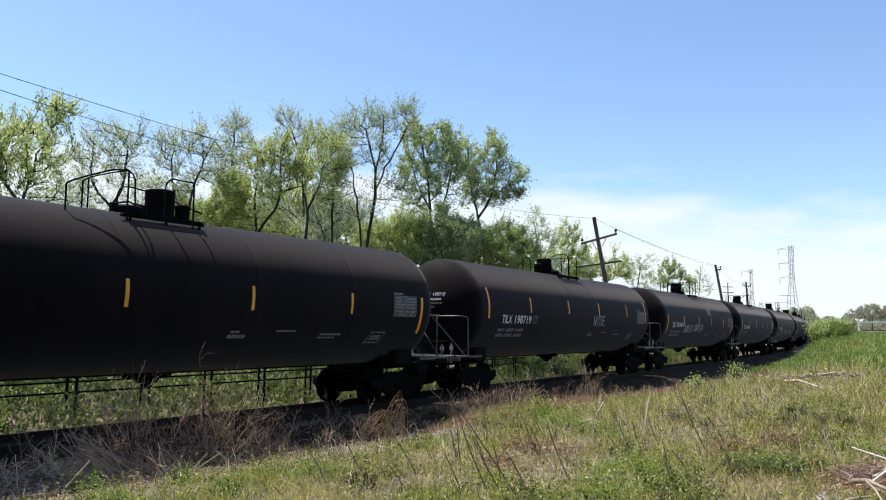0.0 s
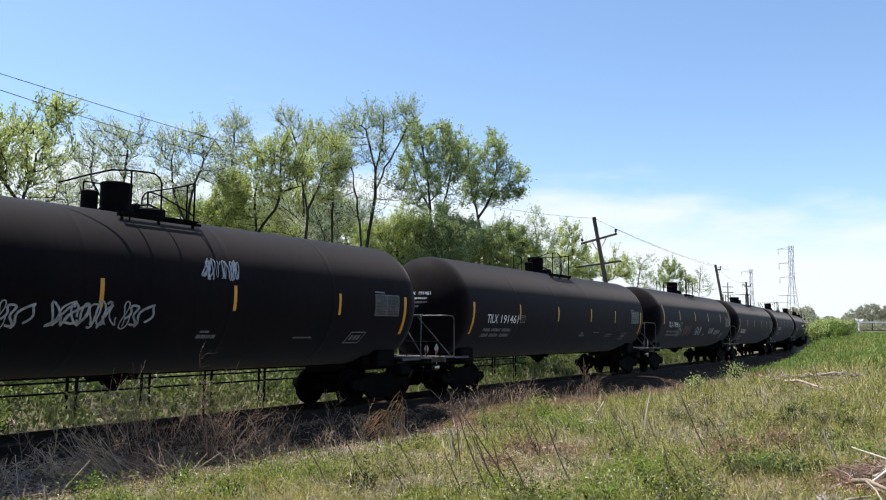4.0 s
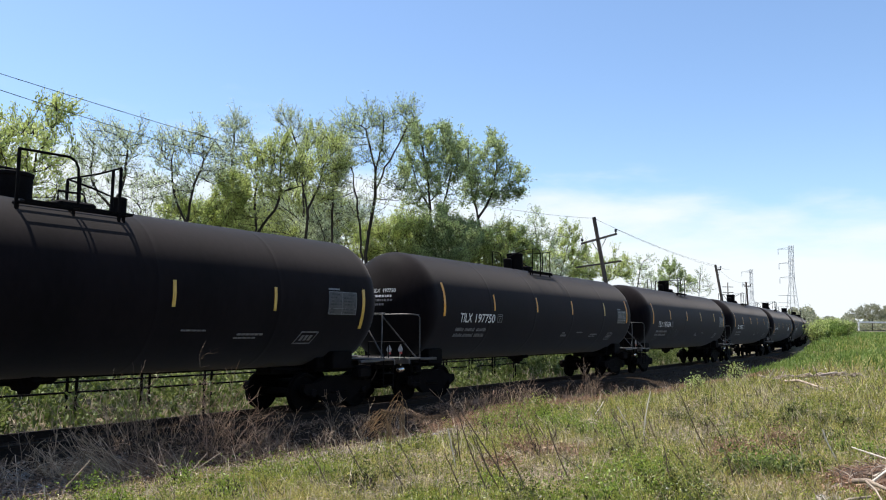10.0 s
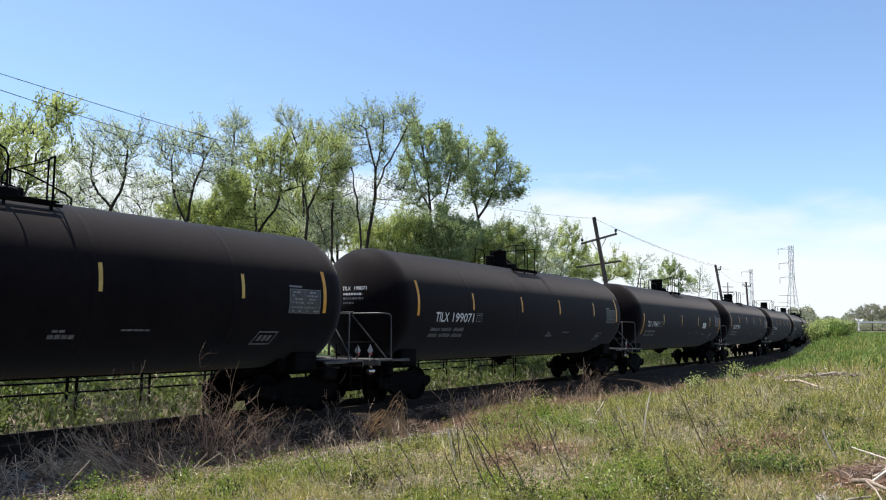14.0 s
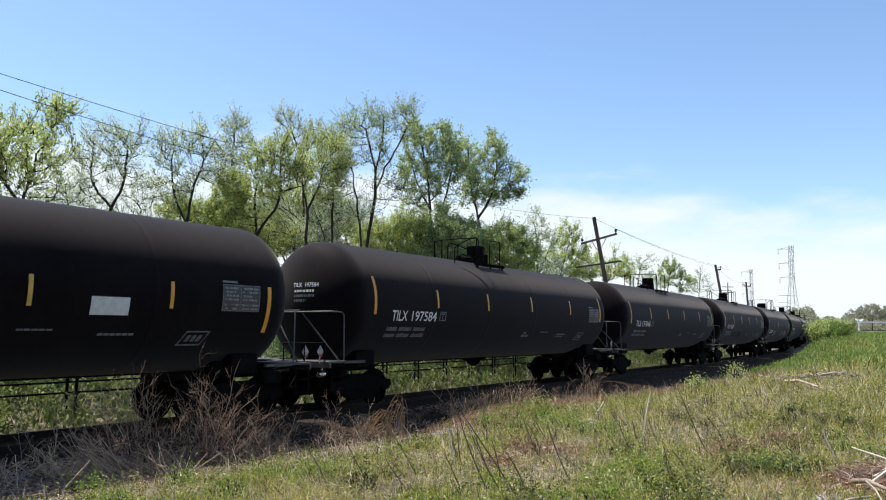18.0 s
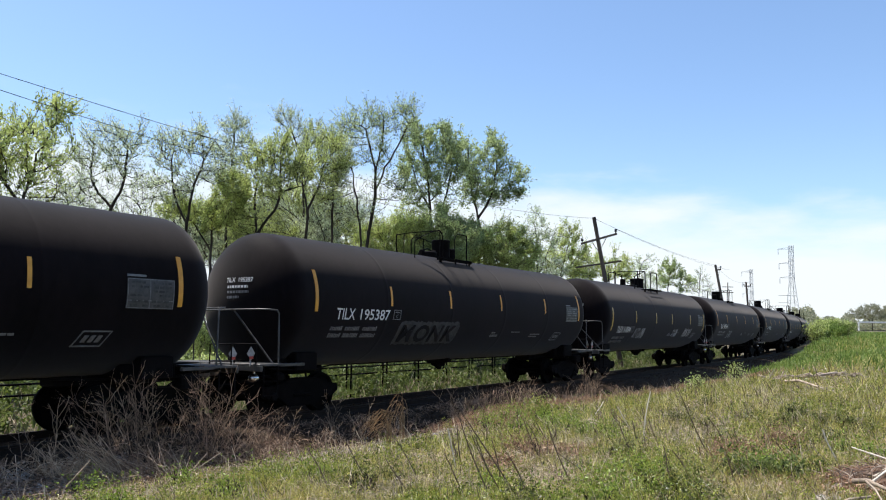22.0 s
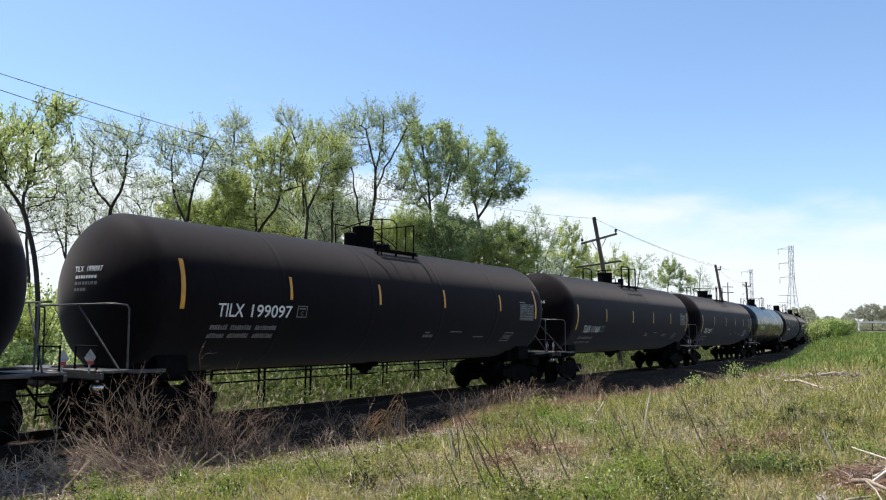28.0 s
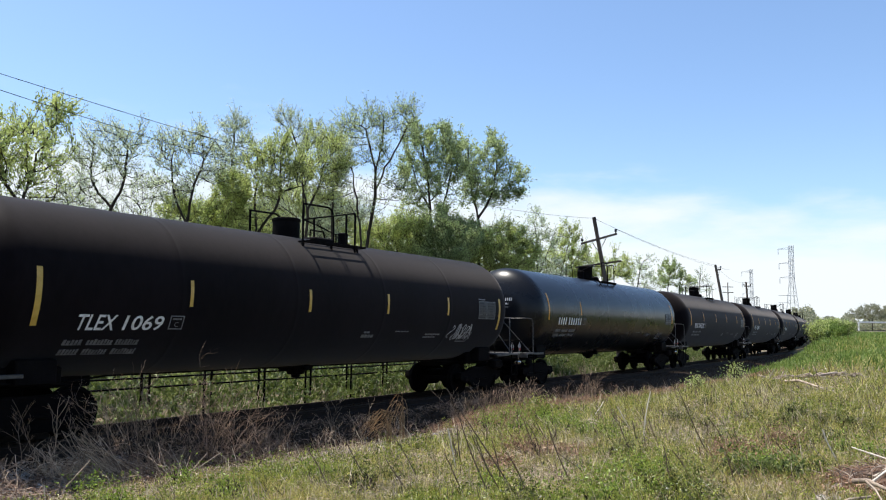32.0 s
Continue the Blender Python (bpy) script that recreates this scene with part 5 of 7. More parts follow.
def wood_edge():
    tree(-12.79, 24.0, 1, 11, [[(0.0, 3.81), (-0.54, 5.23), (-0.79, 6.12), (-0.37, 6.99)], [(-0.48, 4.87), (-1.15, 5.15), (-1.76, 6.06)], [(-0.68, 5.7), (-1.33, 6.43), (-1.47, 7.16)]],
         [(-0.45, 8.1, 1.11, 0.71), (0.19, 8.95, 0.61, 0.43), (-1.44, 7.9, 0.89, 0.68), (-0.48, 7.27, 1.25, 0.54, 0.6), (-0.16, 6.44, 1.07, 0.5, 0.35), (-2.19, 6.97, 0.89, 1.07)])
    tree(-14.68, 33.0, 2, 12, [[(0.0, 5.85), (-0.01, 7.3), (0.5, 7.99), (0.68, 8.87), (0.57, 9.89)], [(-0.0, 7.23), (-0.67, 7.97), (-0.92, 8.85)]],
         [(-0.36, 10.01, 0.93, 0.93), (0.63, 10.15, 0.88, 0.74), (-0.94, 9.23, 0.74, 0.74), (0.46, 8.62, 1.23, 0.74, 0.7), (-1.1, 7.72, 1.1, 0.74, 0.6)])
    tree(-10.68, 31.0, 2, 13, [[(0.0, 6.13), (0.39, 7.79), (0.56, 8.69), (1.14, 9.82)], [(-0.17, 6.36), (-0.46, 7.42), (-0.6, 8.96)]],
         [(-0.62, 9.32, 0.97, 0.78), (0.3, 9.81, 0.78, 0.65), (1.05, 8.75, 0.92, 0.92), (-0.43, 7.89, 1.06, 0.69), (-1.34, 7.41, 0.92, 0.6, 0.6)])
    tree(-9.86, 32.0, 9, 14, [[(0.0, 5.31), (0.03, 6.28), (0.12, 7.0)], [(0.0, 5.31), (-0.69, 6.39)]],
         [(-0.06, 6.64, 1.05, 0.57), (-1.37, 6.99, 0.95, 0.52), (0.82, 7.62, 0.81, 0.86)])
    tree(-11.77, 41.0, 2, 15, [[(0.0, 6.22), (0.04, 9.02), (0.17, 11.22), (0.15, 12.49)]],
         [(0.2, 12.74, 0.92, 0.98), (-0.05, 11.22, 1.04, 1.04), (0.71, 11.54, 0.79, 0.92), (-0.15, 9.95, 1.22, 0.79, 0.7)])
    tree(-8.10, 33.0, 3, 16, [[(0.0, 5.68), (-0.25, 7.68), (-0.14, 8.69)], [(0.13, 6.06), (0.78, 7.44), (1.06, 8.0), (0.9, 8.96)], [(1.01, 7.9), (1.99, 8.47)], [(1.83, 5.71), (1.04, 6.94), (0.66, 7.32)]],
         [(0.09, 9.33, 0.88, 0.83), (0.95, 9.72, 0.83, 0.83), (-0.49, 8.18, 0.83, 0.74), (1.6, 8.97, 0.74, 0.74), (-0.69, 6.8, 1.13, 0.54), (0.5, 8.19, 0.98, 0.54)])
    tree(-8.03, 44.0, 2, 17, [[(0.0, 6.58), (-0.26, 10.58), (-0.44, 12.27), (-0.95, 13.46)]],
         [(-1.41, 14.24, 0.85, 0.46), (-0.61, 13.29, 0.72, 0.85), (0.3, 13.13, 0.85, 0.85)])
    tree(-6.50, 36.0, 3, 18, [[(0.0, 6.04), (0.02, 7.89), (-0.28, 9.04), (-0.47, 9.87)], [(0.08, 7.89), (0.59, 9.05), (0.62, 9.88)], [(1.11, 5.78), (0.41, 7.62), (0.29, 8.0)]],
         [(0.33, 10.57, 0.96, 1.02), (-0.19, 9.6, 0.91, 0.75), (1.16, 10.17, 0.8, 1.07), (0.79, 8.78, 1.02, 0.75, 0.6)])
    tree(-5.75, 39.0, 2, 19, [[(0.0, 6.09), (-0.04, 8.75), (0.03, 10.54), (-0.2, 11.44)]],
         [(-0.12, 11.68, 0.75, 0.99), (0.27, 10.24, 0.7, 1.16), (-0.43, 8.89, 0.75, 0.87, 0.6)])
    tree(-4.04, 38.0, 2, 20, [[(0.0, 6.01), (-0.35, 8.59), (-0.58, 10.04), (-0.98, 11.15)], [(-0.44, 9.17), (-1.26, 8.64)]],
         [(-0.89, 10.86, 0.57, 0.74), (-1.15, 9.74, 0.62, 0.85, 0.7), (-0.45, 8.3, 0.74, 1.02, 0.5)])
    tree(-4.00, 39.0, 6, 21, [[(0.0, 6.11), (0.39, 8.48), (0.5, 10.12), (0.12, 11.4), (-0.11, 12.52)], [(0.66, 9.37), (1.16, 10.81), (1.79, 11.94), (2.07, 12.85)], [(0.53, 10.27), (0.7, 11.62), (0.83, 12.53)]],
         [(-0.35, 12.52, 0.99, 1.1), (0.68, 12.83, 1.04, 0.99), (1.78, 12.85, 0.87, 0.87), (0.57, 11.02, 0.81, 0.75), (1.49, 9.38, 0.7, 0.75), (0.32, 8.77, 0.7, 1.04, 0.4), (-0.94, 12.21, 0.58, 0.75)])
    tree(-0.61, 41.0, 4, 22, [[(0.0, 6.36), (-0.1, 8.84), (-0.34, 10.72), (-0.57, 11.92)], [(-0.03, 8.37), (-0.79, 9.77), (-1.18, 11.02)], [(0.24, 6.67), (0.76, 9.16), (0.97, 10.42), (1.04, 12.0)], [(0.02, 9.15), (0.75, 10.17)]],
         [(-0.76, 12.04, 0.98, 1.28), (0.73, 12.31, 0.73, 1.04), (-1.17, 10.39, 0.73, 1.22), (0.13, 10.72, 1.04, 1.04), (1.21, 11.05, 0.73, 1.22), (0.3, 9.47, 0.92, 1.04, 0.6), (-0.93, 9.14, 0.73, 0.79, 0.6)])
    tree(2.38, 43.0, 4, 23, [[(0.0, 6.6), (-0.5, 8.87), (-0.91, 11.17), (-1.02, 12.33)], [(-0.21, 8.39), (0.31, 9.47), (0.68, 11.45), (0.55, 12.68)], [(0.37, 9.7), (1.18, 10.37), (1.73, 10.71)]],
         [(-1.08, 11.83, 0.7, 1.28), (0.42, 12.18, 0.83, 1.22), (-0.29, 10.85, 0.9, 1.15), (1.18, 10.7, 0.64, 0.96), (1.99, 11.04, 0.51, 0.58), (1.89, 9.89, 0.45, 0.45), (0.21, 9.7, 0.96, 0.77, 0.7), (-0.77, 9.85, 0.77, 0.9, 0.6)])
    tree(0.19, 40.0, 8, 24, [[(0.0, 5.07), (-0.17, 6.87)], [(0.3, 5.07), (0.64, 6.57)]],
         [(-0.33, 7.32, 1.19, 1.01), (0.88, 6.88, 1.01, 1.01), (-1.07, 6.7, 0.89, 0.77), (-0.01, 5.96, 1.31, 0.77), (-1.35, 5.8, 0.89, 0.65)])
    tree(2.09, 42.0, 9, 25, [[(0.0, 4.61), (-0.17, 6.81)], [(0.63, 4.62), (1.4, 6.83)]],
         [(-0.17, 6.81, 1.19, 0.87), (1.4, 6.99, 1.06, 0.94), (2.34, 6.21, 0.94, 0.87), (0.31, 5.81, 1.25, 0.69), (1.72, 5.57, 1.25, 0.69), (-0.79, 6.01, 0.81, 0.69)])
    tree(-2.49, 40.0, 9, 26, [[(0.0, 5.03), (0.12, 6.53)], [(0.0, 5.03), (0.87, 6.85)]],
         [(0.56, 7.29, 1.13, 0.65), (-0.33, 6.53, 1.07, 0.71), (-1.23, 6.82, 0.77, 0.89, 0.6), (0.28, 5.94, 1.19, 0.6), (-1.51, 6.06, 0.89, 0.6)])
    tree(6.70, 54.0, 2, 31, [[(0.0, 4.57), (0.08, 7.8), (-0.08, 9.43)], [(0.2, 6.18), (1.01, 8.22)]],
         [(-0.08, 9.43, 0.96, 1.21), (0.81, 8.22, 1.04, 1.21), (-0.6, 7.79, 1.04, 1.21), (0.0, 6.58, 1.45, 0.96), (1.01, 6.39, 1.21, 0.88), (-1.01, 6.37, 1.04, 0.8)])
    tree(8.53, 56.0, 3, 32, [[(0.0, 4.68), (0.3, 6.77), (0.77, 8.46)], [(0.09, 5.93), (1.35, 7.63)]],
         [(0.77, 9.1, 1.0, 1.25), (1.35, 7.63, 1.08, 1.17), (-0.12, 7.4, 1.25, 1.25), (0.92, 6.36, 1.42, 0.83), (1.97, 6.58, 0.83, 0.83)])
    tree(11.31, 57.0, 3, 36, [[(0.0, 4.34), (-0.2, 6.46)], [(0.0, 4.34), (1.51, 6.48)]],
         [(-0.19, 6.67, 1.44, 1.02), (1.72, 6.56, 1.27, 0.93), (1.94, 7.34, 0.76, 0.93, 0.6)])
    tree(16.77, 66.0, 2, 33, [[(0.0, 4.24), (0.28, 6.7), (0.54, 7.94)]],
         [(0.54, 7.69, 1.08, 1.18), (-0.31, 6.69, 0.98, 0.98), (1.01, 6.22, 1.08, 0.88)])
    tree(24.17, 82.0, 4, 34, [[(0.0, 4.2), (0.18, 7.24), (0.45, 8.78)]],
         [(0.33, 8.78, 0.98, 1.22), (1.05, 8.17, 0.79, 0.98), (-0.43, 7.54, 0.85, 1.1), (2.19, 7.27, 0.98, 0.85)])
    tree(30.20, 90.0, 5, 35, [[(0.0, 4.11), (0.27, 7.12), (0.44, 8.8)]],
         [(0.43, 8.46, 0.8, 1.34), (-0.4, 7.45, 0.8, 1.07), (1.07, 7.26, 0.67, 1.07)])
    # the second row, seen between the trunks of the first
    back_tree(-12.6, 46.0, 8.4, 60)
    back_tree(-10.8, 47.0, 8.8, 61)
    back_tree(-8.5, 46.0, 8.9, 62)
    back_tree(-6.7, 48.0, 9.0, 63)
    back_tree(-14.7, 45.0, 8.1, 64)
    back_tree(-3.3, 52.0, 9.0, 69)
    back_tree(3.3, 52.0, 9.1, 71)
    back_tree(-5.4, 50.0, 8.6, 65)
    back_tree(-7.4, 44.0, 7.9, 73)
    back_tree(-8.9, 43.0, 7.8, 74)
    back_tree(-10.5, 42.0, 7.5, 75)
    back_tree(-12.7, 43.0, 7.4, 76)
    back_tree(-14.3, 42.0, 7.6, 77)
    back_tree(-24.0, 44.0, 8.6, 80, 0.3)
    back_tree(-22.5, 45.0, 9.2, 81, 0.3)
    back_tree(-19.5, 43.0, 8.3, 82, 0.35)
    back_tree(-17.7, 44.0, 8.7, 83, 0.35)
    back_tree(-15.6, 43.0, 8.2, 84, 0.4)
    rng = random.Random(77)
    for i in range(26):
        s = -3 + i * 2.6 + rng.uniform(-0.8, 0.8)
        l = -rng.uniform(7.0, 9.5) if i % 2 else -rng.uniform(9.5, 13)
        p = on_line(s, l)
        h = rng.uniform(1.2, 1.9) if i < 6 else rng.uniform(1.8, 3.2) if i < 10 else rng.uniform(2.6, 4.8)
        shrub(p.x, p.y, rng.uniform(1.6, 2.8), h, 300 + i, rng.choice((LEAF_LIME, LEAF_DEEP, LEAF_LIME)), 3600, 0.12 if s < 35 else 0.15)
    for i in range(9):
        p = on_line(2.0 + i * 1.5 + rng.uniform(-0.5, 0.5), -rng.uniform(11, 19))
        shrub(p.x, p.y, rng.uniform(2.4, 3.2), rng.uniform(3.0, 4.4), 370 + i, rng.choice((LEAF_DEEP, LEAF_LIME)), 3600, 0.14, "tall leafy shrub under the trees")
    for i in range(16):
        p = on_line(-14 + i * 3.2 + rng.uniform(-0.9, 0.9), -rng.uniform(17, 27))
        shrub(p.x, p.y, rng.uniform(2.6, 3.8), rng.uniform(1.9, 2.9), 340 + i, rng.choice((LEAF_DEEP, LEAF_LIME, LEAF_DEEP)), 2400, 0.18, "dense green undergrowth under the trees")


# ---------------------------------------------------------------- low growth
def scatter(g, n, s0, s1, l0, l1):
    s, l = g.uniform(s0, s1, n), g.uniform(l0, l1, n)
    a = np.interp(s, GRID, HEAD)
    return np.interp(s, GRID, LX) + np.sin(a) * l, np.interp(s, GRID, LY) - np.cos(a) * l, s, l


def far_side_weeds():
    g = np.random.default_rng(91)
    x, y, s, l = scatter(g, 9000, -8, 75, -8.5, -2.9)
    keep = 0.6 * swell(x, y, 0.75, 3.1) + 0.5 * swell(x, y, 0.33, 1.1) > g.uniform(-0.25, 0.45, len(x))
    x, y, s, l = x[keep], y[keep], s[keep], l[keep]
    tall = g.uniform(0.3, 1.15, len(x)) * np.interp(-l, [2.9, 4.5, 8], [0.6, 1.1, 1.4])
    z = ground_z(x, y)
    per = 17
    f = g.uniform(0.05, 1, (len(x), per)) ** 0.8
    c = np.stack([x[:, None] + g.normal(0, 0.12, f.shape), y[:, None] + g.normal(0, 0.12, f.shape), z[:, None] + f * tall[:, None]], -1).reshape(-1, 3)
    v, q = leaf_quads(g, c, np.tile([0.0, 0.0, 0.7], (len(c), 1)), 0.17, 0.085, 0.6)
    tagged(new("bank_weeds", quick_mesh("bank_weeds", v, q, WEED_SHADED)), "green leafy weeds on the bank behind the track, darkened for tree shade", "weeds", kind="stuff")
    c2 = np.stack([x, y, z], 1)[::3]
    c2 = np.repeat(c2, 5, 0) + g.normal(0, 0.2, (len(c2) * 5, 3)) * np.array([1, 1, 0])
    c2[:, 2] += g.uniform(0.1, 0.5, len(c2))
    v, q = leaf_quads(g, c2, np.tile([0.0, 0.0, 1.2], (len(c2), 1)), 0.75, 0.018, 0.3)
    tagged(new("bank_straw", quick_mesh("bank_straw", v, q, STRAW)), "dry grass stems among the bank weeds", "grass", kind="stuff")
    x3, y3, s3, l3 = scatter(g, 34000, -20, 60, -40, -8.0)
    c3 = np.stack([x3, y3, ground_z(x3, y3) + g.uniform(0.02, 0.7, len(x3))], 1)
    v, q = leaf_quads(g, c3, np.tile([0.0, 0.0, 0.7], (len(c3), 1)), 0.24, 0.12, 0.6)
    tagged(new("undergrowth", quick_mesh("undergrowth", v, q, LEAF_DEEP)), "green undergrowth on the woodland floor", "undergrowth", kind="stuff")
    x4, y4, s4, l4 = scatter(g, 50000, -60, 120, -120, -30)
    c4 = np.stack([x4, y4, ground_z(x4, y4) + g.uniform(0, 1, len(x4)) ** 1.3 * (1.6 + 1.2 * swell(x4, y4, 4.0, 1.0))], 1)
    v, q = leaf_quads(g, c4, np.tile([0.0, 0.0, 0.7], (len(c4), 1)), 0.5, 0.26, 0.7)
    tagged(new("thicket", quick_mesh("thicket", v, q, LEAF_DEEP)), "green thicket behind the trees", "undergrowth", kind="stuff")


# bare places: the stick heap and three patches of litter (centre, half width, half depth)
BARE = [(5.75, 10.2, 0.85, 0.8), (4.9, 12.3, 0.5, 0.4), (2.0, 12.8, 0.42, 0.5), (0.87, 11.7, 0.25, 0.5), (13.8, 29.2, 2.0, 1.2), (11.6, 24.5, 0.5, 3.2)]


# leafy clumps by place: bright, dark and dead ones (0, 1, 2)
LUSH = [(1.21, 20.74, 0), (1.45, 18.98, 0), (1.8, 19.8, 0), (2.03, 18.53, 0), (2.39, 18.7, 0), (2.58, 17.65, 0), (3.0, 17.87, 0), (1.17, 17.77, 0), (1.69, 17.14, 0), (2.22, 16.47, 0), (4.55, 10.81, 0), (4.51, 10.49, 0),
        (6.77, 15.44, 1), (7.29, 16.14, 1), (6.51, 13.83, 1), (7.07, 13.88, 1), (8.06, 14.72, 1), (12.53, 21.91, 1), (5.4, 16.24, 1), (5.24, 16.95, 1), (2.19, 9.56, 0), (1.83, 8.9, 0), (0.96, 9.49, 1), (1.08, 8.98, 1), (2.96, 9.08, 1), (2.61, 8.77, 1), (1.02, 18.76, 0), (2.91, 12.27, 1), (6.66, 16.57, 1), (9.14, 17.36, 1), (6.75, 12.11, 0), (6.75, 12.68, 0), (1.35, 9.24, 0), (2.35, 9.24, 0), (-0.47, 14.41, 1), (-2.86, 10.44, 0), (-4.58, 10.56, 0), (-4.12, 10.37, 0), (5.3, 11.02, 1), (4.89, 13.15, 1),
        (2.81, 16.73, 0), (2.96, 15.58, 0), (3.37, 15.82, 0), (3.35, 14.58, 0), (2.06, 18.87, 0), (2.43, 18.29, 0), (4.54, 10.92, 0), (4.63, 11.27, 0), (4.72, 11.18, 0), (4.62, 12.19, 2), (4.9, 12.55, 2), (5.91, 13.4, 2), (5.94, 13.1, 2), (4.74, 12.74, 2), (5.95, 13.82, 2), (1.31, 13.32, 2), (1.48, 12.71, 2), (2.65, 9.61, 1), (3.01, 9.54, 1), (8.1, 15.4, 1), (7.84, 15.76, 1), (7.63, 16.56, 1), (2.74, 11.06, 0), (2.29, 10.66, 0), (2.78, 10.34, 0), (1.85, 10.18, 0), (6.31, 18.34, 1), (0.74, 10.12, 0), (-1.05, 10.45, 1), (-1.83, 11.49, 0), (-0.64, 11.08, 1), (-2.65, 12.21, 0), (-3.91, 11.77, 0), (-5.31, 11.66, 0)]


def meadow():
    g = np.random.default_rng(17)

    def spots(n, dmin, dmax, half=0.62):
        d = dmin * (dmax / dmin) ** g.uniform(0, 1, n) if dmin else 0
        a = g.uniform(-half, half, n)
        x, y = d * np.sin(a), d * np.cos(a)
        s, l = line_coords(x, y)
        edge = np.interp(s, [-2, 0, 4.6, 5.6, 8.6, 10.8, 16, 23, 30, 60, 80], [2.85, 3.1, 3.3, 3.85, 3.9, 2.8, 3.1, 4.2, 4.7, 4.7, 3.6])
        keep = (l > edge + 0.3 * swell(x, y, 0.8)) & (l > 0)
        for cx, cy, rx, ry in BARE:
            keep &= ((x - cx) / rx) ** 2 + ((y - cy) / ry) ** 2 + 0.5 * swell(x, y, 0.35, cx) > g.uniform(0.5, 1.2, len(x))
        return x[keep], y[keep], d[keep], s[keep], l[keep]

    # green blades
    x, y, d, s, l = spots(430000, 7.4, 95)
    green = 0.7 * swell(x, y, 2.3, 0.7) + 0.5 * swell(x, y, 0.6, 1.9) + 0.3 * swell(x, y, 0.21, 5.0)
    russet = (s > 11) & (s < 36) & (l < 5.2)
    keep = (g.uniform(-0.9, 0.56, len(x)) < green) & ~(russet & (g.uniform(0, 1, len(x)) < 0.8))
    x, y, d, l = x[keep], y[keep], d[keep], l[keep]
    n = len(x)
    hgt = g.uniform(0.07, 0.27, n) * (1 + 0.5 * (g.uniform(0, 1, n) < 0.08)) * np.interp(d, [5, 20, 90], [0.85, 1.2, 2.6])
    hgt *= np.interp(l, [4.5, 8], [0.6, 1.0])
    hgt *= np.clip(0.75 + 0.8 * swell(x, y, 0.5, 2.2) + 0.5 * swell(x, y, 0.23, 0.3), 0.25, 1.7)
    wid = np.maximum(0.006, d * 0.0009)
    a = g.uniform(0, 6.283, n)
    z = ground_z(x, y) - 0.01
    lx, ly = g.normal(0, 0.45, n) * hgt, g.normal(0, 0.45, n) * hgt
    v = np.stack([np.stack([x - np.cos(a) * wid / 2, y - np.sin(a) * wid / 2, z], 1), np.stack([x + np.cos(a) * wid / 2, y + np.sin(a) * wid / 2, z], 1), np.stack([x + lx, y + ly, z + hgt], 1)], 1)
    tagged(new("grass", quick_mesh("grass", v.reshape(-1, 3), np.arange(3 * n).reshape(n, 3), GRASS)), "mixed green grass blades in the meadow", "grass", kind="stuff")
    # broad weed leaves in patches
    x, y, d, s, l = spots(330000, 7.6, 40)
    keep = (0.7 * swell(x, y, 1.9, 4.2) + 0.6 * swell(x, y, 0.45, 0.4) + 0.3 * swell(x, y, 0.17, 3.0) > g.uniform(0.05, 0.6, len(x))) & ~((s > 11) & (l < 4.6))
    x, y, d = x[keep], y[keep], d[keep]
    n = len(x)
    c = np.stack([x, y, ground_z(x, y) + g.uniform(0.01, 0.17, n)], 1)
    v, q = leaf_quads(g, c, np.tile([0.0, 0.0, 0.25], (n, 1)), np.maximum(0.037, d * 0.003), np.maximum(0.018, d * 0.0015), 0.6)
    tagged(new("ground_weeds", quick_mesh("ground_weeds", v, q, WEED)), "patches of small bright green weed leaves", "weeds", kind="stuff")
    # dead straw lying about
    x, y, d, s, l = spots(300000, 7.4, 60)
    dry = 0.7 * swell(x, y, 2.3, 0.7) + 0.5 * swell(x, y, 0.6, 1.9) + 0.3 * swell(x, y, 0.21, 5.0)
    keep = (g.uniform(-0.72, 0.46, len(x)) > dry) & (g.uniform(0, 1, len(x)) < np.interp(s + 0.6 * l, [30, 46], [1.0, 0.25]))
    x, y, d, s, l = x[keep], y[keep], d[keep], s[keep], l[keep]
    n = len(x)
    z = ground_z(x, y) + g.uniform(0.005, 1.0, n) ** 1.6 * 0.13
    aim = np.stack([g.normal(0, 1, n), g.normal(0, 1, n), g.uniform(0, 0.5, n)], 1)
    v, q = leaf_quads(g, np.stack([x, y, z], 1), aim, 0.15, np.maximum(0.0055, d * 0.0006), 0.1)
    tagged(new("thatch", quick_mesh("thatch", v, q, STRAW)), "dry straw thatch lying among the grass", "straw", kind="stuff")
    # russet litter along the ballast and in heaps
    x, y, s, l = scatter(g, 34000, 8, 42, 2.7, 5.4)
    l_min = np.interp(s, [15, 24], [2.7, 4.2])
    x, y, s, l = x[l > l_min], y[l > l_min], s[l > l_min], l[l > l_min]
    z = ground_z(x, y) + g.uniform(0.0, 1.0, len(x)) ** 1.5 * 0.24
    v, q = leaf_quads(g, np.stack([x, y, z], 1), np.stack([g.normal(0, 0.6, len(x)), g.normal(0, 0.6, len(x)), np.full(len(x), 0.8)], 1), 0.2, 0.014, 0.3)
    lx, ly, _, _ = scatter(g, 5200, -2.8, 4.2, 2.3, 3.2)
    v3, q3 = leaf_quads(g, np.stack([lx, ly, np.maximum(ground_z(lx, ly), np.array([gz(a, b) for a, b in zip(lx, ly)])) + g.uniform(0.01, 0.1, len(lx))], 1), np.stack([g.normal(0, 1, len(lx)), g.normal(0, 1, len(lx)), g.uniform(-0.2, 0.5, len(lx))], 1), 0.2, 0.012, 0.2)
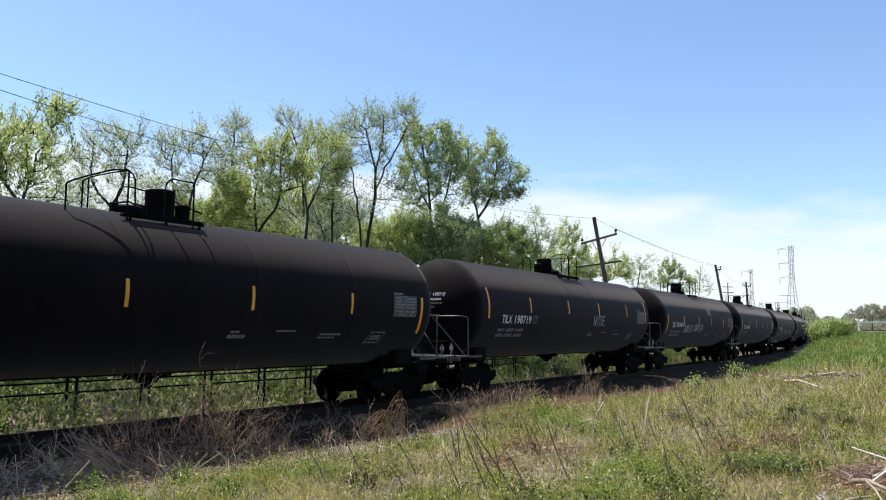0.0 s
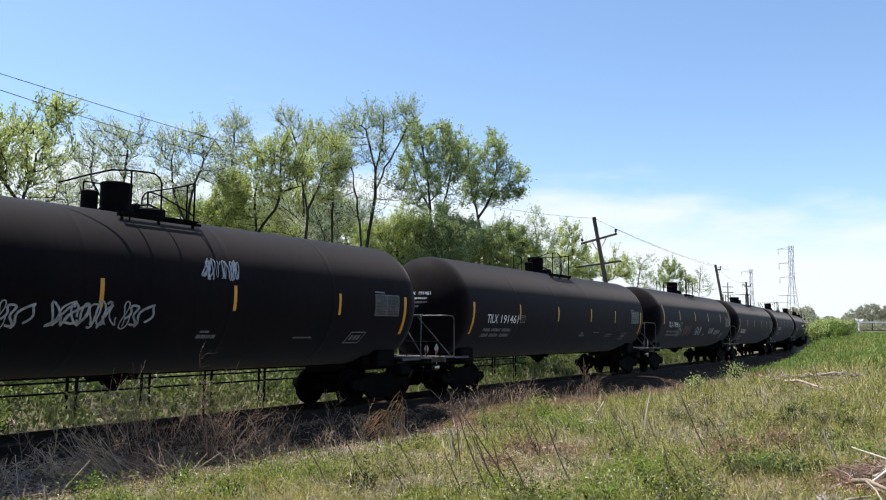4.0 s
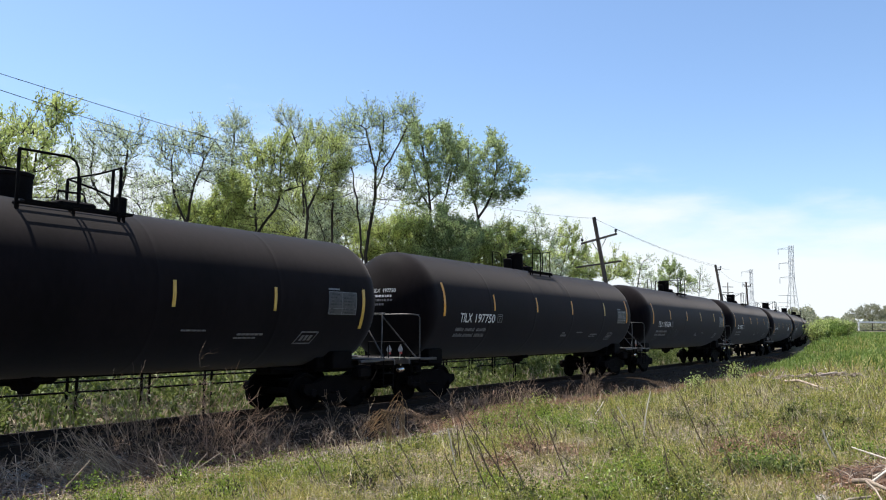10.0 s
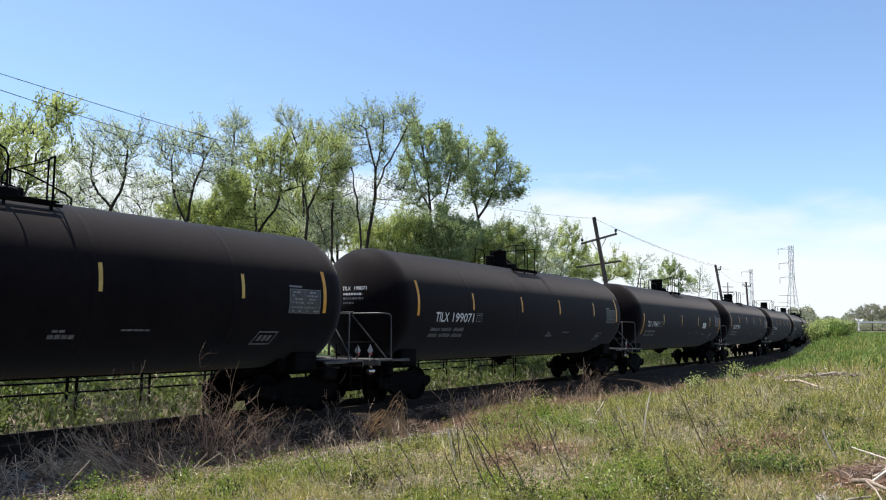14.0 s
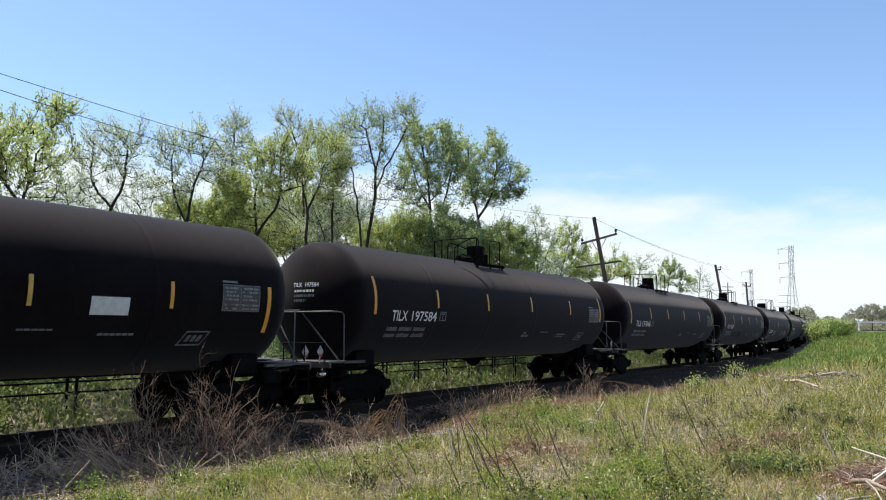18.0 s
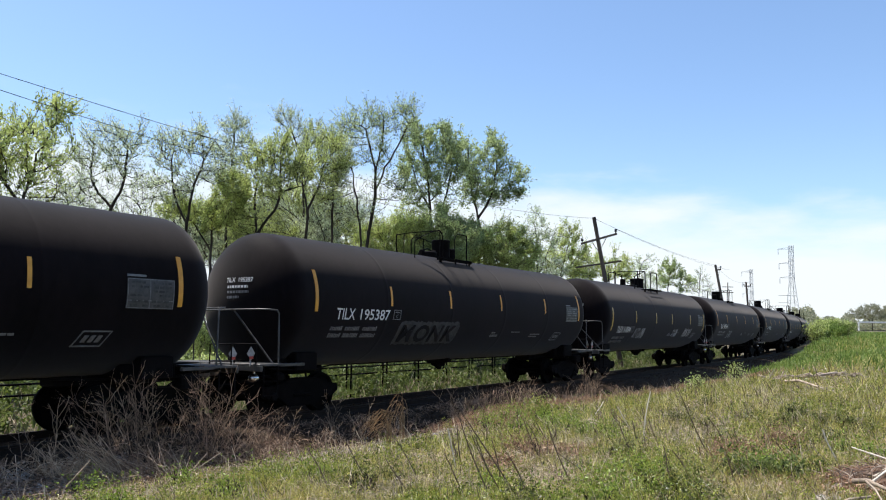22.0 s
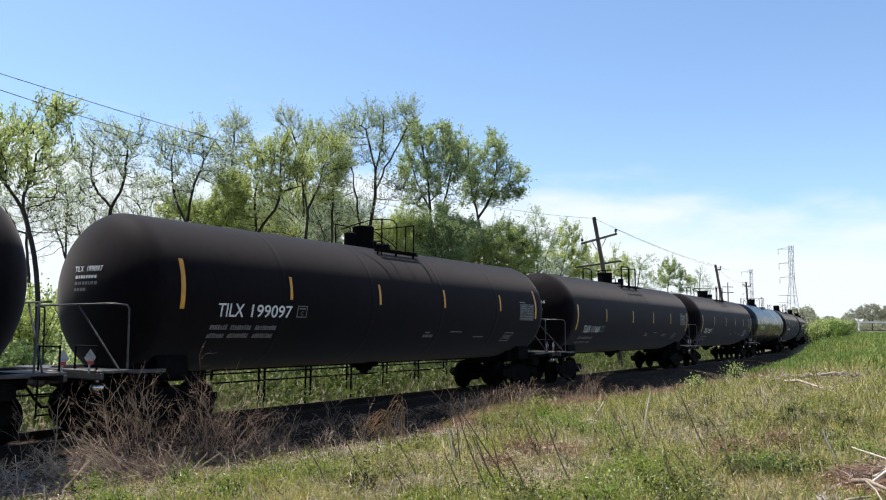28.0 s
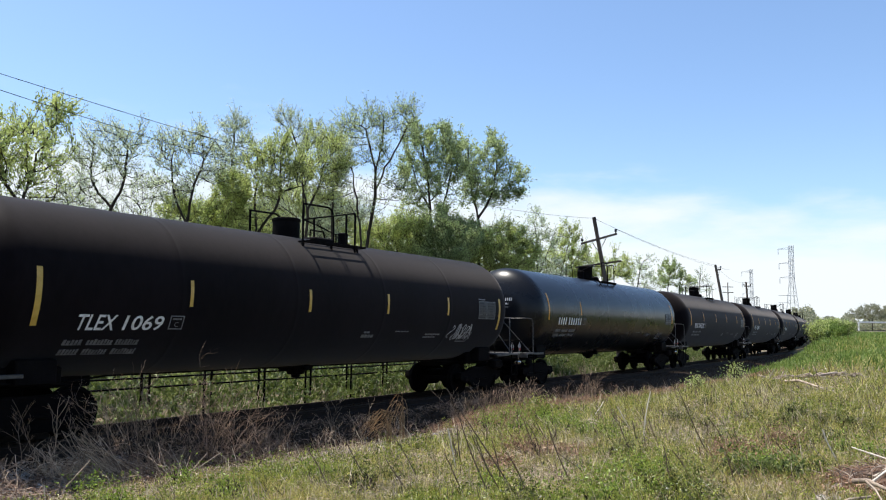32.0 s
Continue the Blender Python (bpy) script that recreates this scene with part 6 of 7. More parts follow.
    x2, y2 = np.concatenate([g.normal(4.75, 0.3, 700), g.normal(2.0, 0.3, 500), g.normal(0.9, 0.2, 400), g.normal(5.6, 0.55, 2500)]), np.concatenate([g.normal(12.0, 0.3, 700), g.normal(13.2, 0.3, 500), g.normal(11.7, 0.4, 400), g.normal(10.1, 0.35, 2500)])
    v2, q2 = leaf_quads(g, np.stack([x2, y2, ground_z(x2, y2) + g.uniform(0, 0.12, 4100)], 1), np.stack([g.normal(0, 1, 4100), g.normal(0, 1, 4100), g.uniform(0, 0.5, 4100)], 1), 0.13, 0.02, 0.3)
    tagged(new("russet_litter", quick_mesh("russet_litter", np.concatenate([v, v2]), np.concatenate([q, q2 + len(v)]), RUSSET)), "reddish-brown dead stems along the ballast", "dead grass", kind="stuff")
    # dead twigs and leaves caught on the ballast slope
    x, y, s, l = scatter(g, 16000, -4, 13, 1.5, 3.6)
    top = np.maximum(np.interp(l, [1.3, 1.75, 3.3, 3.6], [-0.36, -0.39, -0.78, -0.9]), ground_z(x, y))
    keep = swell(x, y, 0.7, 2.0) + 0.6 * swell(x, y, 0.25, 1.0) > g.uniform(-0.5, 0.9, len(x))
    x, y, top = x[keep], y[keep], top[keep]
    v, q = leaf_quads(g, np.stack([x, y, top + g.uniform(0.01, 0.1, len(x))], 1), np.stack([g.normal(0, 1, len(x)), g.normal(0, 1, len(x)), g.uniform(0, 0.7, len(x))], 1), 0.2, 0.012, 0.2)
    tagged(new("twig_litter", quick_mesh("twig_litter", np.concatenate([v, v3]), np.concatenate([q, q3 + len(v)]), BROWN)), "brown dead twigs lying on the ballast slope", "twigs", kind="stuff")
    # thin dead stems standing in the meadow
    for mat, seed_n, label in ((STALK, 5200, "thin dark dead stems standing in the meadow"), (STRAW, 7000, "thin pale dead stems standing in the meadow")):
        x, y, d, s, l = spots(seed_n, 6.0, 42)
        n = len(x)
        tall = g.uniform(0.15, 0.55, n) * np.interp(d, [6, 12, 42], [0.7, 1, 1.2])
        c = np.stack([x, y, ground_z(x, y) + tall * 0.45], 1)
        v, q = leaf_quads(g, c, np.stack([g.normal(-0.25, 0.3, n), g.normal(0, 0.3, n), np.ones(n)], 1), tall, np.maximum(0.007, d * 0.0007), 0.12)
        tagged(new("dead_stems", quick_mesh("dead_stems", v, q, mat)), label, "stems", kind="stuff")
    # leafy clumps that stand out of the grass
    x, y, d, s, l = spots(5200, 7.4, 45)
    keep = 0.8 * swell(x, y, 2.1, 6.0) + 0.4 * swell(x, y, 0.7, 2.0) > 0.05
    x, y, d = x[keep], y[keep], d[keep]
    n, per = len(x), 34
    tall = g.uniform(0.1, 0.4, n)
    c = np.stack([x[:, None] + g.normal(0, 0.09, (n, per)), y[:, None] + g.normal(0, 0.09, (n, per)), ground_z(x, y)[:, None] + g.uniform(0.03, 1, (n, per)) * tall[:, None]], -1).reshape(-1, 3)
    v, q = leaf_quads(g, c, np.tile([0.0, 0.0, 0.7], (n * per, 1)), 0.043, 0.018, 0.6)
    tagged(new("weed_clumps", quick_mesh("weed_clumps", v, q, WEED)), "leafy weed clumps standing out of the grass", "weeds", kind="stuff")
    # lush clumps at their own places
    for x, y, dark in LUSH:
        shrub(x, y, 0.5, g.uniform(0.16, 0.3), int(1000 + x * 37 + y * 11), (CLOVER, DARKWEED, RUSSET)[dark], 520, 0.045, ("bright green leafy weed clump in the meadow", "dark leafy weed clump in the meadow", "reddish-brown dead weed clump in the meadow")[dark])
    # tall green growth on the far slope of the meadow
    x, y, s, l = scatter(g, 110000, 24, 120, 3.0, 46)
    keep = g.uniform(0, 1, len(x)) < np.interp(s + 0.6 * l, [34, 52], [0.0, 1.0]) * (0.65 + 0.5 * swell(x, y, 3.1, 0.4))
    x, y, s, l = x[keep], y[keep], s[keep], l[keep]
    z = ground_z(x, y)
    v, q = leaf_quads(g, np.stack([x, y, z + g.uniform(0.05, 0.45, len(x))], 1), np.tile([0, 0, 1.0], (len(x), 1)), 0.4, 0.06, 0.35)
    tagged(new("tall_grass", quick_mesh("tall_grass", v, q, SLOPE)), "tall fresh green grass on the slope", "grass", kind="stuff")


def fallen_stems(x, y, high, dx, dy, spread, n, seed, mat, r=0.006):
    """Dead stems that lean together at one place, high over the ground, and come down dx, dy away from it."""
    rng = random.Random(seed)
    b, z0 = Build(), gz(x, y)
    for k in range(n):
        ax, ay = rng.gauss(0, 0.16), rng.gauss(0, 0.12)
        f = rng.uniform(0.55, 1.1)
        ex, ey = (dx + rng.gauss(0, spread)) * f, (dy + rng.gauss(0, spread * 0.6)) * f
        top = high * rng.uniform(0.25, 1.1)
        low = gz(x + ex, y + ey) - z0 + rng.uniform(0.0, 0.06)
        bow = rng.uniform(-0.05, 0.12)
        pts = []
        for i in range(6):
            t = i / 5
            pts.append((ax + (ex - ax) * t, ay + (ey - ay) * t, top + (low - top) * t + bow * math.sin(3.14 * t) + rng.uniform(-0.012, 0.012)))
        rr = r * rng.uniform(0.55, 1.25)
        b.tube(pts, rr, 4, rr * 0.5, cap=False)
        if rng.random() < 0.5:
            q, d = Vector(pts[3]), Vector(pts[4]) - Vector(pts[3])
            b.tube([q, q + d * 0.7 + Vector((rng.uniform(-0.05, 0.05), 0, 0.05)), q + d * 1.3 + Vector((rng.uniform(-0.1, 0.1), 0, 0.08))], rr * 0.6, 3, rr * 0.3, cap=False)
    ob = new("dry_brush", b.mesh("dry_brush", mat, 0))
    ob.matrix_basis = pose(x, y, z0 - 0.02)
    tagged(ob, "leaning heap of bleached dead stems", "brush")


def drooping_tuft(x, y, h, reach, n, seed, label):
    """Dry grass that rises close together and droops over to one side."""
    rng = random.Random(seed)
    b = Build()
    for k in range(n):
        hh, rc = h * rng.uniform(0.6, 1.05), reach * rng.uniform(0.5, 1.3)
        o, w = rng.gauss(0, 0.05), rng.gauss(0, 0.08)
        pts = [(o + rc * (max(0.0, i / 7 - 0.35) / 0.65) ** 1.6, w * i / 7, hh * math.sin(min(1.0, i / 7 / 0.72) * 1.571) - hh * 0.42 * (max(0.0, i / 7 - 0.72) / 0.28) ** 1.5) for i in range(8)]
        b.tube(pts, 0.005, 4, 0.0035, cap=False)
        for j in (5, 6, 7):
            q = Vector(pts[j])
            b.tube([q, q + Vector((rng.uniform(-0.07, 0.02), rng.uniform(-0.03, 0.03), -rng.uniform(0.02, 0.09)))], 0.0045, 3, 0.002, cap=False)
    ob = new("grass_tuft", b.mesh("grass_tuft", GOLD, 0))
    ob.matrix_basis = pose(x, y, gz(x, y) - 0.03)
    tagged(ob, label, "grass")


STALKS = [(0.62, 9.66, 1.04, -0.38, 0), (0.84, 9.69, 0.79, -0.46, 0), (0.37, 9.69, 0.57, -0.35, 0), (1.14, 9.68, 0.59, -0.34, 0), (1.74, 13.48, 0.52, -0.25, 0),
          (2.08, 10.9, 0.34, -0.42, 0), (3.07, 12.41, 0.6, -0.19, 0), (3.91, 13.76, 0.51, -0.21, 0), (4.37, 12.45, 1.14, -0.58, 0), (3.12, 10.36, 0.36, -0.15, 0),
          (5.13, 13.45, 0.42, -0.06, 0), (4.92, 13.52, 0.37, -0.09, 0), (6.58, 16.28, 0.4, -0.16, 0), (3.69, 14.14, 0.97, 0.16, 1), (4.05, 16.41, 0.46, -0.31, 1), (3.66, 18.43, 0.40, 0.19, 1), (-0.3, 11.06, 0.58, -0.35, 0), (0.78, 17.21, 1.03, -1.03, 0), (0.95, 9.8, 1.35, -0.85, 0),
          (1.75, 10.4, 0.8, -0.3, 0), (-0.9, 10.6, 0.7, -0.45, 0)]


def single_stalk(x, y, h, dx, pale, seed):
    rng = random.Random(seed)
    pts = [Vector((dx * t + 0.03 * math.sin(3 * t + seed), rng.uniform(-0.02, 0.02), h * t)) for t in (0, 0.25, 0.5, 0.75, 1.0)]
    b = Build().tube(pts, 0.013 if pale else 0.0115, 5, 0.01 if pale else 0.006)
    for k in range(rng.choice((1, 2, 3))):
        j = rng.choice((2, 3))
        q = pts[j]
        sd = rng.choice((-1, 1))
        b.tube([q, q + Vector((sd * h * 0.05, 0, h * 0.08)), q + Vector((sd * h * 0.08, 0, h * 0.17))], 0.004, 4, 0.003)
    ob = new("dead_stalk", b.mesh("dead_stalk", BLEACHED if pale else STALK, 0))
    ob.matrix_basis = pose(x, y, gz(x, y) - 0.02)
    tagged(ob, "bleached leaning dead stalk in the grass" if pale else "thin dark leaning dead stalk in the grass", "stalk")


def dry_growth():
    rng = random.Random(63)
    # the leafless bushes beside the rails: foot, height, stems, spread, lean
    bushes = [(-5.05, 13.05, 1.4, 8, 0.42, -0.4, BROWN), (-4.95, 12.95, 1.2, 7, 0.4, -0.22, STALK), (-5.12, 13.08, 1.8, 1, 0.04, -0.05, PALE), (-4.82, 13.2, 1.05, 5, 0.5, 0.12, TWIG),
              (-5.18, 12.9, 1.05, 5, 0.55, -0.5, TWIG), (-4.22, 13.8, 1.25, 7, 0.42, -0.18, BROWN), (-4.1, 13.88, 1.05, 6, 0.5, 0.12, STALK), (-4.0, 13.98, 1.6, 4, 0.12, 0.08, BROWN), (-3.95, 13.9, 1.1, 5, 0.35, 0.05, BROWN),
              (-4.35, 13.68, 1.65, 2, 0.12, 0.02, STALK), (-4.5, 13.5, 0.8, 4, 0.6, 0.1, BROWN), (-3.5, 14.5, 0.85, 4, 0.3, 0.1, STALK), (-3.2, 14.85, 0.75, 3, 0.3, 0.1, STALK),
              (-6.3, 11.85, 1.0, 2, 0.25, 0.05, STALK), (-6.05, 12.2, 0.95, 2, 0.3, 0.1, TWIG), (-5.6, 12.75, 0.85, 4, 0.5, -0.2, BROWN), (-3.75, 14.2, 0.95, 4, 0.4, 0.05, BROWN)]
    for i, (x, y, h, n, spread, lean, mat) in enumerate(bushes):
        twiggy_bush(x, y, h * 1.32, n, spread, lean, 500 + i, mat, "feathery pale dead weed beside the rails" if mat is PALE else "tall leafless brown brush beside the rails")
    for i in range(13):
        p = on_line(-0.6 + i * 0.36 + rng.uniform(-0.15, 0.15), rng.uniform(2.3, 2.8))
        twiggy_bush(p.x, p.y, rng.uniform(0.25, 0.6), 5, 0.9, rng.uniform(-0.5, 0.3), 850 + i, (BROWN, STALK, TWIG, BROWN)[i % 4], "low brown tangle of dead stems", 0.006)
    # where they lean, how high, where they come down, spread, how many
    heaps = [(-5.89, 12.4, 0.62, 0.6, -0.1, 0.22, 18, TWIG), (-5.78, 12.5, 0.55, 0.73, 0.05, 0.25, 16, PALE), (-5.7, 12.5, 0.55, -0.15, -0.5, 0.22, 12, TWIG),
             (-6.0, 12.3, 0.45, -0.2, -0.4, 0.25, 12, STALK), (-6.2, 12.0, 0.5, 0.35, -0.25, 0.3, 16, TWIG), (-6.1, 11.9, 0.4, 0.3, 0.1, 0.3, 14, PALE), (-6.35, 11.6, 0.4, 0.1, -0.3, 0.3, 14, TWIG), (-5.7, 12.1, 0.3, -0.4, -0.2, 0.3, 14, PALE), (-5.34, 12.7, 0.4, 0.5, 0.1, 0.3, 16, BROWN), (-4.8, 13.05, 0.42, 0.45, -0.1, 0.3, 18, BROWN),
             (-4.4, 13.5, 0.38, -0.4, -0.4, 0.3, 14, TWIG), (-5.12, 12.85, 0.42, -0.3, -0.35, 0.3, 14, BROWN), (-4.1, 13.75, 0.35, 0.3, 0.0, 0.3, 12, STALK), (-5.0, 12.95, 0.5, 0.65, -0.3, 0.12, 5, PALE)]
    for i, (x, y, high, dx, dy, spread, n, mat) in enumerate(heaps):
        fallen_stems(x, y, high, dx, dy, spread, int(n * 1.5), 560 + i, mat)
    for pts in ([(-5.63, 11.54, 0.01), (-5.44, 11.60, 0.27), (-5.25, 11.66, 0.54)], [(-4.3, 12.92, 0.01), (-4.11, 12.98, 0.19), (-3.92, 13.04, 0.39)], [(-4.43, 12.87, 0.01), (-4.66, 12.93, 0.06), (-4.89, 12.99, 0.12)], [(-5.26, 12.32, 0.01), (-5.04, 12.38, 0.08), (-4.82, 12.44, 0.16)], [(-5.85, 12.77, 0.01), (-5.52, 12.83, 0.03), (-5.18, 12.89, 0.04)]):
        log(pts, 0.011, "dead_branch", "long bleached stem lying across the brush", PALE, 0.006)
    for i, (x, y, dx, dy, dz) in enumerate(((-4.25, 13.05, -0.45, 0.3, 0.42), (-4.3, 13.1, 0.5, 0.35, 0.4), (-5.35, 12.7, -0.25, 0.25, 0.15), (-6.0, 12.1, 0.35, 0.4, 0.42), (-3.6, 13.8, -0.55, -0.1, 0.12), (-4.9, 12.75, -0.5, 0.1, 0.2))):
        log([(x, y, 0.02), (x + dx * 0.5, y + dy * 0.5, dz * 0.55), (x + dx, y + dy, dz)], 0.011, "dead_branch", "bleached dead branch caught in the brush", DRIFT, 0.006)
    for i in range(20):
        p = on_line(2.9 + i * 0.24, rng.uniform(2.0, 3.2))
        brush(p.x, p.y, rng.uniform(0.35, 0.85), 0.45, 900 + i, (TWIG, PALE, BROWN)[i % 3], rng.choice((3, 5, 7)), 0.0052, label="thin grey dead stalks on the ballast slope")
    # golden drooping tufts
    drooping_tuft(-1.01, 15.42, 0.78, -0.5, 26, 601, "golden drooping dry grass tuft")
    drooping_tuft(-0.77, 16.03, 1.15, -0.32, 11, 602, "russet upright dry grass tuft with drooping tips")
    for i in range(9):
        p = on_line(9.4 + i * 0.9, rng.uniform(2.5, 3.3))
        brush(p.x, p.y, rng.uniform(0.7, 1.15), 0.5, 610 + i, TWIG if i < 4 else STALK, 14, 0.006, (-0.25 if i < 3 else 0, 0), "dead weed stalks beside the ballast")
    for i in range(46):
        s = 10.6 + i * 0.56
        p = on_line(s, rng.uniform(2.6, 4.2) + float(np.interp(s, [16, 24], [0, 1.2])))
        brush(p.x, p.y, rng.uniform(0.5, 1.2) * float(np.interp(s, [15, 24], [1, 0.42])), 0.5, 950 + i, (STALK, BROWN, TWIG)[i % 3], 16, 0.0075, (0, 0), "brown dead weeds along the track", twigs=6)
    for i in range(7):
        p = on_line(8.9 + i * 0.45, rng.uniform(4.1, 5.4))
        shrub(p.x, p.y, 0.55, rng.uniform(0.16, 0.32), 1000 + i, WEED, 420, 0.06, "leafy green weed clump beside the ballast")
    p = on_line(17.0, 3.3)
    brush(p.x, p.y, 1.75, 0.18, 650, STALK, 9, 0.009, (0, 0), "tall brown dead weed with seed heads", twigs=9)
    # single stalks that lean in the meadow: foot, height, lean, bleached or dark
    for i, (x, y, h, dx, pale) in enumerate(STALKS):
        single_stalk(x, y, h, dx, pale, 700 + i)
    for i in range(34):
        single_stalk(rng.uniform(-1.8, 6.4), rng.uniform(9.8, 17.0), rng.uniform(0.3, 0.7), rng.uniform(-0.35, 0.0), i % 17 == 0, 740 + i)
    # reddish-brown dead tussocks
    for i, (x, y, h, wide) in enumerate(((4.72, 12.25, 0.4, 1.3), (4.95, 12.5, 0.36, 1.2), (4.55, 12.4, 0.3, 1.4), (5.2, 12.35, 0.32, 1.4), (4.35, 10.95, 0.26, 1.6), (4.2, 10.6, 0.24, 1.8), (4.5, 11.2, 0.26, 1.6), (2.0, 12.9, 0.26, 1.6), (5.9, 10.75, 0.4, 1.3), (6.3, 10.8, 0.36, 1.4))):
        brush(x, y, h, wide, 780 + i, RUSSET, 90, 0.0042, (0, 0), "reddish-brown dead tussock in the meadow", "dead_tussock", 0.12, 2, "tussock")
    # green sprouts
    for x, y, h in ((9.0, 27.5, 0.55), (12.6, 33.0, 0.95), (4.55, 10.4, 0.35), (4.2, 10.9, 0.28)):
        shrub(x, y, 0.5, h, int(x * 100), LEAF_LIME if h > 0.5 else WEED_SHADED, 500, 0.07, "small green sprouting weed")


def log(pts, r, name, label, mat, r1=None):
    pts = [(a, b, gz(a, b) + c) for a, b, c in pts]
    ob = new(name, Build().tube(pts, r, 9, r1 or r * 0.6).mesh(name, mat, 60))
    return tagged(ob, label, "log")


def debris():
    rng = random.Random(9)
    log([(12.3, 27.6, 0.1), (11.9, 25.6, 0.2), (11.3, 23.3, 0.16), (11.0, 21.7, 0.1)], 0.05, "fallen_log", "bleached fallen log in the grass", DRIFT)
    log([(14.0, 28.6, 0.16), (14.8, 28.9, 0.24), (15.5, 29.3, 0.18)], 0.06, "fallen_log", "bleached fallen log in the grass", DRIFT)
    log([(12.8, 30.0, 0.1), (12.9, 29.95, 0.3), (12.95, 29.9, 0.45)], 0.03, "broken_branch", "pale broken branch sticking up", DRIFT, 0.015)
    for i in range(22):
        x, y = 12.4 + rng.uniform(0, 3.0), 29.3 + rng.uniform(-0.9, 0.8)
        log([(x, y, 0.12), (x + rng.uniform(-0.4, 0.5), y + rng.uniform(-0.3, 0.3), rng.uniform(0.15, 0.32)), (x + rng.uniform(-0.7, 0.8), y + rng.uniform(-0.5, 0.5), 0.12)], 0.034, "broken_branch", "pale broken branch on the ground", DRIFT, 0.012)
    # the heap of sticks and rubble close by, on a low mound of rotten litter
    bm = bmesh.new()
    bmesh.ops.create_icosphere(bm, subdivisions=4, radius=0.75)
    for v in bm.verts:
        v.co *= 1 + 0.22 * noise.noise(v.co * 3.1) + 0.1 * noise.noise(v.co * 11)
        v.co.z *= 0.34
    me = bpy.data.meshes.new("litter_mound")
    bm.to_mesh(me)
    bm.free()
    me.materials.append(ROT)
    mound = new("litter_mound", me)
    mound.matrix_basis = pose(6.05, 10.35, gz(6.05, 10.35) - 0.03)
    tagged(mound, "low brown mound of rotten litter under sticks", "litter")
    for i in range(110):
        a, k = rng.uniform(0, 6.283), rng.uniform(0.1, 0.8)
        x, y, up = 6.05 + k * math.cos(a), 10.35 + k * math.sin(a), 0.25 * math.sqrt(max(0.0, 1 - (k / 0.75) ** 2))
        b, n = rng.uniform(0, 6.283), rng.uniform(0.15, 0.45)
        log([(x, y, up), (x + n * 0.5 * math.cos(b), y + n * 0.5 * math.sin(b), up + 0.03), (x + n * math.cos(b), y + n * math.sin(b), up * 0.6)], rng.uniform(0.004, 0.011), "dead_branch", "dead branch on a heap of sticks", rng.choice((DRIFT, BROWN, STALK, RUSSET, RUSSET)), 0.003)
    for i in range(56):
        x, y = 5.75 + rng.uniform(-0.55, 0.75), 10.25 + rng.uniform(-0.45, 0.4)
        a = rng.uniform(0, 6.283)
        k = rng.uniform(0.2, 0.6)
        log([(x, y, 0.03), (x + k * 0.5 * math.cos(a), y + k * 0.5 * math.sin(a), rng.uniform(0.08, 0.26)), (x + k * math.cos(a), y + k * math.sin(a), rng.uniform(0.03, 0.26))], rng.uniform(0.006, 0.014), "dead_branch", "dead branch in a heap of sticks", rng.choice((DRIFT, BROWN, STALK, STALK)), 0.004)
    for pts, r in (([(5.07, 9.54, 0.2), (5.09, 9.27, 0.27), (5.11, 8.91, 0.24)], 0.035), ([(4.15, 8.39, 0.08), (4.44, 8.48, 0.17), (4.73, 8.57, 0.2)], 0.02), ([(4.95, 9.05, 0.3), (4.86, 8.7, 0.26), (4.76, 8.35, 0.15)], 0.014)):
        log(pts, r, "dead_branch", "thick bleached branch on the heap of sticks", DRIFT)
    for pts, r, mat in (([(4.6, 9.4, 0.03), (5.03, 9.9, 0.07), (5.85, 10.4, 0.1)], 0.017, DRIFT), ([(6.05, 11.2, 0.06), (5.8, 10.4, 0.14), (5.55, 9.7, 0.06)], 0.018, DRIFT), ([(5.8, 11.3, 0.05), (6.1, 11.2, 0.1), (6.4, 11.0, 0.08)], 0.03, DRIFT), ([(5.3, 10.5, 0.06), (5.1, 10.9, 0.12)], 0.012, DRIFT)):
        log(pts, r, "dead_branch", "bleached thick branch on the heap of sticks", mat)
    for pts in ([(5.35, 9.75, 0.12), (5.75, 9.95, 0.3), (6.2, 10.2, 0.42)], [(6.35, 10.1, 0.1), (6.0, 10.35, 0.34), (5.7, 10.75, 0.45)], [(5.6, 10.2, 0.1), (5.95, 10.1, 0.36), (6.4, 9.95, 0.3)]):
        log(pts, 0.016, "dead_branch", "long pale forked branch over the heap of sticks", BLEACHED, 0.008)
    for x, y, r in ((4.49, 9.19, 0.09), (4.71, 9.29, 0.07), (5.25, 10.3, 0.1), (5.4, 10.15, 0.06), (5.05, 10.1, 0.05), (1.95, 13.25, 0.07), (2.15, 13.45, 0.05)):
        bm = bmesh.new()
        bmesh.ops.create_icosphere(bm, subdivisions=2, radius=r)
        for v in bm.verts:
            v.co *= 1 + 0.5 * noise.noise(v.co * 9 + Vector((x, y, 0)))
            v.co.z *= 0.55
        me = bpy.data.meshes.new("rock")
        bm.to_mesh(me)
        bm.free()
        me.materials.append(ROCK)
        ob = new("rock", me)
        ob.matrix_basis = pose(x, y, gz(x, y) + r * 0.25)
        tagged(ob, "pale angular lump of rubble in the grass", "rock")


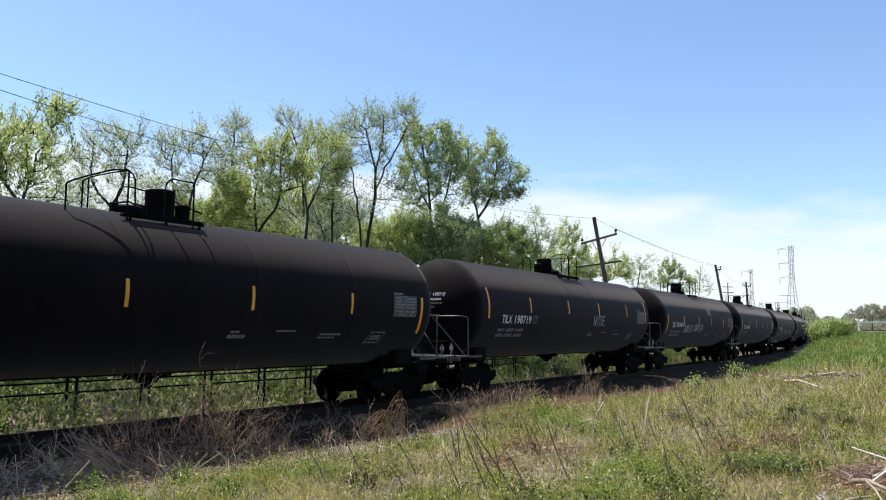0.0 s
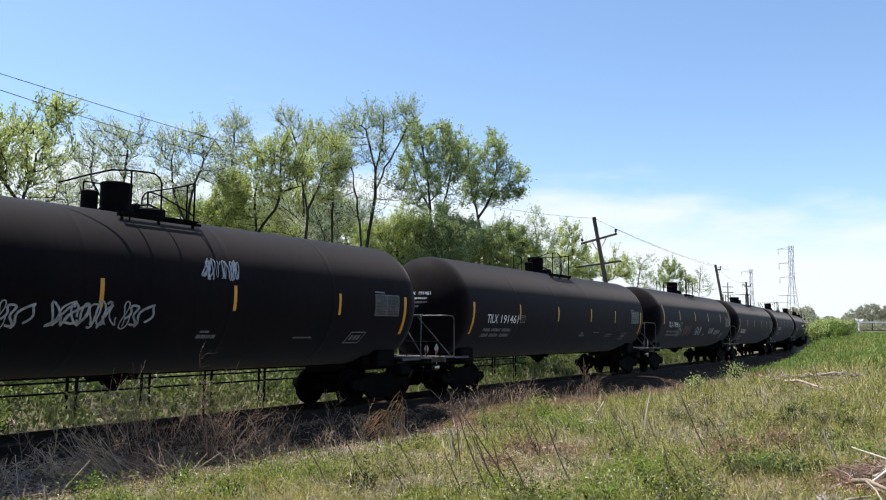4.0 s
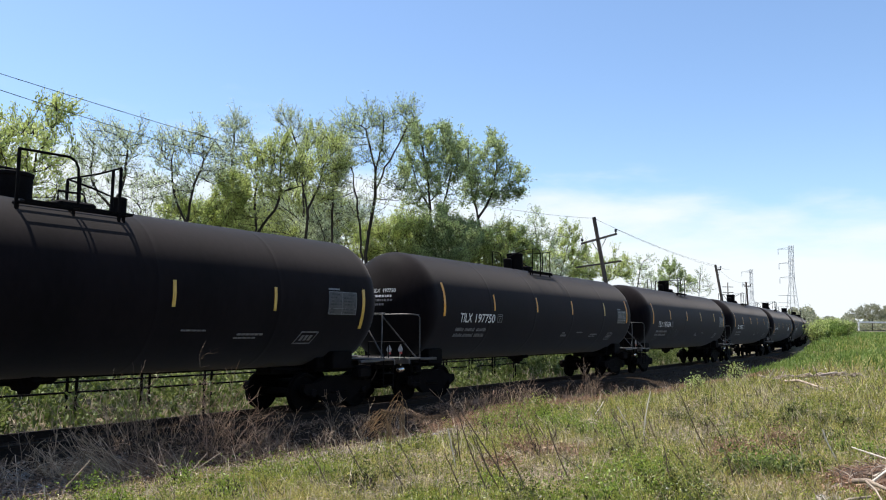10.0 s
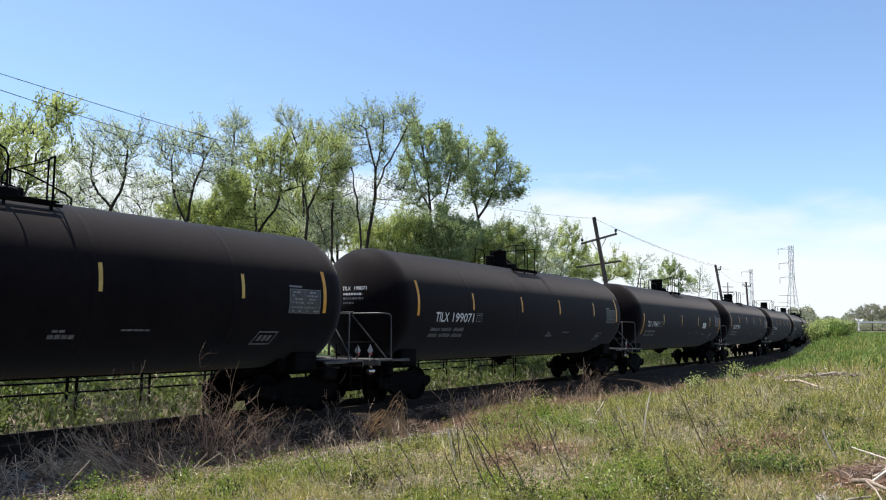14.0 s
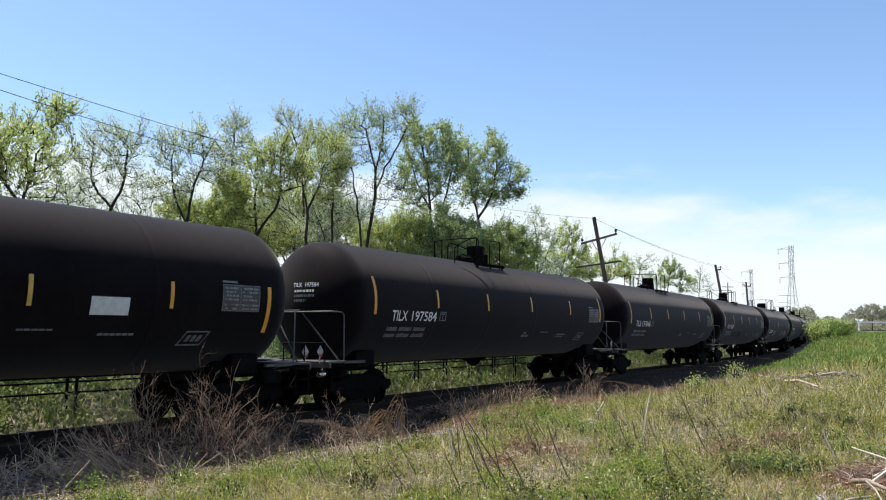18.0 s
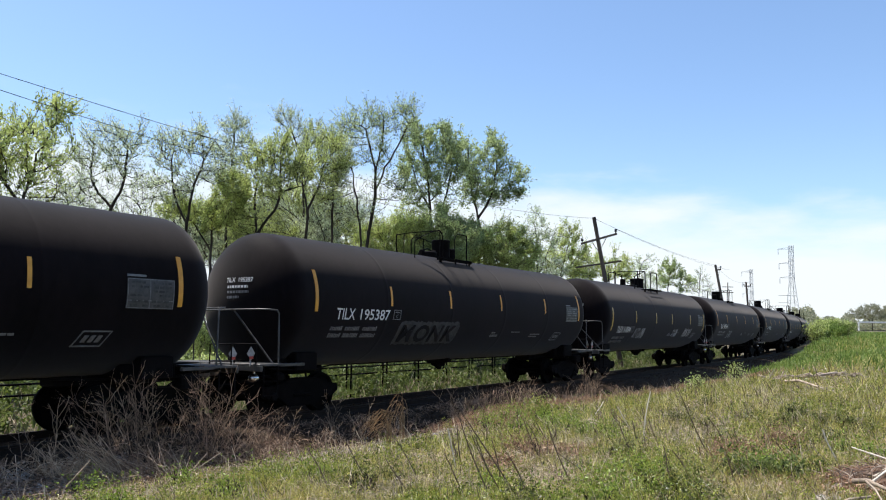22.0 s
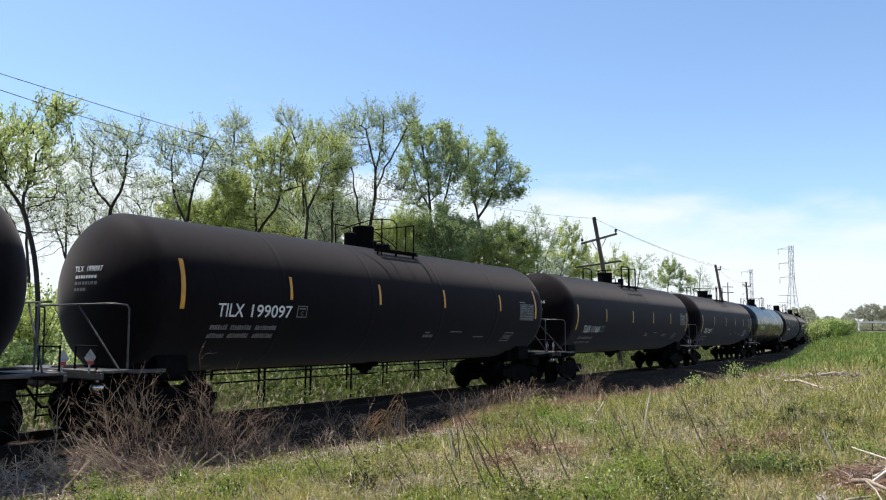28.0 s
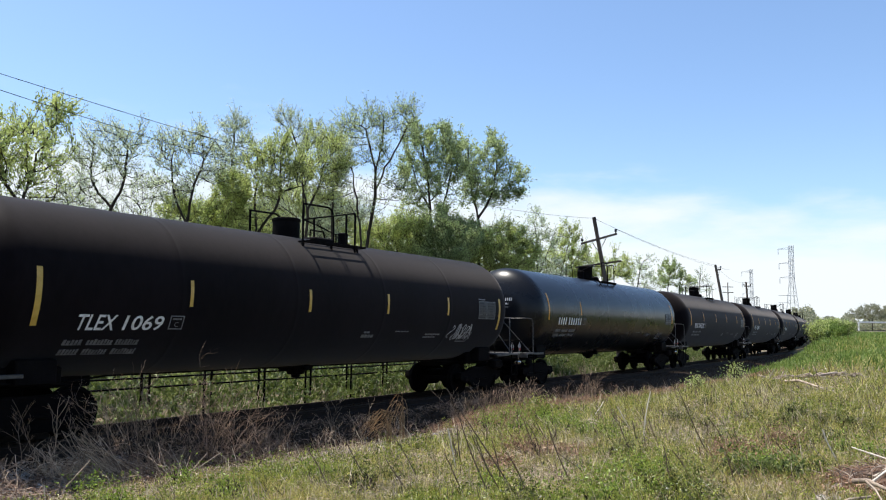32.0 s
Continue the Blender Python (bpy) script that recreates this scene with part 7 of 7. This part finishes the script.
# ---------------------------------------------------------------- poles, wires, fence, towers, road
def utility_pole(foot, top, arm_a, arm_b, second=True, label="leaning weathered wooden utility pole with tilted crossarm"):
    foot, top = Vector(foot), Vector(top)
    ob = base("utility_pole", label, "utility pole", Matrix.Translation(foot))
    axis = top - foot
    b = Build().tube([axis * -0.08, axis * 0.3, axis * 0.7, axis], 0.17, 10, 0.12)
    part("post", b, OLDWOOD, ob, "tapered weathered pole", 60)
    a, c = Vector(arm_a) - foot, Vector(arm_b) - foot

    def beam(p, q, r):
        u = (q - p).normalized()
        w = u.cross(Vector((0, 0, 1))).normalized() * r
        h = u.cross(w).normalized() * r * 1.25
        return [(p + w + h), (p - w + h), (p - w - h), (p + w - h), (q + w + h), (q - w + h), (q - w - h), (q + w - h)], [(0, 1, 2, 3), (7, 6, 5, 4), (0, 4, 5, 1), (1, 5, 6, 2), (2, 6, 7, 3), (3, 7, 4, 0)]

    off = Vector((0, -0.17, 0))
    part("crossarm", Build().add(*beam(a + off, c + off, 0.055)), OLDWOOD, ob, "tilted wooden crossarm", 0)
    hub = (a + c) / 2 - Vector((0, 0, 0.85))
    part("arm_brace", Build().tube([a.lerp(c, 0.72) + off, hub + off * 0.8], 0.022, 5), OLDWOOD, ob, "", 0)
    part("arm_brace", Build().tube([a.lerp(c, 0.28) + off, hub + off * 0.8], 0.022, 5), OLDWOOD, ob, "", 0)
    for p in (a.lerp(c, 0.03), a.lerp(c, 0.97)):
        part("insulator", Build().lathe([(0.0, 0.03), (0.1, 0.03), (0.1, 0.09), (0.15, 0.1), (0.17, 0.06), (0.2, 0.09), (0.25, 0.08), (0.28, 0.03)], 10, tuple(p + off + Vector((0, 0, 0.06)))), PORCELAIN, ob, "dark bell insulator")
    if second:
        p, q = a - Vector((0.3, 0, 1.5)), c + Vector((0.34, 0, -1.72))
        part("lower_arm", Build().add(*beam(p - off, q - off, 0.045)), OLDWOOD, ob, "lower wooden arm", 0)
    return ob


def wires():
    utility_pole((11.42, 48.5, gz(11.4, 48.5)), (9.7, 48.5, 9.07), (8.82, 48.4, 7.3), (11.16, 48.6, 8.0))
    utility_pole((30.38, 80.0, gz(30.4, 80)), (28.81, 80.0, 8.84), (28.75, 79.9, 8.25), (29.35, 80.1, 8.35), False)
    utility_pole((44.5, 110.0, gz(44.5, 110)), (44.0, 110.0, 9.0), (43.6, 110, 8.4), (44.6, 110, 8.4), False)
    p0 = on_line(-13, -5.2)
    utility_pole((p0.x, p0.y, gz(p0.x, p0.y)), (p0.x, p0.y, 9.2), (p0.x - 1.0, p0.y + 0.7, 8.6), (p0.x + 1.0, p0.y - 0.7, 8.6), False)
    spans = [((p0.x, p0.y, 9.2), (9.7, 48.5, 9.0), 1.42), ((p0.x + 0.9, p0.y - 0.65, 8.75), (8.9, 48.25, 7.65), 1.3), ((9.7, 48.5, 9.0), (28.81, 80, 8.8), 0.3), ((11.1, 48.45, 8.3), (30.3, 80, 8.3), 0.3), ((28.81, 80, 8.8), (44.0, 110, 9.0), 0.7)]
    for a, b, sag in spans:
        a, b = Vector(a), Vector(b)
        pts = [a.lerp(b, t / 24) - Vector((0, 0, sag * 4 * (t / 24) * (1 - t / 24))) for t in range(25)]
        tagged(new("overhead_wire", Build().tube(pts, 0.009, 5).mesh("overhead_wire", WIRE)), "thin dark overhead wire strung between poles", "wire", "overhead wires")


def low_fence():
    ob = base("rail_fence", "low dark metal rail fence among weeds", "fence")
    for k in range(15):
        s = -3.0 + k * 2.05
        for ds in (0.0, 0.24):
            p = on_line(s + ds, -4.3)
            z = gz(p.x, p.y)
            part("post", Build().box(p.x - 0.03, p.x + 0.03, p.y - 0.03, p.y + 0.03, z - 0.1, 0.66, 0.006), IRON, ob, "", 0)
    for z in (0.42, 0.16):
        part("rail", Build().tube([on_line(s, -4.27, z) for s in np.arange(-4, 28, 1.0)], 0.026, 6), IRON, ob)


def pylon(x, y, h, w0, label):
    """A slender lattice tower with arms to one side."""
    ob = base("transmission_tower", label, "tower", pose(x, y, gz(x, y) - 0.3))
    lv = [0, 0.1, 0.2, 0.3, 0.4, 0.5, 0.6, 0.7, 0.8, 0.9, 1.0]
    wd = [w0 * (1 - 0.72 * min(1, t / 0.62)) for t in lv]
    cs = ((-1, -1), (1, -1), (1, 1), (-1, 1))
    for sx, sy in cs:
        part("leg", Build().tube([(sx * w, sy * w, t * h) for t, w in zip(lv, wd)], 0.1, 4), GALV, ob, "", 0)
    for i in range(len(lv) - 1):
        b = Build()
        for k in range(4):
            a, c = cs[k], cs[(k + 1) % 4]
            p = (a[0] * wd[i], a[1] * wd[i], lv[i] * h)
            q = (c[0] * wd[i + 1], c[1] * wd[i + 1], lv[i + 1] * h)
            b.tube([p, q], 0.035, 4).tube([(c[0] * wd[i], c[1] * wd[i], lv[i] * h), (a[0] * wd[i + 1], a[1] * wd[i + 1], lv[i + 1] * h)], 0.035, 4)
        part("lattice", b, GALV, ob, "", 0)
    for z, r in ((0.955, 5.6), (0.79, 5.4), (0.63, 5.2)):
        w = w0 * 0.3
        part("arm", Build().tube([(w, 0, z * h), (-r, 0, z * h)], 0.1, 4).tube([(w, 0, (z + 0.03) * h), (-r, 0, z * h)], 0.07, 4), GALV, ob, "", 0)
        part("insulator_string", Build().tube([(-r, 0, z * h), (-r, 0, z * h - 2.6)], 0.12, 6), GALV, ob, "", 0)
    for z in (0.43, 0.35):
        part("arm", Build().tube([(w0 * 0.6, 0, z * h), (-6, 0, z * h)], 0.1, 4), GALV, ob, "", 0)


def far_things():
    pylon(152.0, 330.0, 38.6, 2.7, "grey lattice transmission tower with arms on one side")
    pylon(183.2, 450.0, 38.6, 2.4, "grey lattice transmission tower in the haze")
    for az in (20.6,):
        a = radians(az)
        x, y = 240 * math.sin(a), 240 * math.cos(a)
        ob = base("far_pole", "thin distant power pole with crossarms", "utility pole", pose(x, y, gz(x, y)))
        part("post", Build().tube([(0, 0, 0), (0, 0, 16.5)], 0.2, 6, 0.14), OLDWOOD, ob)
        for z in (15.2, 13.6):
            part("crossarm", Build().box(-1.6, 1.6, -0.08, 0.08, z - 0.1, z + 0.1), OLDWOOD, ob, "", 0)
    # raised road with its white barrier
    pts = [(77 + 6.5 * k, 141 - 2.2 * k) for k in range(26)]
    bar = base("road_barrier", "white roadside barrier on the raised road", "barrier")
    vv = []
    for x, y in pts:
        z = gz(x, y)
        vv.append((x, y, z))
        part("post", Build().box(x - 0.1, x + 0.1, y - 0.1, y + 0.1, z - 0.2, z + 1.65), WHITEPAINT, bar, "", 0)
    for a, b in zip(vv, vv[1:]):
        a, b = (a[0], a[1], a[2] + 0.55), (b[0], b[1], b[2] + 0.55)
        part("rail", Build().add([(a[0], a[1] - 0.15, a[2] + 0.85), (b[0], b[1] - 0.15, b[2] + 0.85), (b[0], b[1] - 0.15, b[2] + 1.15), (a[0], a[1] - 0.15, a[2] + 1.15), (a[0], a[1] - 0.08, a[2] + 0.85), (b[0], b[1] - 0.08, b[2] + 0.85), (b[0], b[1] - 0.08, b[2] + 1.15), (a[0], a[1] - 0.08, a[2] + 1.15)],
                                 [(0, 1, 2, 3), (7, 6, 5, 4), (3, 2, 6, 7), (0, 4, 5, 1), (0, 3, 7, 4), (1, 5, 6, 2)]), WHITEPAINT, bar, "", 0)
    road = Build()
    for i in range(len(vv) - 1):
        a, b = vv[i], vv[i + 1]
        road.add([(a[0], a[1] + 0.5, a[2] + 0.12), (b[0], b[1] + 0.5, b[2] + 0.12), (b[0] + 2, b[1] + 8, b[2] + 0.12), (a[0] + 2, a[1] + 8, a[2] + 0.12), (a[0], a[1] + 0.5, a[2] - 0.5), (b[0], b[1] + 0.5, b[2] - 0.5), (b[0] + 2, b[1] + 8, b[2] - 0.5), (a[0] + 2, a[1] + 8, a[2] - 0.5)],
                 [(0, 1, 2, 3), (0, 4, 5, 1), (2, 6, 7, 3)])
    tagged(new("road", road.mesh("road", ROADTAR, 0)), "raised asphalt road beyond the meadow", "road", kind="structure")
    # green bushes at the bend
    rng = random.Random(4)
    for i in range(14):
        a, d = radians(26.0 + i * 0.17 + rng.uniform(-0.1, 0.1)), rng.uniform(98, 128)
        shrub(d * math.sin(a), d * math.cos(a), 2.0, rng.uniform(1.5, 3.0) * (1.1 - 0.02 * i), 800 + i, rng.choice((WEED_SHADED, LEAF_LIME, SLOPE)), 1500, 0.17, "green bush beyond the bend of the track")
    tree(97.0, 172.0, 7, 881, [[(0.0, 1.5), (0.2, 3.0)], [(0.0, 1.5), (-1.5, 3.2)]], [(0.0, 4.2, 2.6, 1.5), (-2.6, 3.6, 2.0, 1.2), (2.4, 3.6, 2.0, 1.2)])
    # woods all round in the distance, and nearer behind the viewer
    g = np.random.default_rng(55)
    n = 76000
    a = np.concatenate([g.uniform(-math.pi, math.pi, n - 50000), g.uniform(0.38, 0.62, 50000)])
    back = np.abs(a) > 1.75
    d = np.where(back, g.uniform(34, 52, n), g.uniform(260, 420, n))
    x, y = d * np.sin(a), d * np.cos(a)
    crest = np.where(back, 8.5, 7.2) * (1 + 0.22 * np.sin(a * 61) + 0.16 * np.sin(a * 143 + 1) + 0.12 * np.sin(a * 311))
    z = ground_z(x, y) * 0 + g.uniform(0, 1, n) ** 0.8 * crest
    z = np.where(back, z, z + 0.5)
    size = np.where(back, 0.55, np.where(np.arange(n) < n - 50000, 1.7, 0.75))
    c = np.stack([x, y, z], 1)
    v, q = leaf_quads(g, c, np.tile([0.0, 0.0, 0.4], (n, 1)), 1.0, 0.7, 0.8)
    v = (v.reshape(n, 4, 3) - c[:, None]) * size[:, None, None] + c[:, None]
    # the haze over these woods is in the leaf colour
    tagged(new("far_woods", quick_mesh("far_woods", v.reshape(-1, 3), q, LEAF_HAZED)), "woods along the horizon, haze put into their green-grey leaves", "woods", kind="stuff")


wood_edge()
far_side_weeds()
meadow()
dry_growth()
debris()
wires()
low_fence()
far_things()

motions()
